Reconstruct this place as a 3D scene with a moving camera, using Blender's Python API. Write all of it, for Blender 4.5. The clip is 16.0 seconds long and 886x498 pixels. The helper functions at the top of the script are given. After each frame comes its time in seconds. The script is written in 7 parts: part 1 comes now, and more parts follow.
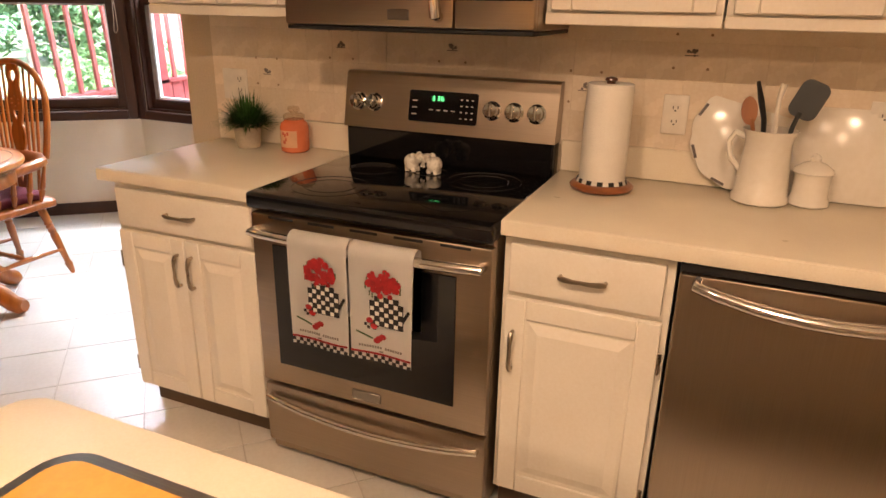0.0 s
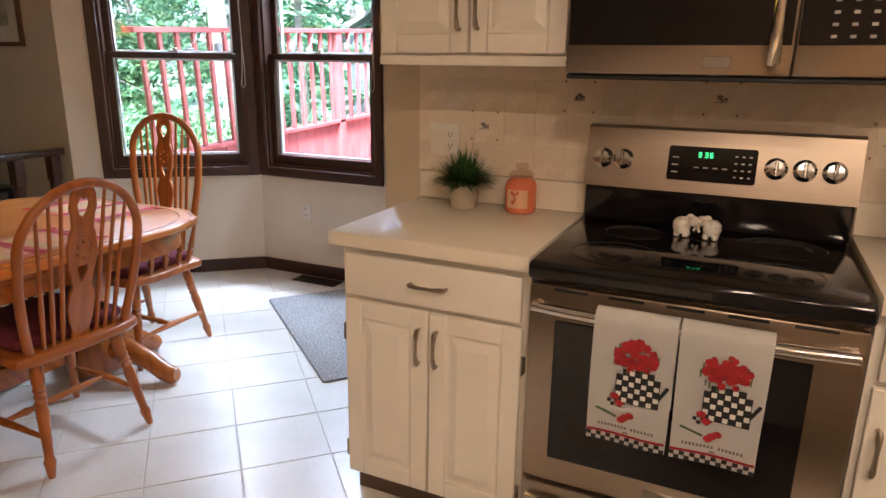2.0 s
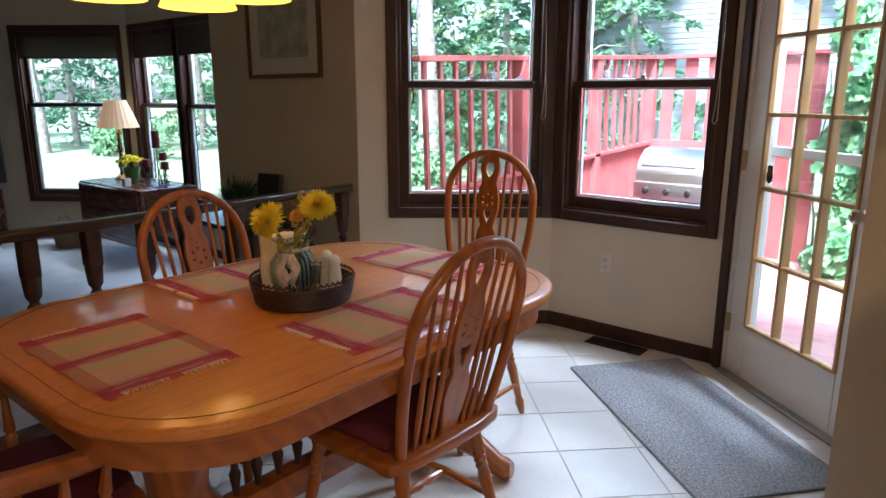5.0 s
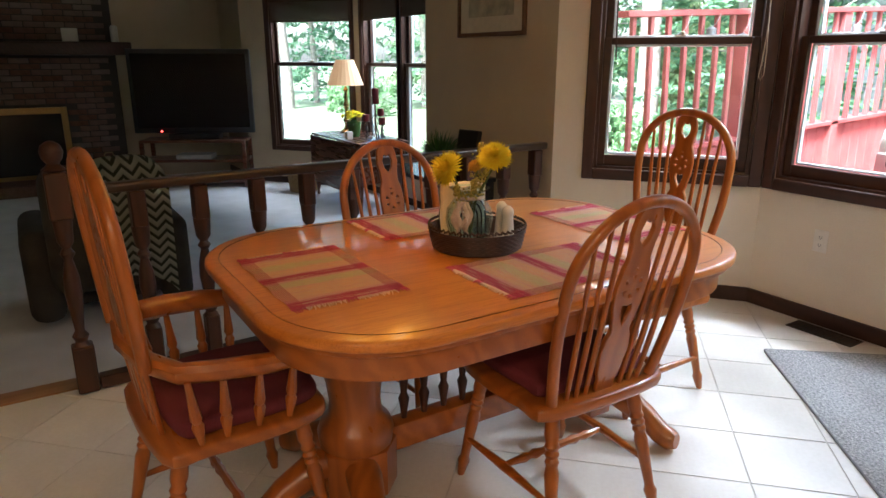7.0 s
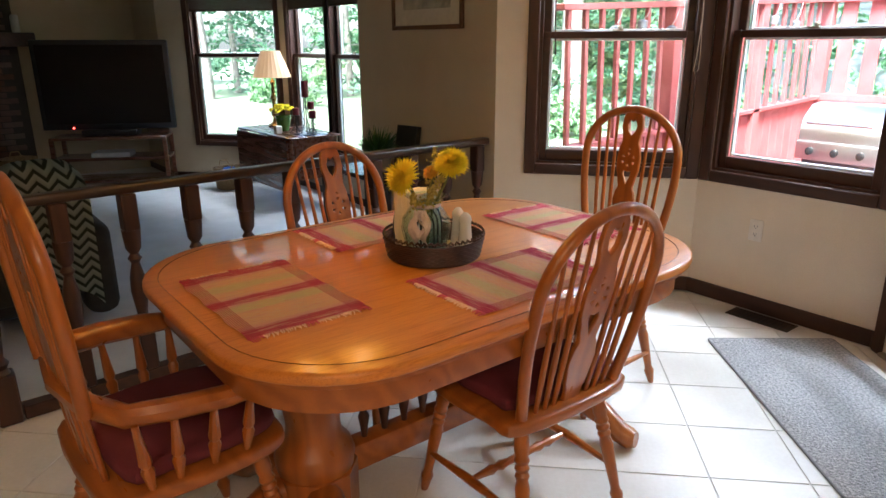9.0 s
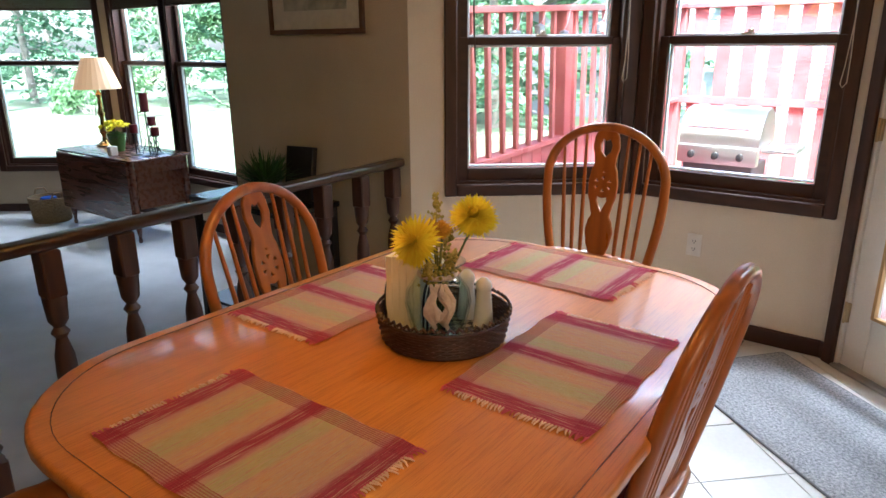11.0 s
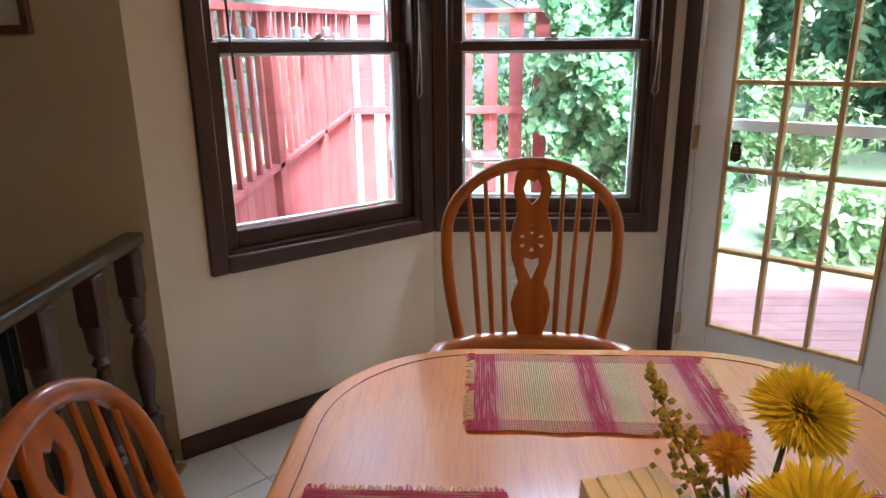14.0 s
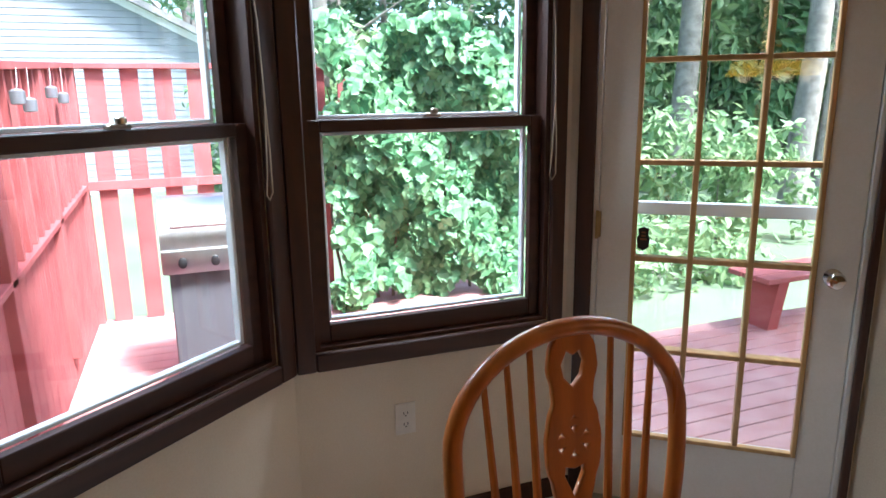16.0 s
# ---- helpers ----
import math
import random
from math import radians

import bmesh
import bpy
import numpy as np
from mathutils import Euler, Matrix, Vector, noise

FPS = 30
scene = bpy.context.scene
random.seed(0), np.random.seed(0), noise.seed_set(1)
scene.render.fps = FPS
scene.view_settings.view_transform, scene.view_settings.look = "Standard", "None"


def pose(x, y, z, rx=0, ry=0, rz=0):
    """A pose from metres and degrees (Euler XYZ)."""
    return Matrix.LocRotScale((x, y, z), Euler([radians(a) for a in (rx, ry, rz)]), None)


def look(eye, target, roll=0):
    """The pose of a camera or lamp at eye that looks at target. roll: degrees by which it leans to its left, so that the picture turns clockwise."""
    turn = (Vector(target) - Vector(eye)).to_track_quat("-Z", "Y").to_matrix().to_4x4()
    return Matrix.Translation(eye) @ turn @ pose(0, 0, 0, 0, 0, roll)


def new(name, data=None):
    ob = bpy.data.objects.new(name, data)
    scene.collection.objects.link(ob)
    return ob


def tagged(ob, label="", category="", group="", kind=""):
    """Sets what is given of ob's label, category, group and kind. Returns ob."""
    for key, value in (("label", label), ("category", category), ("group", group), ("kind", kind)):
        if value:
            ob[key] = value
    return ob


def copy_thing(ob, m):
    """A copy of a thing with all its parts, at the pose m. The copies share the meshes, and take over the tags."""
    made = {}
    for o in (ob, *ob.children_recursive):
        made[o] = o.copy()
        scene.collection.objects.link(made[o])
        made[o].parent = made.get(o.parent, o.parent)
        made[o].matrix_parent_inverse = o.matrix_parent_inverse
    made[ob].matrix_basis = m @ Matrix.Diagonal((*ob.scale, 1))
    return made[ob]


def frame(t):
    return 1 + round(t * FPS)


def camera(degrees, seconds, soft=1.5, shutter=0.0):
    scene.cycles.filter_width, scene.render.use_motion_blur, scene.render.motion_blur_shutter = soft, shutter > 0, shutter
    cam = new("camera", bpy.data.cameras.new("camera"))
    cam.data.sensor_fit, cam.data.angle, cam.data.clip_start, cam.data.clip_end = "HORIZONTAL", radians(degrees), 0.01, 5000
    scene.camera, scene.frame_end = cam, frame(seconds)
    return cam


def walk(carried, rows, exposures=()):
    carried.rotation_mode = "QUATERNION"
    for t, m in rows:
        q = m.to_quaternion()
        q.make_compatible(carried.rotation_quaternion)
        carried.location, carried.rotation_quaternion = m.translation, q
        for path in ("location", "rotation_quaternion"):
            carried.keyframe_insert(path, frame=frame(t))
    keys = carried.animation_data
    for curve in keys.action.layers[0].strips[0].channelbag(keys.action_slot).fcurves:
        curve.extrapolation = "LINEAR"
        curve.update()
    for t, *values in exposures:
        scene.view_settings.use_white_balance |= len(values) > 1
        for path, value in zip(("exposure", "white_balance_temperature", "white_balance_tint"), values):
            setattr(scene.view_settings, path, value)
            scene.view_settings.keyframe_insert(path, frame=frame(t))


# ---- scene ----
cam = camera(67.4, 16.0)
EXPOSURES = [
    (0.0, 3.4, 6400, 22), (1.0, 3.35, 5950, 19), (2.5, 2.88, 5400, 16), (3.5, 2.55, 5400, 15), (5.0, 2.5, 5350, 15), (7.5, 3.02, 5950, 14),
    (10.5, 3.05, 5700, 14), (12.5, 3.12, 5550, 14), (14.0, 2.65, 5550, 14), (16.0, 2.25, 5550, 14),
]
PATH = [
    (0, (1.242, -2.119, 1.421), (0.512, -0.386, 0.738), 1.1),
    (0.5, (1.042, -2.162, 1.394), (0.296, -0.423, 0.747), 1.2),
    (1, (0.845, -2.129, 1.383), (0.084, -0.396, 0.738), 0.9),
    (1.5, (0.667, -2.137, 1.396), (-0.119, -0.389, 0.826), 0.9),
    (2, (0.477, -2.188, 1.385), (-0.331, -0.439, 0.852), 0.8),
    (2.5, (0.286, -2.206, 1.383), (-0.533, -0.456, 0.865), 1.0),
    (3, (0.123, -2.149, 1.372), (-0.707, -0.403, 0.861), 0.9),
    (3.5, (-0.026, -2.069, 1.393), (-0.873, -0.321, 0.916), 0.7),
    (4, (-0.234, -2.048, 1.388), (-1.111, -0.311, 0.926), 0.5),
    (4.5, (-0.429, -2.058, 1.387), (-1.394, -0.368, 0.927), 0.2),
    (5, (-0.53, -2.056, 1.358), (-1.776, -0.557, 0.909), 0.1),
    (7.5, (-0.386, -2.015, 1.337), (-2.018, -1.006, 0.771), -0.1),
    (8, (-0.375, -2.037, 1.353), (-1.986, -0.998, 0.784), -0.1),
    (10.5, (-1.068, -1.995, 1.393), (-2.312, -0.548, 0.794), -0.3),
    (11, (-1.235, -1.975, 1.401), (-2.386, -0.448, 0.816), -0.3),
    (11.5, (-1.439, -1.944, 1.405), (-2.418, -0.301, 0.82), -0.2),
    (12, (-1.594, -1.843, 1.385), (-2.319, -0.074, 0.798), -0.4),
    (12.5, (-1.709, -1.747, 1.406), (-2.346, 0.057, 0.822), -0.4),
    (13, (-1.891, -1.682, 1.412), (-2.459, 0.145, 0.828), -0.5),
    (13.5, (-2.122, -1.595, 1.424), (-2.392, 0.299, 0.841), -0.5),
    (14, (-2.341, -1.439, 1.398), (-2.428, 0.477, 0.831), -0.6),
    (14.5, (-2.575, -1.307, 1.406), (-2.585, 0.623, 0.881), -1.0),
    (15, (-2.715, -1.12, 1.444), (-2.573, 0.807, 0.929), -0.8),
    (15.5, (-2.761, -0.857, 1.449), (-2.315, 1.032, 0.967), -0.9),
    (16, (-2.759, -0.656, 1.504), (-2.067, 1.167, 1.057), -0.8),
]
walk(cam, [(t, look(eye, target, roll)) for t, eye, target, roll in PATH], EXPOSURES)

# ---- world and light ----
world = bpy.data.worlds.new("world")
scene.world = world
world.use_nodes = True
_w = world.node_tree
_bg = _w.nodes["Background"]
_sky = _w.nodes.new("ShaderNodeTexSky")
_sky.sky_type = "NISHITA"
_sky.sun_disc = False
_sky.sun_elevation, _sky.sun_rotation = radians(58), radians(145)
_sky.air_density, _sky.dust_density = 1.0, 3.0
_w.links.new(_sky.outputs[0], _bg.inputs[0])
_bg.inputs[1].default_value = 0.15


def lamp(name, kind, m, energy, colour, size=0.1, shape="DISK", sizey=0.1, spot=None):
    d = bpy.data.lights.new(name, kind)
    d.energy, d.color = energy, colour
    if kind == "AREA":
        d.shape, d.size = shape, size
        if shape == "RECTANGLE":
            d.size_y = sizey
    elif kind == "POINT":
        d.shadow_soft_size = size
    o = new(name, d)
    o.matrix_world = m
    return o


_sun = bpy.data.lights.new("sun", "SUN")
_sun.energy, _sun.angle, _sun.color = 4.6, radians(14), (1.0, 0.96, 0.9)
new("sun", _sun).matrix_world = look((5, -7, 14), (0, 0, 0))
WARM = (1.0, 0.7, 0.42)
SKYC = (0.86, 0.95, 1.0)
CHAND, KITCHEN = 0.03, 2.7
BAYLEFT, BAYMID, BAYDOOR, LIVING = 9.5, 10.5, 12.5, 27.0

# ---- materials ----


class Nodes:
    """A small wrapper that adds and joins shader nodes."""

    def __init__(self, name):
        self.m = bpy.data.materials.new(name)
        self.m.use_nodes = True
        self.t = self.m.node_tree
        self.b = self.t.nodes["Principled BSDF"]

    def n(self, kind, **kw):
        x = self.t.nodes.new("ShaderNode" + kind)
        for k, v in kw.items():
            x.inputs[k.replace("_", " ")].default_value = v
        return x

    def l(self, a, b):
        self.t.links.new(a, b)

    def coords(self, scale=(1, 1, 1), rot=(0, 0, 0), kind="Object"):
        c, p = self.n("TexCoord"), self.n("Mapping")
        p.inputs["Scale"].default_value, p.inputs["Rotation"].default_value = scale, rot
        self.l(c.outputs[kind], p.inputs["Vector"])
        return p.outputs[0]

    def noise(self, vec, scale, detail=4.0, rough=0.55, dist=0.0):
        x = self.n("TexNoise", Scale=scale, Detail=detail, Roughness=rough, Distortion=dist)
        if vec is not None:
            self.l(vec, x.inputs["Vector"])
        return x.outputs["Fac"]

    def ramp(self, fac, stops):
        r = self.n("ValToRGB")
        e = r.color_ramp.elements
        while len(e) < len(stops):
            e.new(0.5)
        for el, (p, c) in zip(e, stops):
            el.position, el.color = p, (*c, 1)
        self.l(fac, r.inputs[0])
        return r.outputs[0]

    def mix(self, fac, a, b, mode="MIX"):
        x = self.n("MixRGB")
        x.blend_type = mode
        for s, v in ((0, fac), (1, a), (2, b)):
            if isinstance(v, (int, float)):
                x.inputs[s].default_value = v
            elif isinstance(v, tuple):
                x.inputs[s].default_value = (*v, 1)
            else:
                self.l(v, x.inputs[s])
        return x.outputs[0]

    def math(self, op, a, b=0.0):
        x = self.n("Math")
        x.operation = op
        for s, v in ((0, a), (1, b)):
            if isinstance(v, (int, float)):
                x.inputs[s].default_value = v
            else:
                self.l(v, x.inputs[s])
        return x.outputs[0]

    def bump(self, h, strength=0.3, dist=0.002):
        x = self.n("Bump", Strength=strength, Distance=dist)
        self.l(h, x.inputs["Height"])
        self.l(x.outputs[0], self.b.inputs["Normal"])

    def done(self, col=None, rough=0.5, metal=0.0, spec=0.5, coat=0.0):
        b = self.b.inputs
        if col is not None:
            if isinstance(col, tuple):
                b["Base Color"].default_value = (*col, 1)
            else:
                self.l(col, b["Base Color"])
        if isinstance(rough, (int, float)):
            b["Roughness"].default_value = rough
        else:
            self.l(rough, b["Roughness"])
        b["Metallic"].default_value, b["Specular IOR Level"].default_value, b["Coat Weight"].default_value = metal, spec, coat
        return self.m


def rough_of(k, vec, lo, hi, scale=9.0):
    f = k.noise(vec, scale, 3)
    return k.math("ADD", k.math("MULTIPLY", f, hi - lo), lo)


def surf(name, a, b, scale=6.0, fine=90.0, rough=0.6, bump=0.15, metal=0.0, spec=0.5, spread=(0.3, 0.7), dist=0.001, rnd=0.0, coat=0.0):
    """Two tones over two scales of noise, with a fine bump."""
    k = Nodes(name)
    v = k.coords()
    f = k.noise(v, scale, 5)
    g = k.noise(v, fine, 3)
    c = k.ramp(f, [(spread[0], a), (spread[1], b)])
    c = k.mix(0.12, c, k.ramp(g, [(0.3, (0.25, 0.25, 0.25)), (0.7, (0.8, 0.8, 0.8))]), "OVERLAY")
    if rnd:
        o = k.n("ObjectInfo")
        c = k.mix(k.math("MULTIPLY", o.outputs["Random"], rnd), c, (0.35, 0.33, 0.3))
    if bump:
        k.bump(g, bump, dist)
    return k.done(c, rough_of(k, v, max(rough - 0.07, 0.02), min(rough + 0.09, 1.0)), metal, spec, coat)


def wood(name, dark, light, axis="x", ring=11.0, rough=0.28, coat=0.25, grain=1.0):
    """Straight-grained wood with cathedral figure; axis: the way the grain runs."""
    k = Nodes(name)
    s = {"x": (0.35, 3.0, 3.0), "y": (3.0, 0.35, 3.0), "z": (3.0, 3.0, 0.35)}[axis]
    v = k.coords(s)
    warp = k.noise(v, 1.6, 3, 0.5)
    w = k.n("TexWave", Scale=ring * 0.28, Distortion=7.0, Detail=3.0)
    w.inputs["Detail Scale"].default_value = 1.2
    w.bands_direction = "DIAGONAL"
    k.l(v, w.inputs["Vector"])
    pores = k.noise(k.coords(tuple(q * 12 for q in s)), 7.0, 3, 0.6)
    f = k.math("ADD", k.math("MULTIPLY", w.outputs["Fac"], 0.5), k.math("MULTIPLY", warp, 0.5))
    c = k.ramp(f, [(0.18, dark), (0.75, light)])
    c = k.mix(0.35 * grain, c, k.ramp(pores, [(0.35, dark), (0.6, light)]), "MULTIPLY")
    c = k.mix(0.3, c, light)
    k.bump(k.math("ADD", pores, k.math("MULTIPLY", w.outputs["Fac"], 0.35)), 0.2 * grain, 0.0006)
    k.b.inputs["Coat Roughness"].default_value = 0.16
    return k.done(c, rough_of(k, v, rough - 0.06, rough + 0.12), 0, 0.5, coat)


def steel(name, c=(0.41, 0.335, 0.26), rough=0.3, axis=0):
    k = Nodes(name)
    s = [2.0, 2.0, 2.0]
    s[axis] = 0.02
    f = k.noise(k.coords(tuple(q * 60 for q in s)), 4.0, 3)
    col = k.ramp(f, [(0.3, tuple(q * 0.9 for q in c)), (0.7, c)])
    k.bump(f, 0.05, 0.0004)
    k.b.inputs["Anisotropic"].default_value = 0.5
    return k.done(col, rough_of(k, k.coords(), rough - 0.06, rough + 0.08, 3.0), 1.0)


def glass(name, tint=(0.97, 0.99, 0.98), rough=0.0):
    """A thin pane: mostly clear, with a mirror-like gloss at a slant."""
    m = bpy.data.materials.new(name)
    m.use_nodes = True
    t = m.node_tree
    t.nodes.clear()
    out, mix, tr, gl, fr = (t.nodes.new("ShaderNode" + q) for q in ("OutputMaterial", "MixShader", "BsdfTransparent", "BsdfGlossy", "LayerWeight"))
    tr.inputs[0].default_value = (*tint, 1)
    gl.inputs["Roughness"].default_value = rough
    fr.inputs[0].default_value = 0.5
    pw, ad = t.nodes.new("ShaderNodeMath"), t.nodes.new("ShaderNodeMath")
    pw.operation, ad.operation = "POWER", "MULTIPLY_ADD"
    pw.inputs[1].default_value, ad.inputs[1].default_value, ad.inputs[2].default_value = 5.0, 0.9, 0.04
    t.links.new(fr.outputs["Facing"], pw.inputs[0])
    t.links.new(pw.outputs[0], ad.inputs[0])
    t.links.new(ad.outputs[0], mix.inputs[0])
    t.links.new(tr.outputs[0], mix.inputs[1])
    t.links.new(gl.outputs[0], mix.inputs[2])
    t.links.new(mix.outputs[0], out.inputs[0])
    return m


def glow(name, c, s, base=(0.9, 0.8, 0.6)):
    k = Nodes(name)
    k.b.inputs["Emission Color"].default_value, k.b.inputs["Emission Strength"].default_value = (*c, 1), s
    return k.done(base, 0.4)


def plain(name, c, rough=0.5, metal=0.0, spec=0.5):
    k = Nodes(name)
    v = k.coords()
    f = k.noise(v, 25.0, 4)
    return k.done(k.ramp(f, [(0.3, tuple(q * 0.88 for q in c)), (0.7, c)]), rough_of(k, v, max(rough - 0.05, 0.02), min(rough + 0.06, 1)), metal, spec)




def table_oak(name):
    """Plain-sawn oak veneer: fine pores, thin growth lines and a slow change of tone, grain along y."""
    k = Nodes(name)
    v = k.coords((1.0, 0.09, 1.0))
    warp = k.noise(k.coords((1.0, 0.35, 1.0)), 3.2, 2, 0.45)
    w = k.n("TexWave", Scale=5.5, Distortion=11.0, Detail=3.0)
    w.inputs["Detail Scale"].default_value = 1.4
    w.bands_direction = "X"
    k.l(v, w.inputs["Vector"])
    pores = k.noise(k.coords((1.0, 0.035, 1.0)), 330.0, 3, 0.65)
    slow = k.noise(k.coords((1.0, 0.2, 1.0)), 5.0, 3, 0.5)
    c = k.ramp(slow, [(0.3, (0.52, 0.172, 0.016)), (0.7, (0.64, 0.232, 0.025))])
    line = k.ramp(w.outputs["Fac"], [(0.0, (0.62, 0.5, 0.4)), (0.22, (0.95, 0.93, 0.9)), (1.0, (1.0, 1.0, 1.0))])
    c = k.mix(k.math("MULTIPLY", warp, 0.45), c, line, "MULTIPLY")
    c = k.mix(0.45, c, k.ramp(pores, [(0.36, (0.55, 0.42, 0.3)), (0.52, (1.0, 1.0, 1.0))]), "MULTIPLY")
    k.bump(pores, 0.12, 0.0004)
    k.b.inputs["Coat Roughness"].default_value = 0.13
    return k.done(c, rough_of(k, v, 0.34, 0.46), 0, 0.4, 0.6)


OAK = wood("honey_oak", (0.26, 0.072, 0.009), (0.47, 0.158, 0.022), "z", grain=1.4)
OAKX = wood("honey_oak_rail", (0.26, 0.072, 0.009), (0.47, 0.158, 0.022), "x", grain=1.4)
OAKTOP = table_oak("honey_oak_top")
DARKWOOD = wood("dark_stained_pine", (0.032, 0.011, 0.005), (0.072, 0.024, 0.011), "z", rough=0.45, coat=0.0)
DARKX = wood("dark_stained_rail", (0.03, 0.011, 0.005), (0.066, 0.023, 0.011), "x", rough=0.45, coat=0.0)
MAHOG = wood("mahogany", (0.06, 0.018, 0.008), (0.13, 0.04, 0.017), "x", rough=0.25, coat=0.4)
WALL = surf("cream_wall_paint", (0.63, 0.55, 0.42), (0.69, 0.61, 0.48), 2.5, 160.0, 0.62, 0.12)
# the cream wall paint again, its shade put into a darker tan
WALL_SHADE = surf("shaded_cream_wall_paint", (0.46, 0.37, 0.25), (0.52, 0.43, 0.30), 2.5, 160.0, 0.62, 0.12)
# for the unseen south wall, made dark so that less light bounces back
WALLD = surf("bounce_cutting_wall_brown", (0.24, 0.17, 0.11), (0.29, 0.21, 0.14), 2.5, 160.0, 0.62, 0.12)
CEIL = surf("white_ceiling_texture", (0.72, 0.69, 0.62), (0.8, 0.77, 0.7), 3.0, 70.0, 0.9, 0.5, dist=0.004)
CAB = surf("white_cabinet_paint", (0.74, 0.68, 0.58), (0.8, 0.75, 0.65), 3.0, 120.0, 0.33, 0.06)
LAMIN = surf("cream_laminate", (0.73, 0.65, 0.52), (0.79, 0.72, 0.58), 5.0, 240.0, 0.3, 0.04)
TILE = surf("cream_floor_tile", (0.63, 0.6, 0.54), (0.72, 0.69, 0.63), 4.0, 60.0, 0.3, 0.1, rnd=0.12)
GROUT = surf("brown_grey_grout", (0.54, 0.505, 0.45), (0.62, 0.585, 0.525), 20.0, 200.0, 0.9, 0.4)
WTILE = surf("cream_wall_tile", (0.68, 0.58, 0.45), (0.73, 0.63, 0.5), 6.0, 90.0, 0.25, 0.05, rnd=0.04)
WGROUT = surf("cream_wall_grout", (0.67, 0.57, 0.44), (0.72, 0.62, 0.49), 20.0, 200.0, 0.9, 0.3)
STEEL = steel("brushed_steel")
STEELV = steel("brushed_steel_upright", axis=2)
CHROME = plain("polished_chrome", (0.75, 0.72, 0.68), 0.12, 1.0)
NICKEL = plain("antique_nickel", (0.42, 0.36, 0.28), 0.28, 1.0)
BLACKG = plain("black_ceramic_glass", (0.006, 0.006, 0.007), 0.06)
BLACK = plain("black_plastic", (0.012, 0.012, 0.013), 0.4)
WHITEP = plain("white_plastic", (0.74, 0.7, 0.62), 0.4)
WHITEC = surf("white_glazed_ceramic", (0.74, 0.7, 0.62), (0.8, 0.76, 0.68), 8.0, 60.0, 0.15, 0.02)
DOORW = surf("white_door_paint", (0.72, 0.68, 0.6), (0.78, 0.74, 0.66), 3.0, 120.0, 0.35, 0.05)
BEAD = wood("yellow_pine_bead", (0.42, 0.24, 0.08), (0.6, 0.38, 0.15), "z", rough=0.4, coat=0.1)
VINYL = surf("white_vinyl", (0.72, 0.74, 0.76), (0.78, 0.8, 0.82), 4.0, 80.0, 0.4, 0.03)
PANE = glass("window_pane")

# ---- building helpers ----


def bx(bm, lo, hi, bev=0.0, m=None, seg=1):
    """A box between two corners, bevelled."""
    vs = [bm.verts.new((x, y, z)) for x in (lo[0], hi[0]) for y in (lo[1], hi[1]) for z in (lo[2], hi[2])]
    fs = [bm.faces.new([vs[i] for i in q]) for q in ((0, 1, 3, 2), (4, 6, 7, 5), (0, 4, 5, 1), (2, 3, 7, 6), (0, 2, 6, 4), (1, 5, 7, 3))]
    if bev > 0:
        es = list({e for f in fs for e in f.edges})
        r = bmesh.ops.bevel(bm, geom=es, offset=bev, segments=seg, affect="EDGES", profile=0.5)
        vs = list({v for f in r["faces"] for v in f.verts} | {v for v in vs if v.is_valid})
    if m is not None:
        bmesh.ops.transform(bm, matrix=m, verts=[v for v in vs if v.is_valid])
    return bm


def ringface(bm, a, b):
    n = len(a)
    for i in range(n):
        bm.faces.new((a[i], a[(i + 1) % n], b[(i + 1) % n], b[i]))


def lathe(bm, prof, seg=20, m=None, cap=True):
    """Turns a profile of (radius, height) round the upright axis."""
    m = m or Matrix()
    rings = []
    for r, z in prof:
        r = max(r, 0.0004)
        rings.append([bm.verts.new(m @ Vector((r * math.cos(2 * math.pi * i / seg), r * math.sin(2 * math.pi * i / seg), z))) for i in range(seg)])
    for a, b in zip(rings, rings[1:]):
        ringface(bm, a, b)
    if cap:
        bm.faces.new(rings[0][::-1])
        bm.faces.new(rings[-1])
    return bm


def tube(bm, pts, rad, seg=8, closed=False, flat=1.0):
    """A round bar along points; rad: one radius or one a point."""
    pts = [Vector(p) for p in pts]
    n = len(pts)
    rad = [rad] * n if isinstance(rad, (int, float)) else rad
    rings, up = [], None
    for i, p in enumerate(pts):
        a, b = pts[(i - 1) % n] if closed or i else p, pts[(i + 1) % n] if closed or i < n - 1 else p
        d = (b - a).normalized()
        if up is None:
            up = d.orthogonal().normalized()
        up = (up - d * up.dot(d)).normalized()
        side = d.cross(up)
        rings.append([bm.verts.new(p + rad[i] * (up * math.cos(2 * math.pi * k / seg) + flat * side * math.sin(2 * math.pi * k / seg))) for k in range(seg)])
    for a, b in zip(rings, rings[1:]):
        ringface(bm, a, b)
    if closed:
        ringface(bm, rings[-1], rings[0])
    else:
        bm.faces.new(rings[0][::-1])
        bm.faces.new(rings[-1])
    return bm


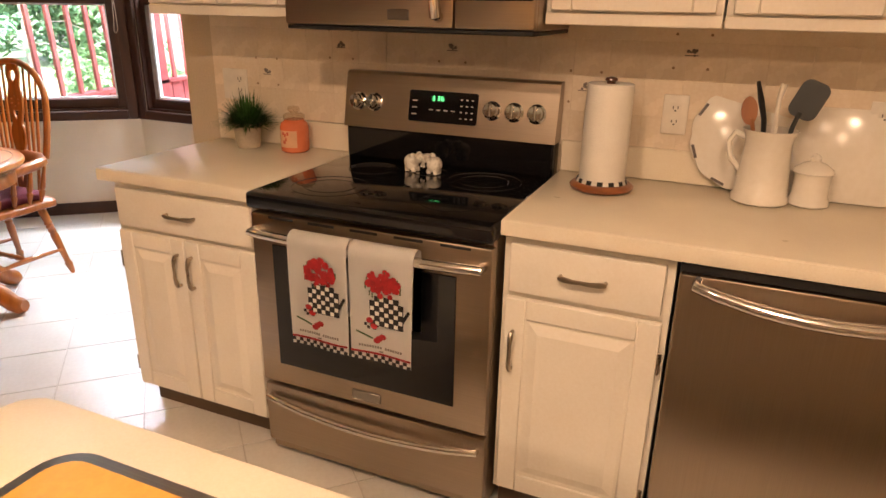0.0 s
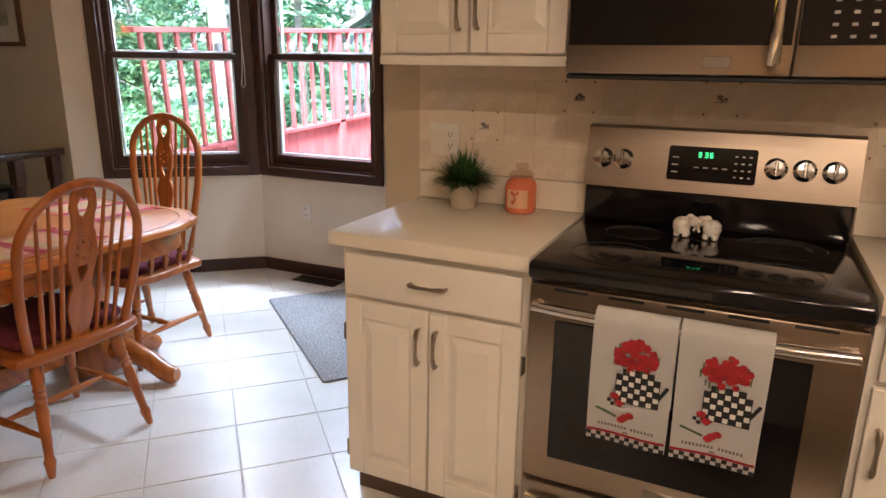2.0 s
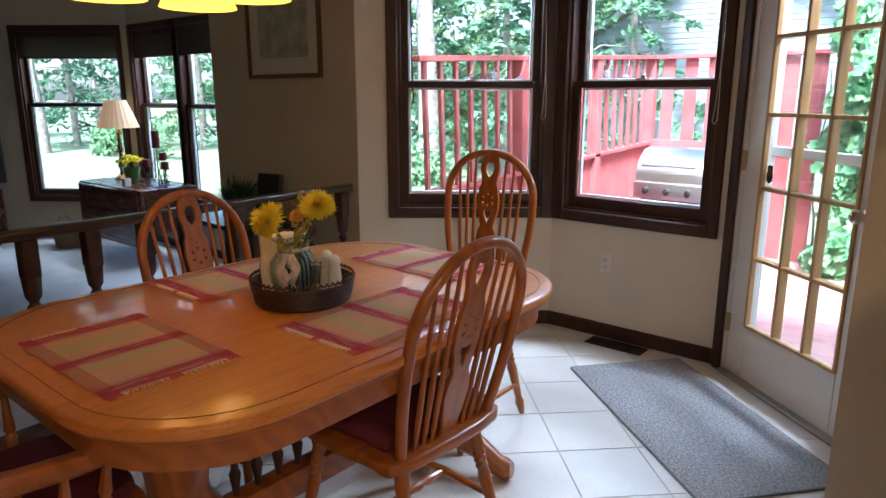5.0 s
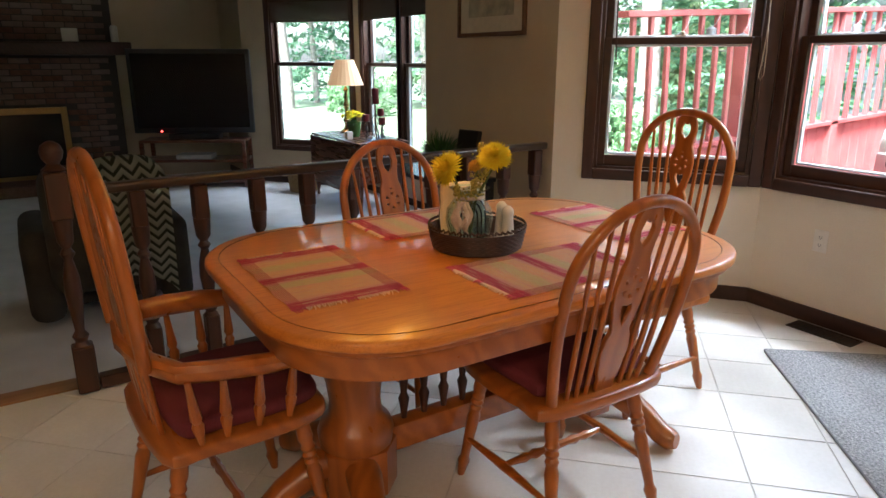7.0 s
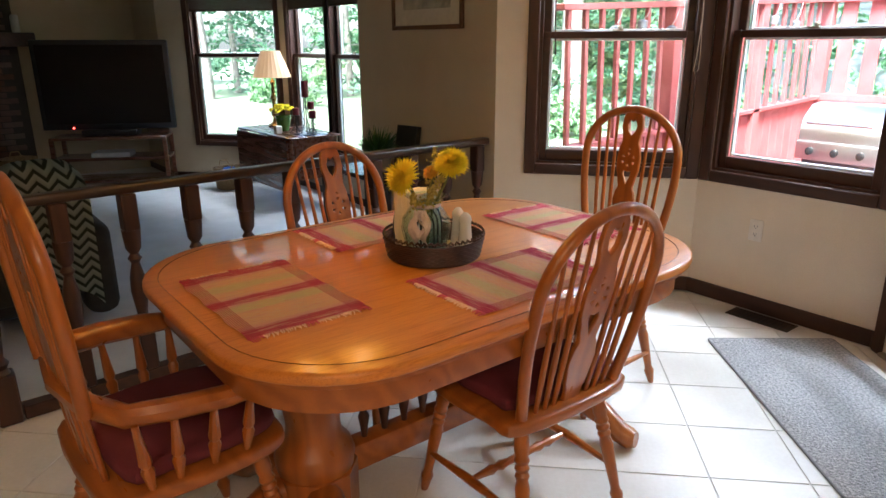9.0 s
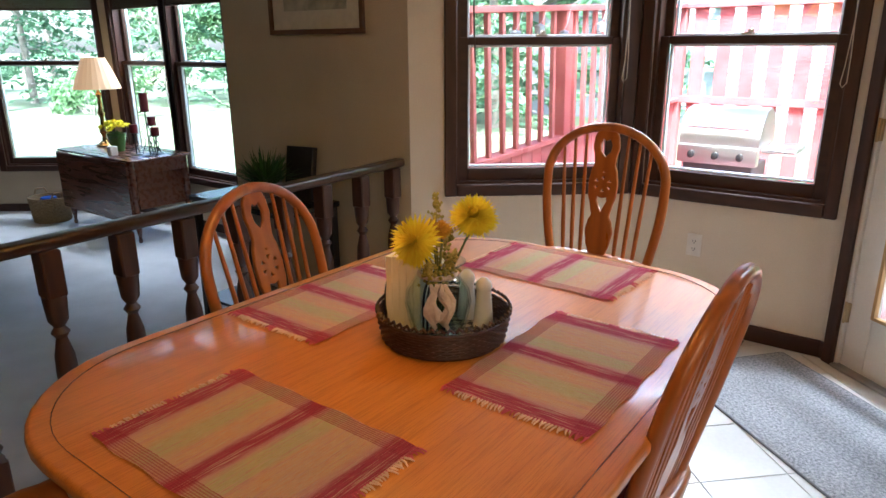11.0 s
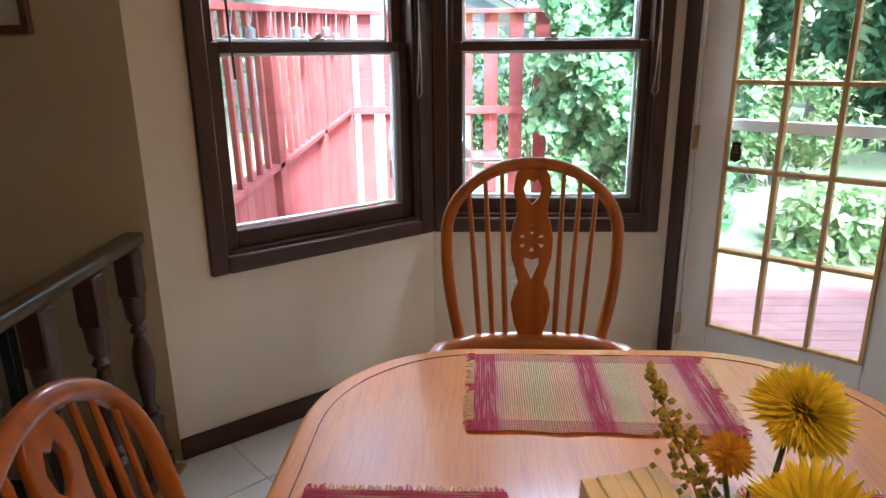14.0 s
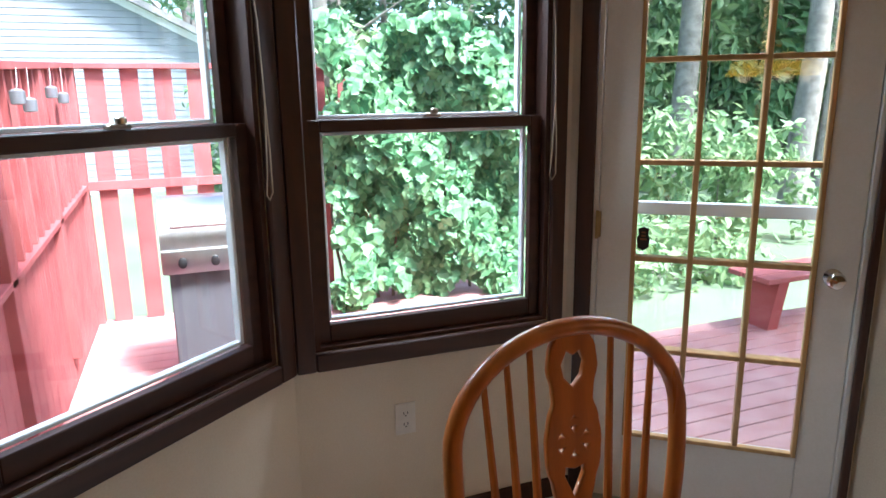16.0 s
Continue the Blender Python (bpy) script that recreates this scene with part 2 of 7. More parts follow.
def prism(bm, outline, z0, z1, m=None, bev=0.0, seg=2):
    """An upright prism on a 2D outline, its rims rounded."""
    m = m or Matrix()
    n = len(outline)
    c = Vector((sum(p[0] for p in outline) / n, sum(p[1] for p in outline) / n))

    def ring(z, inset):
        out = []
        for i in range(n):
            p = Vector(outline[i])
            if inset:
                a, b = Vector(outline[i - 1]), Vector(outline[(i + 1) % n])
                t = (b - a).normalized()
                nrm = Vector((-t.y, t.x))
                p = p + nrm * inset
            out.append(bm.verts.new(m @ Vector((p.x, p.y, z))))
        return out

    rings = []
    if bev > 0:
        for i in range(seg + 1):
            q = 1 - i / seg
            rings.append(ring(z0 + bev * (1 - q), bev * (1 - math.sqrt(max(0.0, 1 - q * q)))))
        for i in range(seg + 1):
            q = i / seg
            rings.append(ring(z1 - bev + bev * q, bev * (1 - math.sqrt(max(0.0, 1 - q * q)))))
    else:
        rings = [ring(z0, 0), ring(z1, 0)]
    for a, b in zip(rings, rings[1:]):
        ringface(bm, a, b)
    bm.faces.new(rings[0][::-1])
    bm.faces.new(rings[-1])
    return bm


def circle(cx, cy, r, n=16, a0=0.0):
    return [(cx + r * math.cos(a0 + 2 * math.pi * i / n), cy + r * math.sin(a0 + 2 * math.pi * i / n)) for i in range(n)]


def rrect(x0, x1, y0, y1, r, n=6):
    out = []
    for cx, cy, a in ((x1 - r, y1 - r, 0), (x0 + r, y1 - r, 90), (x0 + r, y0 + r, 180), (x1 - r, y0 + r, 270)):
        out += [(cx + r * math.cos(radians(a + 90 * i / n)), cy + r * math.sin(radians(a + 90 * i / n))) for i in range(n + 1)]
    return out


def finish(bm, name, mat, smooth=40):
    bmesh.ops.recalc_face_normals(bm, faces=bm.faces)
    me = bpy.data.meshes.new(name)
    bm.to_mesh(me)
    bm.free()
    me.materials.append(mat)
    if smooth:
        me.polygons.foreach_set("use_smooth", [True] * len(me.polygons))
        me.set_sharp_from_angle(angle=radians(smooth))
    return me


def part(name, bm, material, parent, label="", smooth=40):
    ob = new(name, finish(bm, name, material, smooth))
    ob.parent = parent
    return tagged(ob, label)


def thing(name, m, label, category, group=""):
    ob = new(name)
    ob.empty_display_size = 0.05
    ob.matrix_world = m
    return tagged(ob, label, category, group)


def single(name, bm, material, label, category, m=None, group="", kind="", smooth=40):
    ob = new(name, finish(bm, name, material, smooth))
    if m is not None:
        ob.matrix_world = m
    return tagged(ob, label, category, group, kind)


def B():
    return bmesh.new()


def cutout(name, outer, holes, depth, bev, mat, parent, m, label=""):
    """A flat board with holes, cut from a filled outline."""
    cu = bpy.data.curves.new(name, "CURVE")
    cu.dimensions, cu.fill_mode, cu.extrude, cu.bevel_depth, cu.bevel_resolution = "2D", "BOTH", depth / 2 - bev, bev, 1
    for ring in (outer, *holes):
        s = cu.splines.new("POLY")
        s.points.add(len(ring) - 1)
        for p, (x, y) in zip(s.points, ring):
            p.co = (x, y, 0, 1)
        s.use_cyclic_u = True
    tmp = bpy.data.objects.new(name, cu)
    me = bpy.data.meshes.new_from_object(tmp)
    me.transform(m)
    bpy.data.objects.remove(tmp)
    me.materials.clear()
    me.materials.append(mat)
    ob = new(name, me)
    ob.parent = parent
    return tagged(ob, label)


def along(p0, p1):
    """A frame with x along a wall from p0 to p1, y outward on its left, z up."""
    d = Vector((p1[0] - p0[0], p1[1] - p0[1], 0))
    return Matrix.Translation((p0[0], p0[1], 0)) @ Matrix.Rotation(math.atan2(d.y, d.x), 4, "Z"), d.length


# ---- the shell ----
H0 = 2.44
LOW = -0.30
DECK = -0.25
P0, P1, P2, P3 = (-3.38, 0.60), (-2.51, 1.335), (-1.53, 1.335), (-0.78, 0.731)
Q0, Q1, Q2, Q3 = (-9.55, 0.58), (-8.2, 1.65), (-6.15, 1.65), (-4.8, 0.58)


def wall(name, p0, p1, z0, z1, holes, mat, label, thick=0.14, ext=(0, 0)):
    """A straight wall with openings (u0, u1, z0, z1); its room face runs from p0 to p1 and it is thick on its left."""
    m, n = along(p0, p1)
    bm = B()
    us = sorted({-ext[0], n + ext[1], *[h[0] for h in holes], *[h[1] for h in holes]})
    for a, b in zip(us, us[1:]):
        hs = sorted([h for h in holes if h[0] <= a + 1e-6 and h[1] >= b - 1e-6], key=lambda h: h[2])
        z = z0
        for h in hs:
            if h[2] > z:
                bx(bm, (a, 0, z), (b, thick, h[2]))
            z = h[3]
        if z < z1:
            bx(bm, (a, 0, z), (b, thick, z1))
    bmesh.ops.remove_doubles(bm, verts=bm.verts, dist=1e-5)
    return single(name, bm, mat, label, "wall", m, kind="structure", smooth=0)


WZ0, WZ1 = 0.72, 1.99
wall("wall_kitchen", (-0.78, 0.0), (2.7, 0.0), 0, H0, [], WALL_SHADE, "cream painted kitchen wall behind the counters", 0.14)
wall("wall_return", (-0.78, 0.75), (-0.78, 0.0), 0, H0, [], WALL_SHADE, "cream painted return wall beside the glass door, shade in its colour", 0.16, (0, -0.002))
wall("wall_bay_left", P0, P1, 0, H0, [(0.236, 1.066, WZ0, WZ1)], WALL, "cream painted angled wall of the bay", 0.14)
wall("wall_bay_middle", P1, P2, 0, H0, [(0.07, 0.90, WZ0, WZ1)], WALL, "cream painted middle wall of the bay", 0.14, (0.0, 0.0))
wall("wall_bay_door", P2, P3, 0, H0, [(0.085, 0.93, 0.0, 2.05)], WALL, "cream painted angled wall round the glass door", 0.14)
wall("wall_picture", Q3, P0, LOW, H0, [], WALL_SHADE, "cream painted wall with the framed picture, shade in its colour", 0.14)
wall("wall_living_right", Q2, Q3, LOW, H0, [(0.35, 1.35, 0.2, 2.05)], WALL_SHADE, "angled wall of the living room bay in the shaded cream tone", 0.14)
wall("wall_living_bay", Q1, Q2, LOW, H0, [(0.1, 1.95, 0.2, 2.05)], WALL_SHADE, "middle wall of the living room bay in the shaded cream tone", 0.14)
wall("wall_living_left", Q0, Q1, LOW, H0, [(0.45, 1.6, 0.2, 2.05)], WALL_SHADE, "angled wall of the living room bay in the shaded cream tone", 0.14)
wall("wall_living_corner", (-10.6, 0.58), Q0, LOW, H0, [], WALL_SHADE, "living room wall in the shaded cream tone", 0.14)
wall("wall_west", (-10.6, -5.2), (-10.6, 0.58), LOW, H0, [], WALL_SHADE, "living room wall behind the fireplace in the shaded cream tone", 0.14)
wall("wall_south", (2.7, -5.2), (-10.6, -5.2), LOW, H0, [], WALLD, "unseen wall closing the rooms, dark brown to cut bounced light", 0.14)
wall("wall_east", (2.7, 0.0), (2.7, -5.2), 0, H0, [], WALL_SHADE, "kitchen end wall in the shaded cream tone", 0.14)
single("ceiling", bx(B(), (-10.8, -5.4, H0), (2.9, 2.0, H0 + 0.12)), CEIL, "white textured plaster ceiling", "ceiling", kind="structure", smooth=0)

# floors
single("floor", prism(B(), [(-3.42, -5.2), (2.7, -5.2), (2.7, 0.1), (-0.66, 0.1), (-0.66, 0.78), (-1.47, 1.43), (-2.56, 1.43), (-3.42, 0.70)], -0.12, -0.004), GROUT, "cream ceramic tile floor laid on the diagonal", "floor", kind="structure", smooth=0)
CARPET = surf("grey_carpet", (0.52, 0.51, 0.5), (0.64, 0.63, 0.62), 3.0, 350.0, 0.95, 0.9, dist=0.006)
single("carpet", bx(B(), (-10.6, -5.2, LOW - 0.1), (-3.42, 1.75, LOW)), CARPET, "light grey cut-pile living room carpet", "carpet", kind="structure", smooth=0)
single("step_riser", bx(B(), (-3.445, -5.2, LOW), (-3.42, 0.58, -0.03)), CARPET, "carpeted riser down to the living room", "step", kind="structure", smooth=0)
single("step_nosing", bx(B(), (-3.47, -5.2, -0.03), (-3.35, 0.578, 0.006), 0.008), wood("oak_nosing", (0.25, 0.13, 0.05), (0.4, 0.22, 0.09), "y"), "oak nosing along the edge of the tile floor", "trim", kind="structure")


def skirting(name, p0, p1, z0=0.0, u0=0.0, u1=None):
    m, n = along(p0, p1)
    bm = bx(B(), (u0, -0.013, z0 + 0.001), (n if u1 is None else u1, 0, z0 + 0.085), 0.004)
    return single(name, bm, DARKX, "dark brown stained wooden baseboard", "baseboard", m, kind="structure")


skirting("baseboard", P0, P1)
skirting("baseboard", P1, P2)
skirting("baseboard", P2, P3, 0, 0, 0.055)
skirting("baseboard", Q3, P0, LOW)
skirting("baseboard", Q1, Q2, LOW)
skirting("baseboard", Q0, Q1, LOW)
skirting("baseboard", (-10.6, 0.58), Q0, LOW)
skirting("baseboard", (-0.78, 0.70), (-0.78, 0.0))


def casing(m, u0, u1, z0, z1, w, mat, parent, foot=True):
    """Flat trim round an opening, proud of the wall."""
    part("side_casing", bx(B(), (u0 - w, -0.02, z0 - (w if foot else 0)), (u0, 0.0, z1 + w), 0.004), mat, parent)
    part("side_casing", bx(B(), (u1, -0.02, z0 - (w if foot else 0)), (u1 + w, 0.0, z1 + w), 0.004), mat, parent)
    part("head_casing", bx(B(), (u0, -0.02, z1), (u1, 0.0, z1 + w), 0.004), mat, parent)
    if foot:
        part("sill_casing", bx(B(), (u0, -0.022, z0 - w), (u1, 0.0, z0), 0.004), mat, parent)


def sash(name, u0, u1, z0, z1, y0, y1, fr, parent, vinyl=True):
    s = part(name, frame_bars(u0, u1, z0, z1, y0, y1, fr), DARKX, parent)
    if vinyl:
        part("storm_track", frame_bars(u0 + fr[0], u1 - fr[0], z0 + fr[1], z1 - fr[2], y1 + 0.004, y1 + 0.03, (0.013, 0.012, 0.012)), VINYL, s, "white storm window track")
    g = part("pane", bx(B(), (u0 + fr[0], (y0 + y1) / 2 - 0.002, z0 + fr[1]), (u1 - fr[0], (y0 + y1) / 2 + 0.002, z1 - fr[2])), PANE, s, smooth=0)
    g.visible_shadow = False
    return s


def frame_bars(u0, u1, z0, z1, y0, y1, fr):
    """Four bars: fr is the width at the sides, below and above."""
    a, b, c = fr
    bm = B()
    bx(bm, (u0, y0, z0), (u0 + a, y1, z1), 0.003)
    bx(bm, (u1 - a, y0, z0), (u1, y1, z1), 0.003)
    bx(bm, (u0 + a, y0, z0), (u1 - a, y1, z0 + b), 0.003)
    bx(bm, (u0 + a, y0, z1 - c), (u1 - a, y1, z1), 0.003)
    return bm


def hung_window(name, p0, p1, u0, u1, z0, z1, mid, label, casew=(0.062, 0.062), cords=True):
    m, n = along(p0, p1)
    w = tagged(thing(name, m, label, "window"), kind="structure")
    for a, b in ((u0 - casew[0], u0), (u1, u1 + casew[1])):
        part("side_casing", bx(B(), (a, -0.022, z0 - 0.06), (b, 0.0, z1 + 0.07), 0.005), DARKWOOD, w)
    part("head_casing", bx(B(), (u0, -0.022, z1), (u1, 0.0, z1 + 0.07), 0.005), DARKX, w)
    part("sill_casing", bx(B(), (u0, -0.024, z0 - 0.06), (u1, 0.0, z0), 0.005), DARKX, w)
    bm = B()
    bx(bm, (u0, 0.0, z0), (u0 + 0.018, 0.13, z1))
    bx(bm, (u1 - 0.018, 0.0, z0), (u1, 0.13, z1))
    bx(bm, (u0 + 0.018, 0.0, z1 - 0.018), (u1 - 0.018, 0.13, z1))
    bx(bm, (u0 + 0.018, 0.0, z0), (u1 - 0.018, 0.13, z0 + 0.014))
    part("jamb", bm, DARKWOOD, w)
    sash("lower_sash", u0 + 0.018, u1 - 0.018, z0 + 0.014, mid + 0.03, 0.03, 0.06, (0.04, 0.062, 0.036), w)
    sash("upper_sash", u0 + 0.018, u1 - 0.018, mid - 0.005, z1 - 0.018, 0.075, 0.105, (0.04, 0.036, 0.045), w)
    c = (u0 + u1) / 2
    bm = bx(B(), (c - 0.028, 0.012, mid + 0.031), (c + 0.028, 0.045, mid + 0.043), 0.004)
    lathe(bm, [(0.013, 0), (0.013, 0.014), (0.008, 0.018)], 10, pose(c + 0.01, 0.03, mid + 0.042))
    part("sash_lock", bm, NICKEL, w, "brown metal sash lock")
    part("blind_headrail", bx(B(), (u0 + 0.02, 0.004, z1 - 0.05), (u1 - 0.02, 0.028, z1 - 0.018), 0.003), DARKX, w)
    if cords:
        bm = B()
        x = u1 - 0.004
        loop = [(x - 0.004, 0.0, z1 - 0.05), (x, -0.026, mid + 0.3), (x + 0.006, -0.027, mid + 0.1), (x - 0.004, -0.027, mid - 0.1), (x - 0.012, -0.027, mid - 0.17), (x - 0.002, -0.027, mid - 0.185), (x + 0.012, -0.027, mid - 0.165), (x + 0.012, -0.027, mid - 0.05), (x + 0.004, -0.027, mid + 0.12)]
        tube(bm, loop, 0.0022, 6)
        part("blind_cord", bm, plain("cream_cord", (0.55, 0.45, 0.33), 0.8), w, "looped cream blind cord")
    if name == "window_1":
        bm = B()
        tube(bm, [(u0 + 0.075, -0.004, z1 - 0.05), (u0 + 0.083, -0.006, mid + 0.05), (u0 + 0.09, -0.006, mid - 0.09)], 0.0042, 8)
        part("blind_wand", bm, DARKWOOD, w, "dark blind tilt wand")
    return w


hung_window("window_1", P0, P1, 0.236, 1.066, WZ0, WZ1, 1.41, "double-hung window with dark stained wood trim", (0.062, 0.066))
hung_window("window_2", P1, P2, 0.07, 0.90, WZ0, WZ1, 1.41, "double-hung window with dark stained wood trim", (0.062, 0.055))


def slat_blind(parent, u0, u1, ztop, zbot):
    bm = B()
    z = ztop
    while z > zbot:
        bx(bm, (u0, 0.006, z - 0.003), (u1, 0.028, z))
        z -= 0.0042
    bx(bm, (u0, 0.004, zbot - 0.02), (u1, 0.029, zbot), 0.003)
    part("gathered_blind", bm, plain("brown_slat", (0.075, 0.035, 0.018), 0.45), parent, "raised brown slatted blind")


for nm, a, b, u0, u1, bl in (("window_3", Q0, Q1, 0.45, 1.6, True), ("window_4", Q1, Q2, 0.1, 1.0, True), ("window_5", Q1, Q2, 1.05, 1.95, True), ("window_6", Q2, Q3, 0.35, 1.35, True)):
    w = hung_window(nm, a, b, u0, u1, 0.2, 2.05, 1.24, "tall double-hung living room window with raised blind", (0.07, 0.05), cords=False)
    slat_blind(w, u0 + 0.02, u1 - 0.02, 2.03, 1.78)

# glass door
DM, DN = along(P2, P3)
door = tagged(thing("door_1", DM, "white fifteen-pane exterior door with yellow pine beads", "door"), kind="structure")
part("side_casing", bx(B(), (0.028, -0.022, 0.0), (0.085, 0.0, 2.11), 0.004), DARKWOOD, door)
part("side_casing", bx(B(), (0.93, -0.022, 0.0), (0.955, 0.0, 2.11), 0.004), DARKWOOD, door)
part("head_casing", bx(B(), (0.085, -0.022, 2.05), (0.93, 0.0, 2.11), 0.004), DARKX, door)
part("jamb", frame_bars(0.085, 0.93, -0.02, 2.05, 0.0, 0.139, (0.016, 0.02, 0.016)), DOORW, door)
GU0, GU1, GZ0, GZ1 = 0.222, 0.788, 0.283, 1.945
slab = part("leaf", frame_bars(0.103, 0.912, 0.012, 2.03, 0.012, 0.056, (0.118, 0.27, 0.085)), DOORW, door)
bm = B()
for i in (1, 2):
    u = GU0 + (GU1 - GU0) * i / 3
    bx(bm, (u - 0.009, 0.008, GZ0), (u + 0.009, 0.054, GZ1), 0.003)
for i in range(1, 5):
    z = GZ0 + (GZ1 - GZ0) * i / 5
    bx(bm, (GU0, 0.01, z - 0.009), (GU1, 0.053, z + 0.009), 0.003)
part("muntins", bm, BEAD, slab, "yellow pine muntins")
part("bead", frame_bars(GU0 - 0.006, GU1 + 0.006, GZ0 - 0.006, GZ1 + 0.006, 0.004, 0.03, (0.016, 0.016, 0.016)), BEAD, slab, "yellow pine glazing bead")
for c in range(3):
    for r in range(5):
        ua, ub = GU0 + (GU1 - GU0) * c / 3 + 0.009, GU0 + (GU1 - GU0) * (c + 1) / 3 - 0.009
        za, zb = GZ0 + (GZ1 - GZ0) * r / 5 + 0.009, GZ0 + (GZ1 - GZ0) * (r + 1) / 5 - 0.009
        g = part("pane", bx(B(), (ua, 0.03, za), (ub, 0.034, zb)), PANE, slab, smooth=0)
        g.visible_shadow = False
bm = lathe(B(), [(0.026, 0), (0.028, 0.006), (0.011, 0.014), (0.011, 0.034), (0.024, 0.042), (0.028, 0.056), (0.022, 0.068), (0.004, 0.072)], 18, pose(0.84, 0.012, 0.925, 90))
part("doorknob", bm, CHROME, slab, "polished round doorknob")
bm = B()
for z in (0.22, 1.02, 1.82):
    bx(bm, (0.094, -0.003, z), (0.112, 0.012, z + 0.09), 0.002)
    tube(bm, [(0.099, -0.006, z - 0.004), (0.099, -0.006, z + 0.094)], 0.006, 8)
part("hinge", bm, plain("brass_hinge", (0.5, 0.38, 0.2), 0.35, 1.0), slab, "brass butt hinges")
sh = [(0.0, 0.0), (0.018, -0.012), (0.037, 0.0), (0.04, 0.03), (0.034, 0.045), (0.037, 0.066), (0.018, 0.072), (0, 0.066), (0.003, 0.045), (-0.003, 0.03)]
bm = prism(B(), sh[::-1], 0.0, 0.0012, pose(GU0 + 0.014, 0.0295, 0.985, 90))
part("sticker", bm, BLACK, slab, "black shield-shaped window sticker", smooth=0)
bm = B()
for j, (a, b, z) in enumerate(((0.012, 0.026, 0.05), (0.012, 0.026, 0.038), (0.008, 0.03, 0.026))):
    bx(bm, (a, 0.0284, z), (b, 0.029, z + 0.006))
st = part("sticker_print", bm, plain("rust_ink", (0.28, 0.1, 0.05), 0.6), slab, "rust print on the sticker", smooth=0)
st.location = (GU0 + 0.014, -0.0006, 0.985)
# storm door behind: a white rail across
storm = tagged(thing("storm_door", DM, "white aluminium storm door with a low cross rail", "door"), kind="structure")
part("storm_frame", frame_bars(0.105, 0.91, 0.0, 2.03, 0.1, 0.125, (0.05, 0.08, 0.06)), VINYL, storm)
part("storm_rail", bx(B(), (0.155, 0.1, 1.09), (0.86, 0.128, 1.135), 0.004), VINYL, storm)
for a, b in ((0.08, 1.09), (1.135, 1.97)):
    g = part("pane", bx(B(), (0.155, 0.11, a), (0.86, 0.113, b)), PANE, storm, smooth=0)
    g.visible_shadow = False
single("threshold", bx(B(), (0.085, -0.03, 0.0), (0.93, 0.13, 0.018), 0.006), steel("aluminium", (0.4, 0.38, 0.35), 0.45), "grey metal door threshold", "threshold", DM, kind="structure")

# ---- daylight under the eaves, above the openings ----
for nm, a, b, u, wx, e in (("daylight_left", P0, P1, 0.651, 0.8, BAYLEFT), ("daylight_middle", P1, P2, 0.485, 0.8, BAYMID), ("daylight_door", P2, P3, 0.505, 0.75, BAYDOOR),
                           ("daylight_living", Q1, Q2, 1.02, 1.8, LIVING), ("daylight_living_left", Q0, Q1, 1.02, 1.1, LIVING * 0.6)):
    m, n = along(a, b)
    far = "living" not in nm
    lamp(nm, "AREA", m @ (pose(u, 0.75, 2.335, 64, 0, 180) if far else pose(u, 0.42, 2.42, 50, 0, 180)), e, SKYC, wx, "RECTANGLE", 0.22 if far else 0.4)

# ---- kitchen ----


def raised_panel(parent, name, x0, x1, z0, z1, y, mat, rail=0.055):
    """A cabinet front with a sunk bevel and a raised field; its face looks to -y."""
    d = part(name, bx(B(), (x0, y + 0.008, z0), (x1, y + 0.02, z1), 0.003), mat, parent)
    part("stile", bx(B(), (x0, y, z0), (x0 + rail, y + 0.008, z1), 0.003), mat, d)
    part("stile", bx(B(), (x1 - rail, y, z0), (x1, y + 0.008, z1), 0.003), mat, d)
    part("rail", bx(B(), (x0 + rail, y, z0), (x1 - rail, y + 0.008, z0 + rail), 0.003), mat, d)
    part("rail", bx(B(), (x0 + rail, y, z1 - rail), (x1 - rail, y + 0.008, z1), 0.003), mat, d)
    a, b, c, e = x0 + rail + 0.008, x1 - rail - 0.008, z0 + rail + 0.008, z1 - rail - 0.008
    bm, q = B(), 0.028
    o = [bm.verts.new(p) for p in ((a, y + 0.0085, c), (b, y + 0.0085, c), (b, y + 0.0085, e), (a, y + 0.0085, e))]
    i = [bm.verts.new(p) for p in ((a + q, y - 0.001, c + q), (b - q, y - 0.001, c + q), (b - q, y - 0.001, e - q), (a + q, y - 0.001, e - q))]
    ringface(bm, o, i)
    bm.faces.new(i)
    part("raised_field", bm, mat, d, smooth=0)
    return d


def pull(parent, x, z, y, upright=True, n=0.105):
    """A bowed bar pull with two feet."""
    bm, h = B(), n / 2
    pts = [(-h, 0.0), (-h, -0.016), (-h * 0.8, -0.02), (-h * 0.4, -0.026), (0, -0.024), (h * 0.4, -0.026), (h * 0.8, -0.02), (h, -0.016), (h, 0.0)]
    tube(bm, [((x, y + d, z + s) if upright else (x + s, y + d, z)) for s, d in pts], [0.0055, 0.006, 0.0075, 0.0055, 0.005, 0.0055, 0.0075, 0.006, 0.0055], 8)
    return part("handle", bm, NICKEL, parent, "antique nickel bar handle")


def hinge(parent, x, z, y):
    bm = bx(B(), (x - 0.006, y - 0.004, z - 0.025), (x + 0.006, y + 0.006, z + 0.025), 0.002)
    tube(bm, [(x, y - 0.006, z - 0.028), (x, y - 0.006, z + 0.028)], 0.004, 6)
    part("hinge", bm, NICKEL, parent, "small exposed hinge")


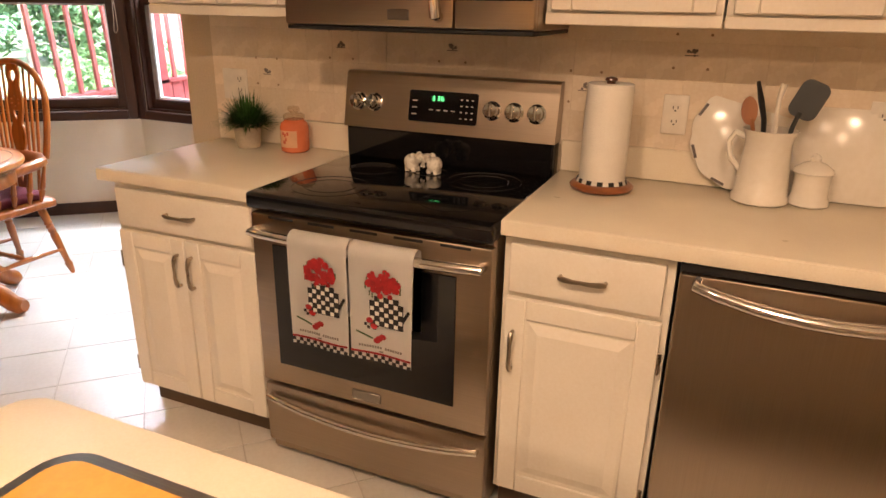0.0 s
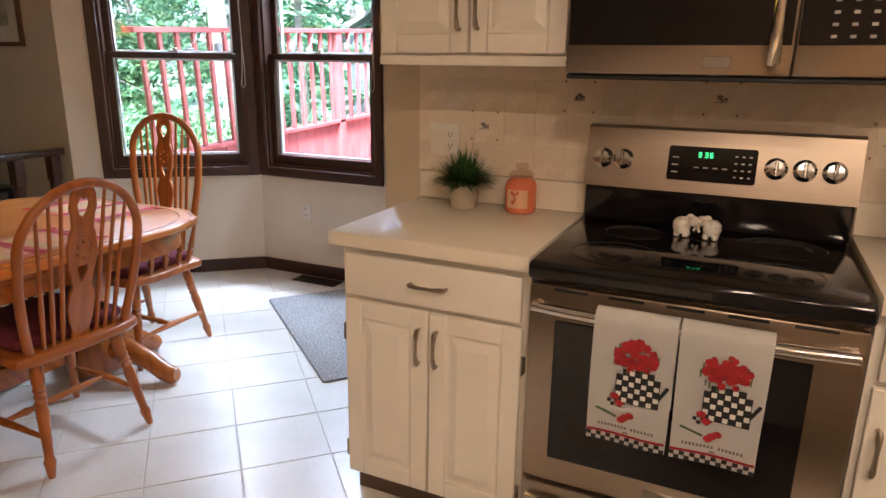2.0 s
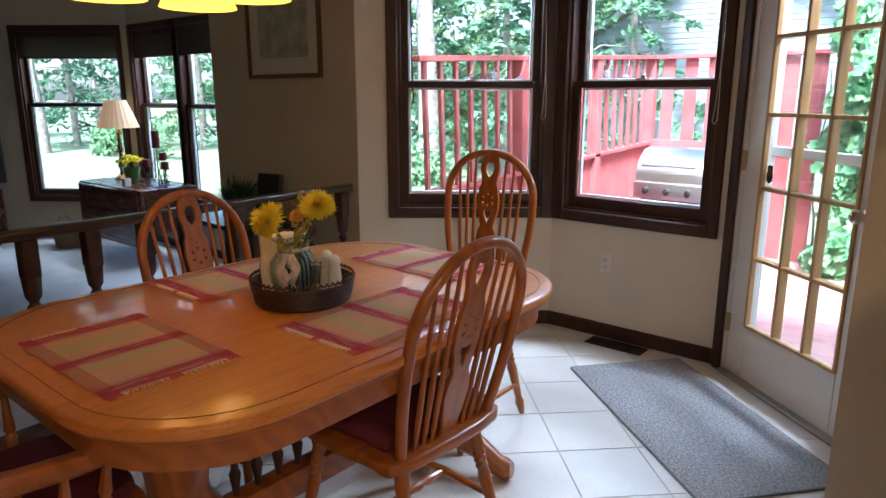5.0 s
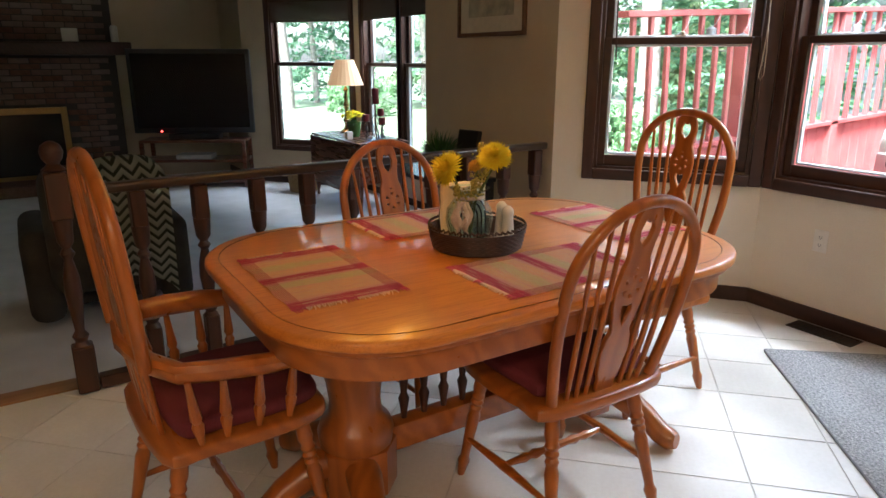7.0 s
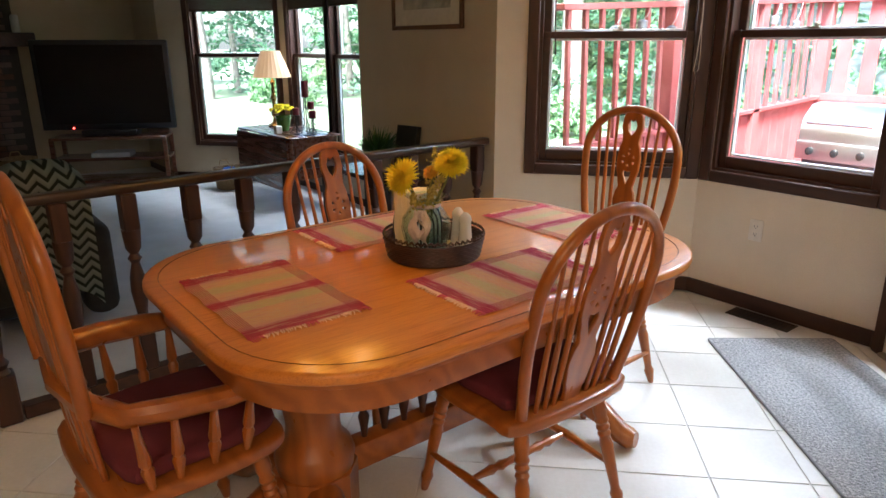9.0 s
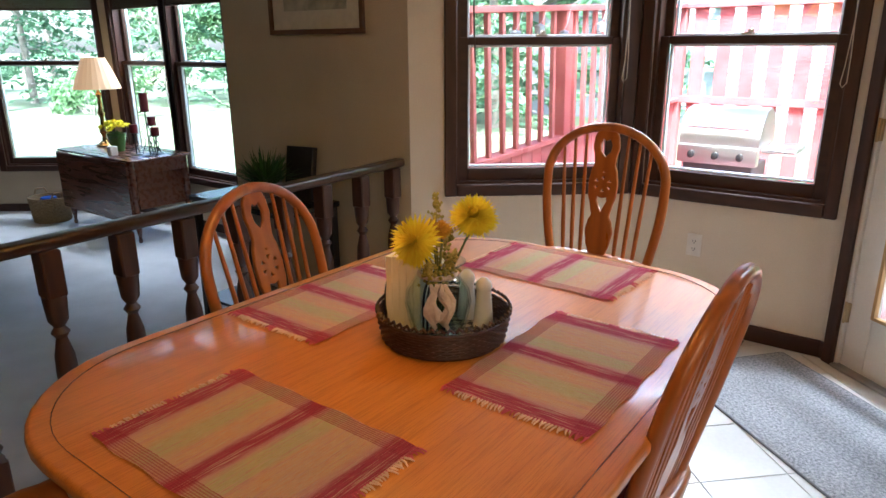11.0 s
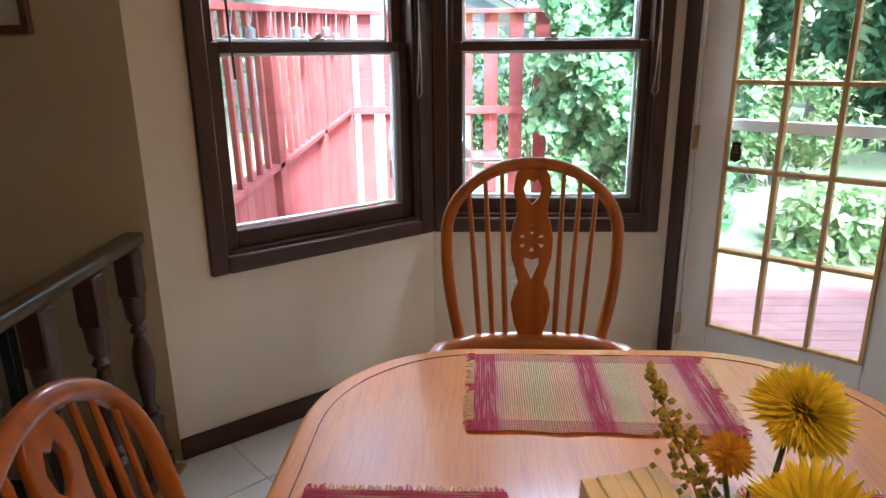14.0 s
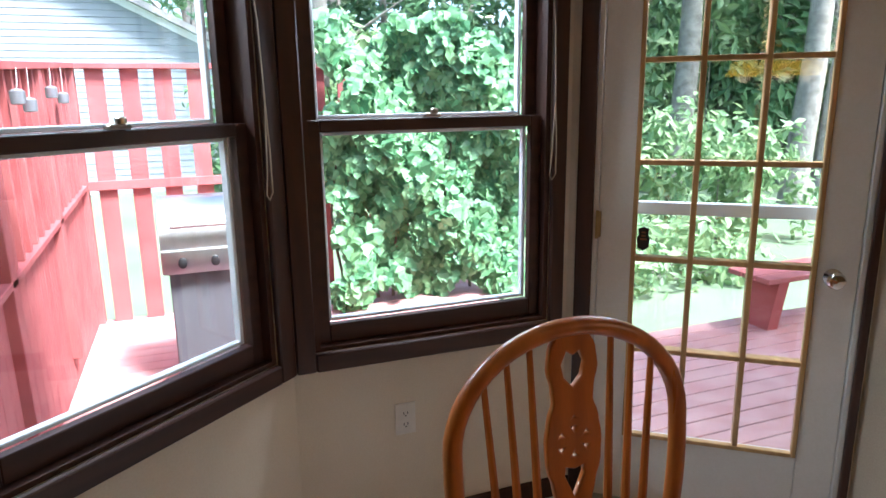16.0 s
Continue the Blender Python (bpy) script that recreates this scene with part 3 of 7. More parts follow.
def base_unit(x0, x1, doors, label, tall=1.0):
    c = thing("base_cabinet", pose((x0 + x1) / 2, -0.285, 0) @ Matrix.Diagonal((1, 1, tall, 1)), label, "cabinet", "kitchen base cabinets")
    w = (x1 - x0) / 2
    Y = -0.30
    bm = bx(B(), (-w, Y + 0.01, 0.1), (w, 0.28, 0.872), 0.002)
    part("body", bm, CAB, c)
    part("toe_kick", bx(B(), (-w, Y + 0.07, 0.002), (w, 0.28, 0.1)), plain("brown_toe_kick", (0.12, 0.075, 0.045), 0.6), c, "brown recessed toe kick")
    d = part("drawer_front", bx(B(), (-w + 0.02, Y - 0.012, 0.72), (w - 0.02, Y + 0.008, 0.85), 0.006, seg=2), CAB, c)
    pull(d, 0, 0.785, Y - 0.012, False, 0.11)
    edges = [-w + 0.012 + (2 * w - 0.024) * i / doors for i in range(doors + 1)]
    for i in range(doors):
        a, b = edges[i] + 0.003, edges[i + 1] - 0.003
        d = raised_panel(c, "door", a, b, 0.118, 0.705, Y - 0.014, CAB)
        if doors == 2:
            pull(d, (b - 0.025) if i == 0 else (a + 0.025), 0.60, Y - 0.014)
            hx = a - 0.004 if i == 0 else b + 0.004
        else:
            pull(d, a + 0.025, 0.56, Y - 0.014)
            hx = b + 0.004
        hinge(d, hx, 0.6, Y - 0.004)
        hinge(d, hx, 0.2, Y - 0.004)
    return c


base_unit(-0.595, -0.008, 2, "white painted base cabinet with two raised-panel doors")
base_unit(0.765, 1.185, 1, "white painted base cabinet with one raised-panel door", 1.0195)
base_unit(1.80, 2.69, 2, "white painted base cabinet at the end of the run", 1.0195)

CT, CT2 = 0.914, 0.931


def worktop(name, x0, x1, label, top):
    c = thing(name, pose((x0 + x1) / 2, -0.307, top - 0.041), label, "countertop")
    w = (x1 - x0) / 2
    part("slab", bx(B(), (-w, -0.303, 0.0), (w, 0.305, 0.041), 0.004, seg=2), LAMIN, c)
    part("front_edge", bx(B(), (-w, -0.31, 0.0005), (w, -0.3035, 0.0395), 0.003, seg=2), LAMIN, c, "square laminate front edge")
    single("upstand", bx(B(), (max(x0, -0.628), -0.022, top + 0.001), (x1, -0.002, top + 0.1), 0.003), LAMIN, "cream laminate upstand at the back of the counter", "upstand")


worktop("countertop", -0.622, -0.006, "cream laminate countertop with a square edge", CT)
worktop("countertop", 0.763, 2.69, "cream laminate countertop running past the dishwasher", CT2)

# wall tiles above the counter
TS, TZ0 = 0.1085, 1.022
for (xa, xb) in ((-0.628, 2.69),):
    single("tile_backing", bx(B(), (xa, -0.0120, 1.016), (xb, -0.001, 1.40)), WGROUT, "cream tiled backsplash", "backsplash", kind="structure", smooth=0)
INK = plain("faded_slate_ink", (0.16, 0.13, 0.12), 0.5)
INK2 = plain("brown_ink", (0.3, 0.2, 0.12), 0.5)


def wall_unit(x0, x1, z0, z1, doors, label, depth=0.33):
    c = thing("wall_cabinet", pose((x0 + x1) / 2, 0, z0), label, "cabinet", "kitchen wall cabinets")
    w, h = (x1 - x0) / 2, z1 - z0
    Y = -depth + 0.02
    bm = bx(B(), (-w, Y, 0.02), (w, -0.002, h), 0.002)
    bx(bm, (-w, Y - 0.004, 0.0), (w, Y + 0.03, 0.03), 0.002)
    part("body", bm, CAB, c)
    edges = [-w + 0.012 + (2 * w - 0.024) * i / doors for i in range(doors + 1)]
    for i in range(doors):
        a, b = edges[i] + 0.004, edges[i + 1] - 0.004
        d = raised_panel(c, "door", a, b, 0.035, h - 0.02, Y - 0.022, CAB)
        left = i % 2 == 0
        pull(d, (b - 0.025) if left else (a + 0.025), 0.155, Y - 0.022)
        hx = a - 0.004 if left else b + 0.004
        hinge(d, hx, 0.12, Y - 0.01)
        hinge(d, hx, h - 0.12, Y - 0.01)
    return c


wall_unit(-0.615, -0.003, 1.385, 2.12, 2, "white wall cabinet with two raised-panel doors")
wall_unit(0.761, 1.195, 1.385, 2.12, 1, "white wall cabinet with one raised-panel door")
wall_unit(1.2, 2.69, 1.385, 2.12, 4, "white wall cabinet with raised-panel doors")
wall_unit(-0.001, 0.759, 1.795, 2.12, 2, "short white wall cabinet above the microwave")
single("soffit", bx(B(), (-0.64, -0.36, 2.122), (2.69, -0.002, H0 - 0.001)), WALL_SHADE, "soffit above the wall cabinets in the shaded cream tone", "soffit", kind="structure", smooth=0)

# range
SX = 0.3785
rng = thing("electric_range", pose(SX, -0.315, 0), "stainless steel electric range with black glass cooktop", "range")
W = 0.374
part("body", bx(B(), (-W, -0.29, 0.03), (W, 0.32, 0.885), 0.004), STEELV, rng)
ck = part("cooktop", bx(B(), (-0.3785, -0.335, 0.868), (0.3785, 0.255, 0.918), 0.014, seg=3), BLACKG, rng, "black ceramic glass cooktop")
RINGM = plain("grey_burner_print", (0.05, 0.047, 0.045), 0.25)
for cx, cy, r in ((-0.19, -0.17, 0.115), (-0.19, -0.17, 0.075), (0.2, -0.17, 0.09), (-0.19, 0.09, 0.08), (0.2, 0.09, 0.115), (0.2, 0.09, 0.075), (0.0, 0.13, 0.055)):
    bm = tube(B(), [(x, y, 0.9182) for x, y in circle(cx, cy, r, 40)], 0.0012, 4, True, 0.3)
    part("burner_ring", bm, RINGM, rng, "thin grey burner ring")
bm = bx(B(), (-W, 0.235, 0.915), (W, 0.31, 1.03), 0.006)
part("back_riser", bm, BLACKG, rng, "glossy black riser")
bm = B()
o = [(0.225, 1.025), (0.30, 1.025), (0.315, 1.2), (0.305, 1.212), (0.272, 1.212), (0.26, 1.205)]
prism(bm, [(y, z) for y, z in o], -0.3785, 0.3785, Matrix(((0, 0, 1, 0), (1, 0, 0, 0), (0, 1, 0, 0), (0, 0, 0, 1))))
bg = part("control_panel", bm, STEEL, rng, "brushed steel control panel", 30)
TILT = math.degrees(math.atan2(0.035, 0.18))
PM = pose(0, 0.2405, 1.112, 90 - TILT)
bm = prism(B(), rrect(-0.13, 0.115, -0.052, 0.05, 0.008), 0.0, 0.004, PM)
disp = part("display", bm, BLACKG, bg, "black glass control display")
GREEN = glow("green_digits", (0.1, 1.0, 0.25), 0.3, (0.05, 0.3, 0.1))


def seven(bm, x, y, s, segs, m):
    """One seven-segment digit."""
    t = s * 0.13
    bars = {"a": (0, s, s * 0.55, s), "g": (0, s / 2, s * 0.55, s / 2), "d": (0, 0, s * 0.55, 0), "f": (0, s / 2, 0, s), "b": (s * 0.55, s / 2, s * 0.55, s), "e": (0, 0, 0, s / 2), "c": (s * 0.55, 0, s * 0.55, s / 2)}
    for k in segs:
        x0, y0, x1, y1 = bars[k]
        bx(bm, (x + x0 - t / 2, y + y0 - t / 2, 0.0042), (x + x1 + t / 2, y + y1 + t / 2, 0.0048), 0, m)


bm = B()
seven(bm, -0.045, 0.02, 0.013, "abcdg", PM)
seven(bm, -0.027, 0.02, 0.013, "abcdg", PM)
seven(bm, -0.013, 0.02, 0.013, "acdefg", PM)
part("clock_digits", bm, GREEN, disp, "lit green 3:36 clock digits", 0)
bm = B()
for i in range(4):
    bx(bm, (-0.055 + i * 0.026, -0.013, 0.0042), (-0.041 + i * 0.026, -0.009, 0.0047), 0, PM)
for i in range(3):
    for j in range(4):
        bx(bm, (0.055 + i * 0.019, -0.035 + j * 0.02, 0.0042), (0.063 + i * 0.019, -0.031 + j * 0.02, 0.0047), 0, PM)
for j in range(3):
    bx(bm, (-0.118, -0.03 + j * 0.022, 0.0042), (-0.1, -0.026 + j * 0.022, 0.0047), 0, PM)
tagged(part("key_print", bm, plain("pale_print", (0.5, 0.48, 0.45), 0.5), disp, smooth=0), kind="stuff")
for x in (-0.325, -0.262, 0.165, 0.238, 0.312):
    bm = lathe(B(), [(0.031, 0), (0.031, 0.004), (0.026, 0.007), (0.025, 0.024), (0.021, 0.028), (0.002, 0.029)], 24, PM @ pose(x, 0.0, 0.0))
    k = part("knob", bm, CHROME, bg, "chrome burner knob")
    part("grip", bx(B(), (x - 0.005, -0.024, 0.026), (x + 0.005, 0.024, 0.037), 0.003, PM), CHROME, k)
# oven door
od = part("oven_door", bx(B(), (-W, -0.318, 0.298), (W, -0.285, 0.855), 0.008, seg=2), STEEL, rng, "brushed steel oven door")
part("oven_window", bx(B(), (-0.303, -0.3215, 0.372), (0.278, -0.317, 0.765), 0.002), BLACKG, od, "black oven window")
for i in range(5):
    x = -0.31 + i * 0.135
    part("vent_slot", bx(B(), (x, -0.3205, 0.842), (x + 0.085, -0.3175, 0.85), 0.001), BLACK, od)


def bowed(bm, x0, x1, y, z, bow, r, drop=0.0, flat=1.0, n=14):
    pts, rr = [(x0, y + 0.045, z + drop)], [r * 0.8]
    for i in range(n + 1):
        s = i / n
        k = 1 - (2 * s - 1) ** 2
        pts.append((x0 + (x1 - x0) * s, y - bow * k, z - drop * k + drop))
        rr.append(r * (0.85 + 0.15 * k))
    pts.append((x1, y + 0.045, z + drop))
    rr.append(r * 0.8)
    return tube(bm, pts, rr, 10, flat=flat)


part("oven_handle", bowed(B(), -0.35, 0.35, -0.352, 0.805, 0.02, 0.0155), CHROME, od, "bowed steel oven handle")
part("badge", bx(B(), (-0.048, -0.321, 0.315), (0.048, -0.3175, 0.348), 0.003), plain("dull_badge", (0.35, 0.32, 0.28), 0.35, 1.0), od, "small plain metal badge")
dr = part("storage_drawer", bx(B(), (-W, -0.314, 0.07), (W, -0.285, 0.285), 0.008, seg=2), STEEL, rng, "brushed steel storage drawer")
part("drawer_handle", bowed(B(), -0.35, 0.35, -0.33, 0.225, 0.022, 0.012, 0.02), CHROME, dr, "bowed steel drawer handle")

# tea towels over the oven handle
TOWEL = surf("white_cotton_towel", (0.8, 0.78, 0.74), (0.85, 0.83, 0.79), 9.0, 500.0, 0.95, 0.5, dist=0.0015)
RED = surf("red_ink", (0.2, 0.008, 0.01), (0.42, 0.018, 0.02), 60.0, 300.0, 0.85, 0.1)
DGREEN = plain("green_ink", (0.07, 0.13, 0.05), 0.8)
TBLACK = plain("black_ink", (0.015, 0.014, 0.014), 0.8)
TWHITE = plain("white_ink", (0.75, 0.72, 0.66), 0.9)
GREYI = plain("grey_ink", (0.25, 0.23, 0.2), 0.8)


def towel(x0, seed):
    w, zt, zb = 0.185, 0.822, 0.512
    y0 = -0.717
    t = thing("tea_towel", pose(x0 + w / 2, y0, zb), "white printed cotton tea towel hanging on the oven handle", "towel", "tea towels")
    h = zt - zb

    def yy(x, z):
        return 0.004 * math.sin(x * 31 + seed) * (1 - z / h) - 0.002

    bm = B()
    nx, nz = 14, 20
    rows = []
    for j in range(nz + 1):
        z = h * j / nz
        s = 1 - 0.02 * math.sin(3 * z / h + seed)
        rows.append([(s * (-w / 2 + w * i / nx), yy(-w / 2 + w * i / nx, z), z) for i in range(nx + 1)])
    for a, dy, dz in ((20, 0.006, 0.012), (50, 0.016, 0.02), (90, 0.032, 0.022), (140, 0.048, 0.012)):
        rows.append([(p[0], yy(p[0], h) + dy, h + dz) for p in rows[nz]])
    for j in range(1, 12):
        rows.append([(p[0], yy(p[0], h) + 0.05, h - 0.02 * j) for p in rows[nz]])
    vs = [[bm.verts.new(p) for p in r] for r in rows]
    for a, b in zip(vs, vs[1:]):
        for i in range(nx):
            bm.faces.new((a[i], a[i + 1], b[i + 1], b[i]))
    bmesh.ops.solidify(bm, geom=list(bm.faces), thickness=0.0022)
    part("cloth", bm, TOWEL, t, smooth=60)

    def chip(bm, x, z, a, b, up=0.0026):
        bx(bm, (x - a, yy(x, z) - up - 0.0006, z - b), (x + a, yy(x, z) - up, z + b))

    def dot(bm, x, z, r, up=0.0026, n=8, sq=1.0):
        y = yy(x, z) - up
        bm.faces.new([bm.verts.new((x + r * math.cos(q * 2 * math.pi / n), y, z + sq * r * math.sin(q * 2 * math.pi / n))) for q in range(n)])

    rnd = random.Random(seed)
    kb, kw = B(), B()
    for i in range(16):
        for j in range(2):
            chip(kb if (i + j) % 2 else kw, -w / 2 + 0.0065 + i * 0.0114, 0.006 + j * 0.0105, 0.0057, 0.0052)
    part("check_border", kb, TBLACK, t, smooth=0)
    bm = B()
    for i in range(30):
        chip(bm, -w / 2 + 0.005 + i * 0.006, 0.0255, 0.0031, 0.003)
    part("red_border", bm, RED, t, smooth=0)
    # chequered kettle, full of red tulips
    kb, kw = B(), B()
    for j in range(6):
        z = 0.118 + j * 0.0142
        half = 0.054 * math.sqrt(max(0.05, 1 - ((j - 1.9) / 4.1) ** 2))
        for i in range(-4, 5):
            x = 0.018 + i * 0.0142
            if abs(i * 0.0142) < half:
                chip(kb, x, z, 0.0078, 0.0078)
                if (i + j) % 2 == 0:
                    chip(kw, x, z, 0.0056, 0.0056, 0.0034)
    part("kettle_print", kb, TBLACK, t, smooth=0)
    tagged(part("kettle_check", kw, TWHITE, t, smooth=0), kind="stuff")
    kb = B()
    for i in range(7):
        dot(kb, 0.062 + i * 0.0035, 0.13 + i * 0.006, 0.005)
    for j in range(3):
        for i in range(5):
            if (i + j) % 2:
                chip(kb, -0.045 + i * 0.0085, 0.09 + j * 0.0085 + 0.012, 0.0042, 0.0042)
    tagged(part("spout_print", kb, TBLACK, t, smooth=0), kind="stuff")
    bm = B()
    for i in range(46):
        a, r = rnd.uniform(0, 6.283), rnd.uniform(0, 1) ** 0.5
        dot(bm, 0.008 + 0.047 * r * math.cos(a), 0.232 + 0.037 * r * math.sin(a), rnd.uniform(0.007, 0.012), 0.003 + 0.0001 * i, 7)
    part("tulip_print", bm, RED, t, smooth=0)
    bm = B()
    for x, z in ((-0.032, 0.124), (-0.02, 0.108), (-0.005, 0.073), (0.006, 0.08), (-0.012, 0.066)):
        dot(bm, x, z, 0.011, 0.0045, 7, 0.8)
    part("fallen_tulip_print", bm, RED, t, smooth=0)
    bm = B()
    for i in range(16):
        a = rnd.uniform(0, 6.283)
        chip(bm, 0.008 + 0.052 * math.cos(a), 0.226 + 0.036 * math.sin(a), 0.0016, 0.007, 0.0027)
    for i in range(8):
        chip(bm, -0.07 + i * 0.006, 0.085 - 0.002 * i, 0.004, 0.0025)
    tagged(part("leaf_print", bm, DGREEN, t, smooth=0), kind="stuff")
    bm = B()
    for i in range(17):
        if i != 9:
            chip(bm, -0.064 + i * 0.0078, 0.045, 0.0025, 0.0035)
    chip(bm, 0.0, 0.033, 0.006, 0.002)
    part("lettering", bm, GREYI, t, smooth=0)


towel(0.192, 3)
towel(0.385, 8)

# microwave
mw = thing("microwave", pose(SX, -0.2, 1.355), "stainless steel over-range microwave with a black window", "microwave")
part("body", bx(B(), (-0.378, -0.17, 0.012), (0.378, 0.198, 0.42), 0.004), STEELV, mw)
part("underside", bx(B(), (-0.376, -0.195, 0.0), (0.376, 0.195, 0.012), 0.003), BLACK, mw, "black vent underside")
md = part("door", bx(B(), (-0.378, -0.2, 0.014), (0.155, -0.17, 0.42), 0.006, seg=2), STEEL, mw, "brushed steel door")
part("window", bx(B(), (-0.372, -0.2035, 0.085), (0.15, -0.2, 0.4), 0.002), BLACKG, md, "black glass window")
part("badge", bx(B(), (-0.04, -0.2035, 0.032), (0.025, -0.2, 0.06), 0.002), plain("dull_badge_plate", (0.4, 0.36, 0.31), 0.3, 1.0), md, "plain metal badge")
bm = B()
tube(bm, [(0.115, -0.2, 0.04), (0.115, -0.225, 0.045), (0.115, -0.245, 0.12), (0.115, -0.25, 0.22), (0.115, -0.245, 0.32), (0.115, -0.225, 0.395), (0.115, -0.2, 0.4)], [0.014, 0.017, 0.015, 0.0135, 0.015, 0.017, 0.014], 12, flat=0.8)
part("door_handle", bm, CHROME, md, "curved chrome handle")
cp = part("control_panel", bx(B(), (0.158, -0.2, 0.014), (0.378, -0.17, 0.42), 0.006, seg=2), STEEL, mw)
kp = part("keypad", bx(B(), (0.163, -0.2035, 0.085), (0.372, -0.2, 0.4), 0.002), BLACKG, cp, "black keypad")
bm = B()
for i in range(3):
    for j in range(7):
        bx(bm, (0.225 + i * 0.038, -0.2045, 0.1 + j * 0.026), (0.237 + i * 0.038, -0.2036, 0.107 + j * 0.026))
part("key_print", bm, plain("grey_print", (0.35, 0.33, 0.3), 0.5), kp, smooth=0)

# dishwasher
dw = thing("dishwasher", pose(1.49, -0.285, 0) @ Matrix.Diagonal((1, 1, 1.0195, 1)), "brushed stainless steel dishwasher under the counter", "dishwasher")
part("body", bx(B(), (-0.297, -0.28, 0.1), (0.297, 0.28, 0.868), 0.003), BLACK, dw)
part("toe_panel", bx(B(), (-0.297, -0.24, 0.003), (0.297, -0.2, 0.1), 0.003), BLACK, dw, "black toe panel")
dd = part("door", bx(B(), (-0.296, -0.325, 0.105), (0.296, -0.28, 0.845), 0.008, seg=2), STEELV, dw, "brushed steel door")
part("control_strip", bx(B(), (-0.296, -0.318, 0.847), (0.296, -0.28, 0.868), 0.002), BLACK, dw, "black top control strip")
part("handle", bowed(B(), -0.255, 0.255, -0.365, 0.802, 0.02, 0.015, 0.03), CHROME, dd, "bowed chrome bar handle")

# island with an inset board
isl = thing("island", pose(1.42, -1.845, 0), "cream-topped kitchen island with white panelled sides", "island")
part("body", bx(B(), (-0.96, -0.18, 0.1), (1.0, 0.2, 0.872), 0.003), CAB, isl)
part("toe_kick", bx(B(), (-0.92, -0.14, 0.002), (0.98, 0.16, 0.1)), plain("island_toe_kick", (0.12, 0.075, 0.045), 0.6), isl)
part("top", prism(B(), rrect(-1.01, 1.05, -0.225, 0.238, 0.05, 5), 0.873, CT, None, 0.006), LAMIN, isl, "cream laminate top with rounded corners")
part("inset_rim", prism(B(), rrect(-0.852, -0.2, -0.19, 0.172, 0.05, 6), CT - 0.006, CT + 0.003, None, 0.002), steel("grey_rim", (0.42, 0.4, 0.38), 0.4), isl, "grey metal rim")
part("inset_board", prism(B(), rrect(-0.835, -0.217, -0.173, 0.155, 0.036, 6), CT - 0.004, CT + 0.0045, None, 0.001), surf("golden_maple_board", (0.62, 0.34, 0.06), (0.7, 0.4, 0.08), 4.0, 90.0, 0.4, 0.1), isl, "golden inset cutting board")


def outlet(m, label, slots=True, w=0.072, h=0.115, gangs=1):
    o = thing("wall_outlet", m, label, "outlet")
    p = part("cover_plate", bx(B(), (-w / 2, -0.006, -h / 2), (w / 2, 0.0, h / 2), 0.003, seg=2), WHITEP, o)
    for g in range(gangs - 1, gangs):
        gx = (g - (gangs - 1) / 2) * 0.046
        for z in (-0.02, 0.02):
            bm = prism(B(), rrect(-0.017, 0.017, -0.014, 0.014, 0.006, 4), 0, 0.0015, pose(gx, -0.006, z, 90))
            r = part("receptacle", bm, WHITEP, p)
            bm = B()
            bx(bm, (gx - 0.008, -0.0085, z - 0.003), (gx - 0.0055, -0.0074, z + 0.006))
            bx(bm, (gx + 0.0055, -0.0085, z - 0.003), (gx + 0.008, -0.0074, z + 0.006))
            bx(bm, (gx - 0.0025, -0.0085, z - 0.01), (gx + 0.0025, -0.0074, z - 0.006))
            part("slot", bm, BLACK, r, smooth=0)
    return o


outlet(pose(-0.525, -0.0135, 1.13), "white duplex wall outlet on the tiled wall", w=0.115, gangs=2)
outlet(pose(1.095, -0.0135, 1.135), "white duplex wall outlet on the tiled wall")
outlet(pose(1.625, -0.0135, 1.15), "white duplex wall outlet on the tiled wall")
outlet(along(P1, P2)[0] @ pose(0.36, -0.001, 0.44), "white duplex wall outlet below the window")

# things on the counters
pot = thing("potted_plant", pose(-0.405, -0.115, CT), "small green artificial grass plant in a grey pot", "plant")
bm = lathe(B(), [(0.042, 0.001), (0.044, 0.01), (0.051, 0.082), (0.053, 0.09), (0.047, 0.09), (0.046, 0.075)], 24)
part("pot", bm, surf("stone_grey_pot", (0.42, 0.36, 0.28), (0.52, 0.46, 0.36), 30.0, 160.0, 0.7, 0.3), pot, "speckled grey pot")
part("soil", lathe(B(), [(0.045, 0.065), (0.045, 0.075), (0.001, 0.078)], 16), plain("dark_soil", (0.04, 0.028, 0.02), 0.9), pot)


def blades(n, rnd, r0, rise, spread, w, bend):
    """Many tapering blades that lean outward."""
    vs, fs = [], []
    for _ in range(n):
        a, q = rnd.uniform(0, 6.283), rnd.uniform(0, 1) ** 0.6
        d, s = Vector((math.cos(a), math.sin(a), 0)), Vector((-math.sin(a), math.cos(a), 0))
        h, o = rise * rnd.uniform(0.6, 1.05) * (1 - 0.4 * q), spread * q
        base = d * r0 * rnd.random()
        for k in range(4):
            f = k / 3
            c = base + d * (o * f ** 1.3) + Vector((0, 0, h * f - bend * q * f * f))
            ww = w * (1 - f) + 0.0004
            vs += [tuple(c - s * ww), tuple(c + s * ww)]
        i = len(vs) - 8
        fs += [(i + 2 * k, i + 2 * k + 1, i + 2 * k + 3, i + 2 * k + 2) for k in range(3)]
    return vs, fs


def leafmesh(name, vs, fs, mat, parent=None, label=""):
    me = bpy.data.meshes.new(name)
    me.from_pydata(vs, [], fs)
    me.materials.append(mat)
    ob = new(name, me)
    if parent is not None:
        ob.parent = parent
    return tagged(ob, label)


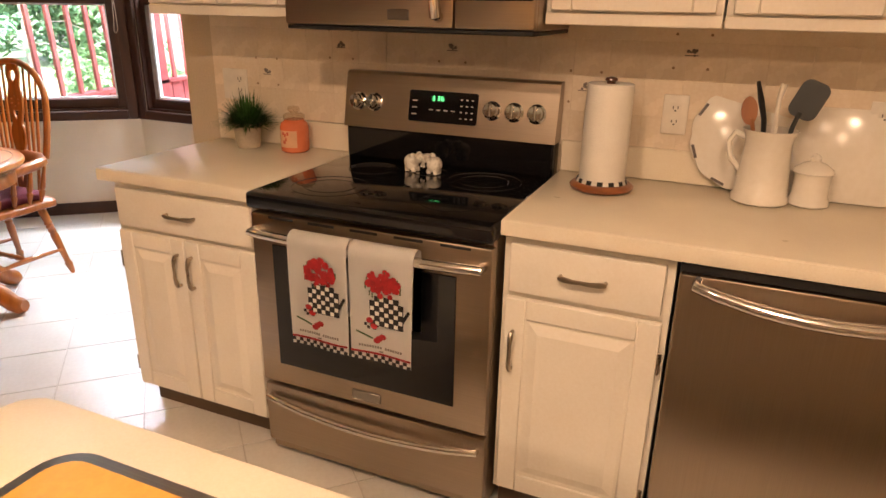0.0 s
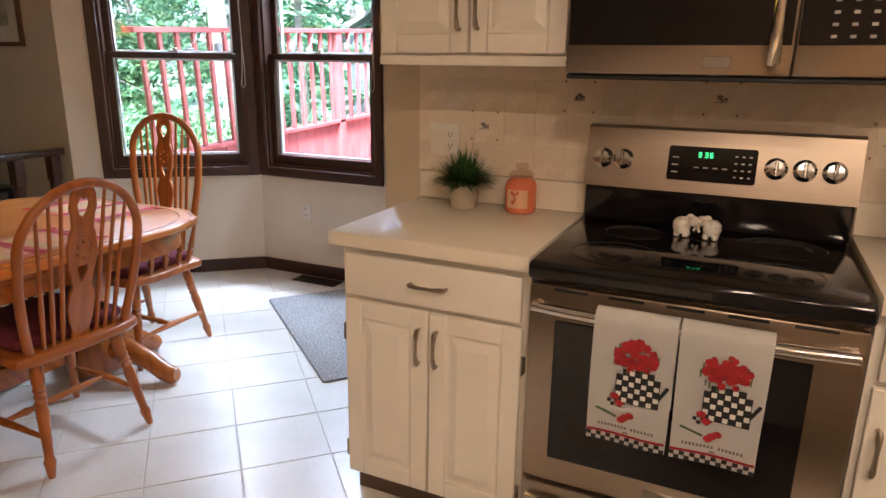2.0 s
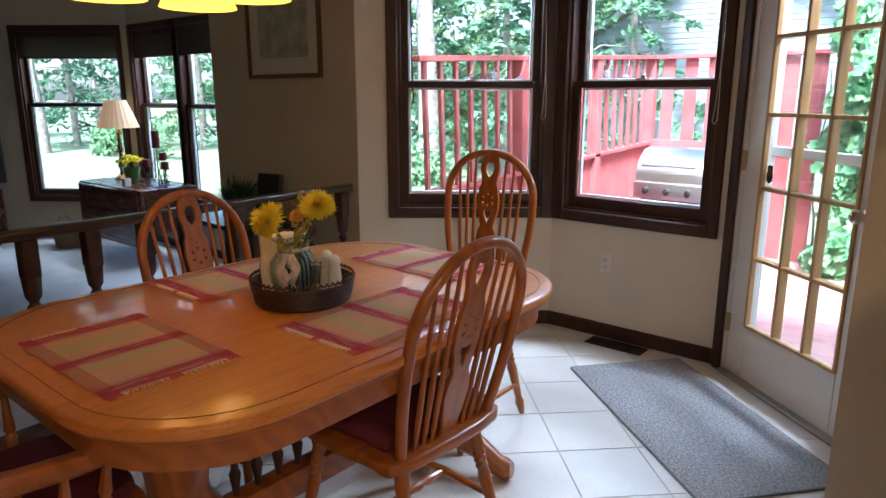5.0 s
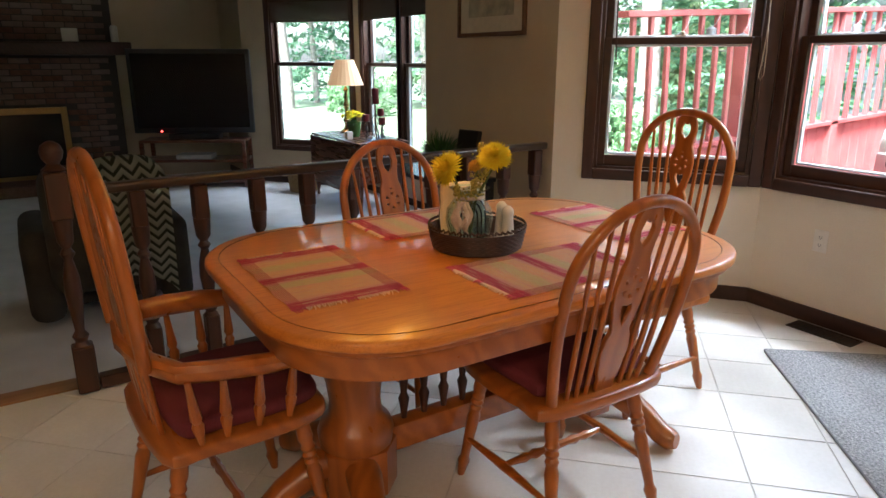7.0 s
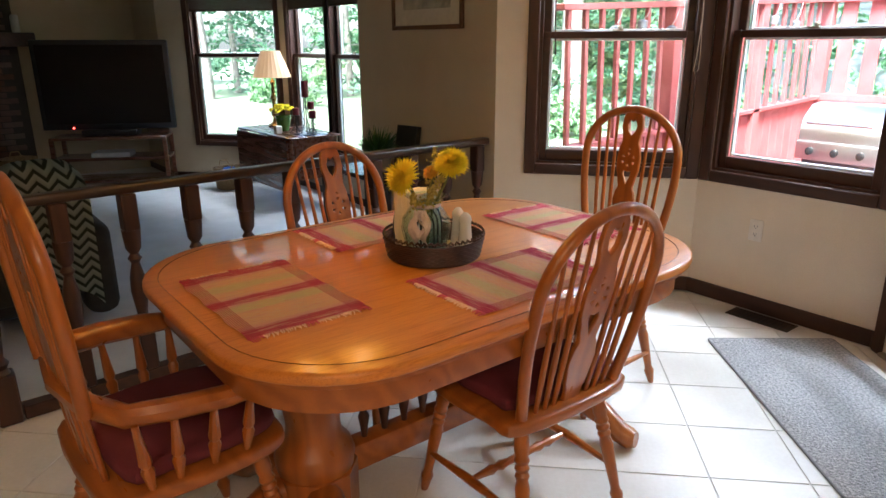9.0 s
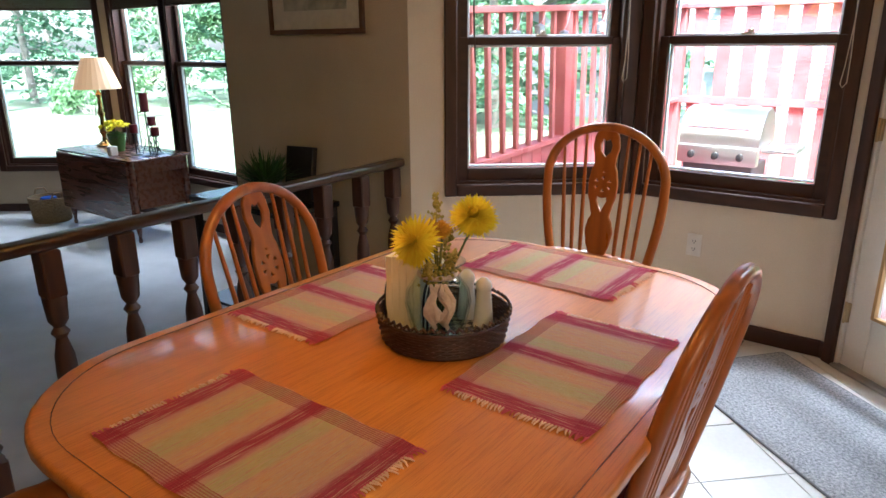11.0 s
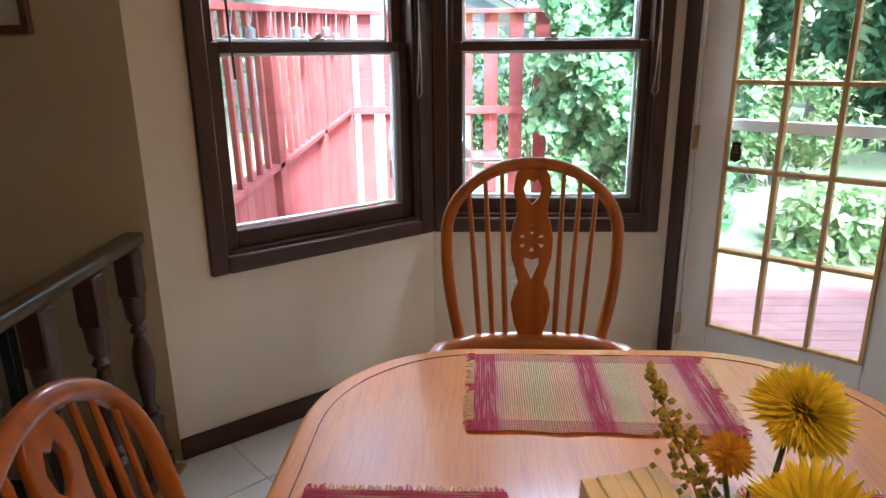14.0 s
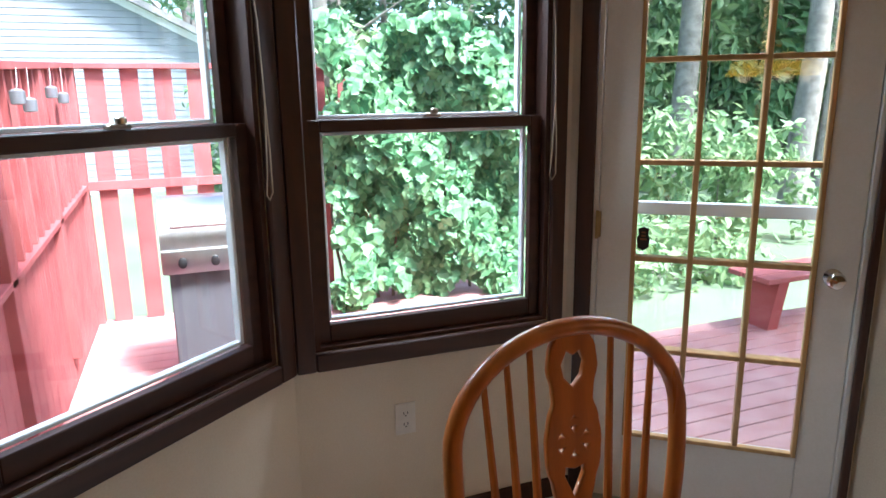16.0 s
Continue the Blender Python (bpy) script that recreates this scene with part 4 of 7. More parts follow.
def leafmat(name, a, b, rough=0.5, trans=0.25):
    k = Nodes(name)
    g = k.n("NewGeometry")
    c = k.ramp(g.outputs["Random Per Island"], [(0.0, a), (1.0, b)])
    k.b.inputs["Subsurface Weight"].default_value = 0.0
    k.l(c, k.b.inputs["Base Color"])
    k.b.inputs["Roughness"].default_value = rough
    t = k.n("BsdfTranslucent")
    k.l(c, t.inputs[0])
    m = k.n("MixShader")
    m.inputs[0].default_value = trans
    out = k.t.nodes["Material Output"]
    k.l(k.b.outputs[0], m.inputs[1])
    k.l(t.outputs[0], m.inputs[2])
    k.l(m.outputs[0], out.inputs[0])
    return k.m


GRASSY = leafmat("plant_green", (0.018, 0.06, 0.012), (0.06, 0.16, 0.035))
vs, fs = blades(900, random.Random(4), 0.035, 0.16, 0.12, 0.0042, 0.06)
leafmesh("foliage", [(x, y, z + 0.065) for x, y, z in vs], fs, GRASSY, pot, "dense green blades")

cj = thing("jar_candle", pose(-0.205, -0.1, CT), "orange jar candle with a glass lid", "candle")
part("jar", lathe(B(), [(0.044, 0.001), (0.05, 0.006), (0.052, 0.02), (0.052, 0.092), (0.047, 0.106), (0.036, 0.113), (0.036, 0.118)], 28), surf("coral_wax", (0.66, 0.16, 0.07), (0.74, 0.22, 0.1), 10.0, 60.0, 0.12, 0.0), cj, "coral wax behind glass")
LIDG = glass("lid_glass", (0.93, 0.88, 0.82), 0.03)
part("lid", lathe(B(), [(0.037, 0.119), (0.039, 0.124), (0.039, 0.133), (0.03, 0.139), (0.012, 0.141), (0.022, 0.151), (0.02, 0.163), (0.002, 0.166)], 24), LIDG, cj, "clear glass lid")
bm = B()
for i in range(9):
    a0, a1 = radians(-128 + i * 9), radians(-119 + i * 9)
    bm.faces.new([bm.verts.new((0.0527 * math.cos(a), 0.0527 * math.sin(a), z)) for a, z in ((a0, 0.022), (a1, 0.022), (a1, 0.082), (a0, 0.082))])
part("paper_label", bm, plain("peach_paper", (0.72, 0.42, 0.24), 0.6), cj, "peach paper label", 0)
bm = B()
for a, z, w in ((-105, 0.066, 5), (-96, 0.06, 5), (-84, 0.066, 4), (-100, 0.035, 6), (-92, 0.045, 4)):
    a0, a1 = radians(a - w), radians(a + w)
    bm.faces.new([bm.verts.new((0.0532 * math.cos(q), 0.0532 * math.sin(q), zz)) for q, zz in ((a0, z), (a1, z), (a1, z + 0.012), (a0, z + 0.012))])
part("label_print", bm, plain("rust_red_print", (0.55, 0.1, 0.05), 0.6), cj, smooth=0)

pt = thing("paper_towel_holder", pose(0.93, -0.2, CT2), "white paper towel roll on a wooden stand with a checked rim", "paper towel")
part("base", lathe(B(), [(0.075, 0.001), (0.088, 0.006), (0.091, 0.014), (0.084, 0.021), (0.074, 0.024)], 32), wood("cherry_base", (0.2, 0.06, 0.02), (0.34, 0.12, 0.04), "x"), pt, "cherry wood base")
kb, kw = B(), B()
for i in range(28):
    a0, a1 = 2 * math.pi * i / 28, 2 * math.pi * (i + 1) / 28
    b = kb if i % 2 else kw
    vv = [b.verts.new((r * math.cos(a), r * math.sin(a), z)) for r, a, z in ((0.074, a0, 0.0245), (0.074, a1, 0.0245), (0.07, a1, 0.036), (0.07, a0, 0.036))]
    b.faces.new(vv)
part("check_band", kb, TBLACK, pt, "black checks of the rim", 0)
part("pale_band", kw, TWHITE, pt, "white checks of the rim", 0)
PAPER = surf("soft_white_paper", (0.76, 0.73, 0.67), (0.8, 0.77, 0.71), 20.0, 260.0, 0.9, 0.6, dist=0.002)
part("roll", lathe(B(), [(0.064, 0.026), (0.066, 0.03), (0.064, 0.3), (0.06, 0.302), (0.02, 0.302), (0.019, 0.29)], 32), PAPER, pt, "white quilted paper roll")
part("finial", lathe(B(), [(0.012, 0.285), (0.012, 0.306), (0.018, 0.31), (0.016, 0.316), (0.004, 0.32)], 16), MAHOG, pt, "dark wooden finial")



def elephant(x, y, rz, label):
    """A little squat animal-shaped shaker."""
    bm = B()
    lathe(bm, [(0.002, 0.0), (0.02, 0.004), (0.026, 0.02), (0.024, 0.036), (0.014, 0.046), (0.002, 0.049)], 16)
    lathe(bm, [(0.002, 0), (0.012, 0.003), (0.017, 0.015), (0.013, 0.027), (0.002, 0.031)], 14, pose(0.024, 0, 0.026, 0, 20))
    tube(bm, [(0.036, 0, 0.038), (0.044, 0, 0.03), (0.046, 0, 0.018), (0.05, 0, 0.01)], [0.007, 0.006, 0.005, 0.004], 8)
    for s in (-1, 1):
        lathe(bm, [(0.001, 0), (0.013, 0.001), (0.012, 0.004), (0.001, 0.005)], 12, pose(0.018, s * 0.017, 0.043, 80 * s))
        for q in (-0.01, 0.014):
            lathe(bm, [(0.008, 0.0), (0.0085, 0.01), (0.007, 0.014)], 10, pose(q, s * 0.011, -0.006))
    return single("shaker", bm, surf("spotted_cream_glaze", (0.55, 0.5, 0.42), (0.78, 0.74, 0.66), 55.0, 90.0, 0.2, 0.02, spread=(0.42, 0.5)), label, "shaker", pose(x, y, 0.9255, 0, 0, rz), "elephant shakers")


elephant(0.318, -0.2, -10, "white ceramic elephant shaker on the black cooktop")
elephant(0.4, -0.205, 172, "white ceramic elephant shaker on the black cooktop")

# plates, pitcher, sugar pot
plate = thing("serving_plate", pose(1.3, -0.052, CT2 + 0.001, 78, 0, 3), "white plate with a scalloped dark-spotted rim leaning on the wall", "plate")
pl = [((0.148 + 0.006 * abs(math.sin(6 * a))) * math.cos(a), 0.155 + (0.148 + 0.006 * abs(math.sin(6 * a))) * math.sin(a)) for a in [2 * math.pi * i / 60 for i in range(60)]]
part("dish", prism(B(), pl, 0.0, 0.012, None, 0.004), WHITEC, plate)
bm = B()
for a in (200, 245, 300, 150, 100):
    q = radians(a)
    bx(bm, (-0.02, -0.004, 0.0125), (0.02, 0.004, 0.0135), 0, pose(0.144 * math.cos(q), 0.155 + 0.144 * math.sin(q), 0, 0, 0, a + 90))
part("rim_paint", bm, plain("dark_rim_paint", (0.07, 0.05, 0.035), 0.4), plate, smooth=0)
brd = thing("tile_board", pose(1.57, -0.05, CT2 + 0.001, 80, 0, 0), "square white ceramic board leaning on the wall", "board")
part("board", prism(B(), rrect(-0.15, 0.1, 0.0, 0.255, 0.012, 3), 0.0, 0.012, None, 0.003), WHITEC, brd)
brd2 = thing("wicker_tray", pose(1.55, -0.03, CT2 + 0.001, 82, 0, 0), "round white tray with a dark rim behind the board", "tray")
part("tray", prism(B(), rrect(-0.14, 0.11, 0.0, 0.3, 0.08, 6), 0.0, 0.012, None, 0.003), surf("pale_tray", (0.6, 0.52, 0.42), (0.7, 0.62, 0.5), 20.0, 90.0, 0.5, 0.2), brd2)
pit = thing("pitcher", pose(1.352, -0.135, CT2), "tall white ceramic pitcher holding kitchen utensils", "pitcher")
part("jug", lathe(B(), [(0.066, 0.001), (0.074, 0.006), (0.073, 0.02), (0.069, 0.026), (0.062, 0.11), (0.058, 0.16), (0.062, 0.185), (0.07, 0.2), (0.066, 0.2), (0.055, 0.17), (0.055, 0.03), (0.001, 0.02)], 28), WHITEC, pit)
bm = B()
tube(bm, [(-0.058, 0, 0.175), (-0.085, 0, 0.185), (-0.098, 0, 0.16), (-0.09, 0, 0.12), (-0.062, 0, 0.085)], 0.008, 8)
part("ear_handle", bm, WHITEC, pit)
bm = B()
tube(bm, [(0.03, 0.0, 0.06), (0.05, 0.0, 0.21), (0.06, 0.0, 0.25)], 0.006, 8)
prism(bm, rrect(-0.036, 0.036, 0, 0.1, 0.022, 5), -0.003, 0.003, pose(0.058, 0, 0.235, 84, 0, 0) @ pose(0, 0, 0, 0, 0, -22))
part("turner", bm, plain("dark_nylon", (0.03, 0.035, 0.035), 0.45), pit, "dark nylon slotted turner")
bm = B()
tube(bm, [(-0.03, 0.0, 0.05), (-0.045, 0.0, 0.2), (-0.052, 0, 0.225)], 0.006, 8)
prism(bm, [(p[0] * 0.55, p[1] + 0.03) for p in circle(0, 0, 0.038, 16)], -0.004, 0.004, pose(-0.056, 0, 0.215, 84, 0, 0) @ pose(0, 0, 0, 0, 0, 8))
part("wooden_spoon", bm, wood("cherry_spoon", (0.25, 0.09, 0.03), (0.42, 0.18, 0.07), "z"), pit, "brown wooden spoon")
bm = B()
tube(bm, [(0.0, 0.02, 0.05), (-0.02, 0.03, 0.22), (-0.035, 0.032, 0.27)], [0.006, 0.007, 0.008], 8)
tube(bm, [(-0.035, 0.032, 0.27), (-0.05, 0.033, 0.32)], [0.01, 0.006], 8, flat=0.6)
part("black_spatula", bm, BLACK, pit, "black utensil handle")
bm = B()
tube(bm, [(0.01, -0.02, 0.05), (0.006, -0.012, 0.28), (0.012, -0.01, 0.32)], [0.005, 0.006, 0.009], 8)
part("white_spatula", bm, WHITEP, pit, "white utensil handle")
sug = thing("sugar_pot", pose(1.475, -0.115, CT2), "small white lidded ceramic jar", "jar")
part("jar", lathe(B(), [(0.046, 0.001), (0.052, 0.006), (0.05, 0.02), (0.046, 0.03), (0.046, 0.085), (0.05, 0.092)], 24), WHITEC, sug)
part("lid", lathe(B(), [(0.051, 0.093), (0.048, 0.102), (0.03, 0.115), (0.012, 0.122), (0.014, 0.132), (0.004, 0.142)], 24), WHITEC, sug)

# ---- dining ----
TX, TY, TH = -2.10, -0.81, 0.757
table = thing("dining_table", pose(TX, TY, 0), "honey oak double-pedestal dining table with rounded ends", "table")


def racetrack(a, b, r, n=10):
    return rrect(-a, a, -b, b, r, n)


TOPM = Matrix.Translation((0, -0.03, 0))
part("tabletop", prism(B(), racetrack(0.555, 0.785, 0.33), TH - 0.03, TH, TOPM, 0.011, 4), OAKTOP, table, "glossy honey oak top with a moulded edge")
bm = B()
tube(bm, [(x, y - 0.03, TH + 0.0002) for x, y in racetrack(0.515, 0.745, 0.3, 12)], 0.0016, 4, True, 0.3)
part("edge_groove", bm, DARKWOOD, table, "thin dark groove round the top")
part("edge_moulding", prism(B(), racetrack(0.54, 0.77, 0.32), TH - 0.045, TH - 0.03, TOPM, 0.004), OAKX, table)
part("apron", prism(B(), racetrack(0.515, 0.745, 0.3), TH - 0.115, TH - 0.045, TOPM, 0.004), OAKX, table, "oak apron")
for sy in (-0.47, 0.47):
    bm = lathe(B(), [(0.11, 0.1), (0.115, 0.12), (0.105, 0.14), (0.1, 0.17), (0.112, 0.2), (0.118, 0.24), (0.108, 0.27), (0.082, 0.3), (0.078, 0.34), (0.085, 0.4), (0.098, 0.46), (0.104, 0.53), (0.1, 0.57), (0.086, 0.59), (0.104, 0.605), (0.11, 0.625), (0.11, 0.642)], 28, pose(0, sy, 0))
    ped = part("pedestal", bm, OAK, table, "turned oak pedestal")
    part("base_block", prism(B(), circle(0, sy, 0.125, 8, math.pi / 8), 0.045, 0.2, None, 0.006), OAK, ped)
    out = 1 if sy > 0 else -1
    for dx, dy in ((0.36, 0.1 * out), (-0.36, 0.1 * out), (0.0, 0.33 * out)):
        bm = B()
        d = Vector((dx, dy, 0))
        pts = [Vector((0, sy, 0.14)), Vector((0, sy, 0.15)) + d * 0.4, Vector((0, sy, 0.1)) + d * 0.72, Vector((0, sy, 0.05)) + d * 0.9, Vector((0, sy, 0.04)) + d * 1.0, Vector((0, sy, 0.042)) + d * 1.06]
        tube(bm, pts, [0.055, 0.052, 0.042, 0.04, 0.04, 0.028], 12)
        part("foot", bm, OAK, ped, "scrolled oak foot")
part("stretcher", bx(B(), (-0.035, -0.37, 0.13), (0.035, 0.37, 0.22), 0.008, seg=2), OAKX, table)
for i in range(9):
    y = -0.3 + 0.075 * i
    prof = [(0.009, 0.219), (0.012, 0.25), (0.018, 0.29), (0.01, 0.31), (0.016, 0.36), (0.011, 0.45), (0.016, 0.53), (0.01, 0.55), (0.014, 0.58), (0.009, 0.645)]
    part("spindle", lathe(B(), prof, 12, pose(0, y, 0)), DARKWOOD, table, "dark turned spindle")

# oak hoop-back chairs
CUSHION = surf("burgundy_cushion", (0.095, 0.012, 0.02), (0.16, 0.022, 0.035), 7.0, 260.0, 0.9, 0.5, dist=0.003)


def turned_leg(bm, a, b, r=0.017):
    """A turned leg from the floor at a up to b."""
    a, b = Vector(a), Vector(b)
    prof = [(0.0, 0.55), (0.03, 0.72), (0.1, 0.95), (0.14, 1.12), (0.17, 0.85), (0.2, 0.8), (0.4, 1.0), (0.55, 1.15), (0.6, 0.9), (0.63, 1.15), (0.655, 0.9), (0.68, 1.18), (0.705, 0.92), (0.73, 1.2), (0.76, 0.95), (0.8, 1.2), (0.9, 1.15), (1.0, 0.85)]
    return tube(bm, [a.lerp(b, t) for t, _ in prof], [r * k for _, k in prof], 10)


def hoop_chair(name, m, top, label, arms=False):
    """A hoop-back chair that faces +y, its base on z = 0."""
    c = thing(name, m, label, "chair", "chairs round the table")
    S = 0.44
    w = 0.235
    seat = [(-0.2, -0.21), (0.2, -0.21), (0.235, -0.1), (0.245, 0.05), (0.225, 0.19), (0.14, 0.235), (-0.14, 0.235), (-0.225, 0.19), (-0.245, 0.05), (-0.235, -0.1)]
    sm = []
    n = len(seat)
    for i in range(n):
        p0, p1, p2, p3 = (Vector(seat[(i + k) % n]) for k in (-1, 0, 1, 2))
        for q in (0, 0.25, 0.5, 0.75):
            sm.append(tuple(0.5 * (2 * p1 + (p2 - p0) * q + (2 * p0 - 5 * p1 + 4 * p2 - p3) * q * q + (3 * p1 - p0 - 3 * p2 + p3) * q ** 3)))
    part("seat", prism(B(), sm, S - 0.042, S, None, 0.014, 3), OAKX, c, "shaped oak seat")
    cush = part("cushion", prism(B(), [(x * 0.86, y * 0.86 + 0.02) for x, y in sm], S + 0.001, S + 0.048, None, 0.02, 4), CUSHION, c, "burgundy fabric seat cushion")
    for sx in (-1, 1):
        bm = turned_leg(B(), (sx * 0.215, 0.215, 0.0), (sx * 0.165, 0.155, S - 0.03), 0.0185)
        part("leg", bm, OAK, c)
        bm = turned_leg(B(), (sx * 0.205, -0.235, 0.0), (sx * 0.15, -0.15, S - 0.03), 0.0185)
        part("leg", bm, OAK, c)
        bm = B()
        tube(bm, [(sx * 0.196, -0.2, 0.145), (sx * 0.2, -0.08, 0.15), (sx * 0.202, 0.0, 0.152), (sx * 0.204, 0.08, 0.15), (sx * 0.205, 0.19, 0.145)], [0.008, 0.012, 0.015, 0.012, 0.008], 8)
        part("side_stretcher", bm, OAK, c)
    bm = B()
    xs = [-0.2, -0.14, -0.12, -0.1, -0.08, -0.05, 0, 0.05, 0.08, 0.1, 0.12, 0.14, 0.2]
    tube(bm, [(x, 0.0, 0.152) for x in xs], [0.008, 0.012, 0.016, 0.01, 0.016, 0.011, 0.014, 0.011, 0.016, 0.01, 0.016, 0.012, 0.008], 8)
    part("cross_stretcher", bm, OAKX, c)
    # the hoop lies in a plane leaning back
    base = S + (0.205 if arms else 0.0)
    lean = math.atan2(0.05 if arms else 0.125, 0.56)
    yb = -0.185 - (0.03 if arms else 0.0)
    hh = (top - base) / math.cos(lean)
    HM = Matrix.Translation((0, yb, base)) @ Matrix.Rotation(lean, 4, "X")

    def hp(x, z, y=0.0):
        return HM @ Vector((x, y, z))

    wb, wm = (0.185, 0.222)

    def halfw(z):
        """The hoop's half width at a height."""
        f = z / hh
        if f < 0.62:
            return wb + (wm - wb) * math.sin(min(f / 0.55, 1) * math.pi / 2)
        g = (f - 0.62) / 0.38
        return wm * math.sqrt(max(0.0, 1 - g * g))

    pts = []
    for i in range(14):
        pts.append((-halfw(hh * 0.62 * i / 13), hh * 0.62 * i / 13))
    for i in range(1, 24):
        a = math.pi * (1 - i / 24)
        pts.append((wm * math.cos(a), hh * (0.62 + 0.38 * math.sin(a))))
    pts += [(-x, z) for x, z in pts[:14][::-1]]
    bm = B()
    rad = [0.0165] * len(pts)
    tube(bm, [hp(x, z) for x, z in pts], rad, 10)
    part("hoop", bm, OAK, c, "bent oak hoop")
    for x in (-0.155, -0.115, -0.075, 0.075, 0.115, 0.155):
        zt = 0.0
        while zt < hh and halfw(zt) > abs(x) * 1.06:
            zt += 0.004
        bm = B()
        x0 = x * 0.86
        tube(bm, [hp(x0 + (x * 1.06 - x0) * t, (zt - 0.002) * t - 0.003) for t in (0, 0.25, 0.5, 0.75, 1)], [0.0065, 0.0085, 0.0075, 0.0065, 0.0055], 8)
        part("spindle", bm, OAK, c)
    # pierced splat with a wheel
    k = (hh - 0.012) / 0.56
    prof = [(0.0, 0.03), (0.03, 0.03), (0.08, 0.043), (0.13, 0.05), (0.17, 0.043), (0.2, 0.031), (0.235, 0.038), (0.29, 0.05), (0.34, 0.052), (0.385, 0.046), (0.42, 0.036), (0.45, 0.038), (0.49, 0.046), (0.53, 0.042), (0.56, 0.03)]
    fine = []
    for (z0, a), (z1, b) in zip(prof, prof[1:]):
        fine += [(z0 + (z1 - z0) * q / 3, a + (b - a) * (1 - math.cos(math.pi * q / 3)) / 2) for q in range(3)]
    fine.append(prof[-1])
    outer = [(-b, z * k) for z, b in fine] + [(b, z * k) for z, b in fine[::-1]]
    holes = []
    cz, r0, r1 = 0.335, 0.012, 0.036
    for i in range(6):
        a0, a1 = radians(60 * i + 12), radians(60 * i + 48)
        holes.append([(r1 * math.cos(a), (cz + r1 * math.sin(a)) * k) for a in (a0, (a0 + a1) / 2, a1)] + [(r0 * math.cos((a0 + a1) / 2), (cz + r0 * math.sin((a0 + a1) / 2)) * k)])
    holes.append([(0.0, 0.205 * k), (0.022, 0.262 * k), (0.02, 0.285 * k), (0.0, 0.278 * k), (-0.02, 0.285 * k), (-0.022, 0.262 * k)])
    holes.append([(0.0, 0.445 * k), (0.02, 0.47 * k), (0.026, 0.5 * k), (0.014, 0.53 * k), (0.0, 0.52 * k), (-0.014, 0.53 * k), (-0.026, 0.5 * k), (-0.02, 0.47 * k)])
    holes.append([(0.0, 0.395 * k), (0.012, 0.38 * k), (-0.012, 0.38 * k)])
    cutout("splat", outer, holes, 0.014, 0.003, OAK, c, HM @ Matrix.Rotation(math.pi / 2, 4, "X"), "pierced oak splat with a wheel")
    if arms:
        bm = B()
        ap = [(-0.265, 0.16, S + 0.175), (-0.27, 0.05, S + 0.185), (-0.26, -0.06, S + 0.195), (-0.235, -0.15, S + 0.2), (-0.14, -0.2, S + 0.205), (0, -0.218, S + 0.205)]
        ap = ap + [(-x, y, z) for x, y, z in ap[:-1][::-1]]
        ap2 = []
        for i in range(len(ap) - 1):
            a, b = Vector(ap[i]), Vector(ap[i + 1])
            ap2 += [a.lerp(b, q) for q in (0, 0.5)]
        ap2.append(Vector(ap[-1]))
        tube(bm, ap2, [0.022] * 2 + [0.026] * (len(ap2) - 4) + [0.022] * 2, 10, flat=1.25)
        part("arm_rail", bm, OAKX, c, "one-piece curved oak arm rail")
        for sx in (-1, 1):
            for y0, y1 in ((0.12, 0.13), (0.03, 0.03), (-0.06, -0.07), (-0.13, -0.16)):
                bm = B()
                a, b = Vector((sx * 0.222, y0 * 0.9, S - 0.002)), Vector((sx * 0.258, y1 * 0.9, S + 0.185))
                pr = [(0, 0.6), (0.15, 0.9), (0.3, 1.25), (0.36, 0.8), (0.42, 1.2), (0.6, 0.95), (0.8, 0.75), (1, 0.6)]
                tube(bm, [a.lerp(b, t) for t, _ in pr], [0.0125 * q for _, q in pr], 8)
                part("arm_spindle", bm, OAK, c)
        for x in (-0.12, -0.06, 0.06, 0.12):
            bm = B()
            tube(bm, [(x, -0.185, S - 0.002), (x * 1.1, -0.21, S + 0.2)], 0.008, 8)
            part("lower_spindle", bm, OAK, c)
        cutout("lower_splat", [(-0.03, 0), (0.03, 0), (0.042, 0.1), (0.032, 0.198), (-0.032, 0.198), (-0.042, 0.1)], [[(-0.016, 0.1), (0, 0.16), (0.016, 0.1), (0, 0.04)]], 0.014, 0.003, OAK, c, Matrix.Translation((0, -0.19, S)) @ Matrix.Rotation(math.pi / 2 + 0.12, 4, "X"), "pierced lower splat")
    return c


chA = hoop_chair("dining_chair", pose(-1.795, -0.735, 0, 0, 0, 89), 1.0, "honey oak hoop-back side chair with burgundy cushion")
chB = copy_thing(chA, pose(-2.55, -0.74, 0, 0, 0, -84))
armA = hoop_chair("dining_armchair", pose(-2.185, 0.0, 0, 0, 0, 180), 1.125, "honey oak hoop-back armchair at the table's head", True)
armB = copy_thing(armA, pose(-2.15, -1.66, 0, 0, 0, 4))

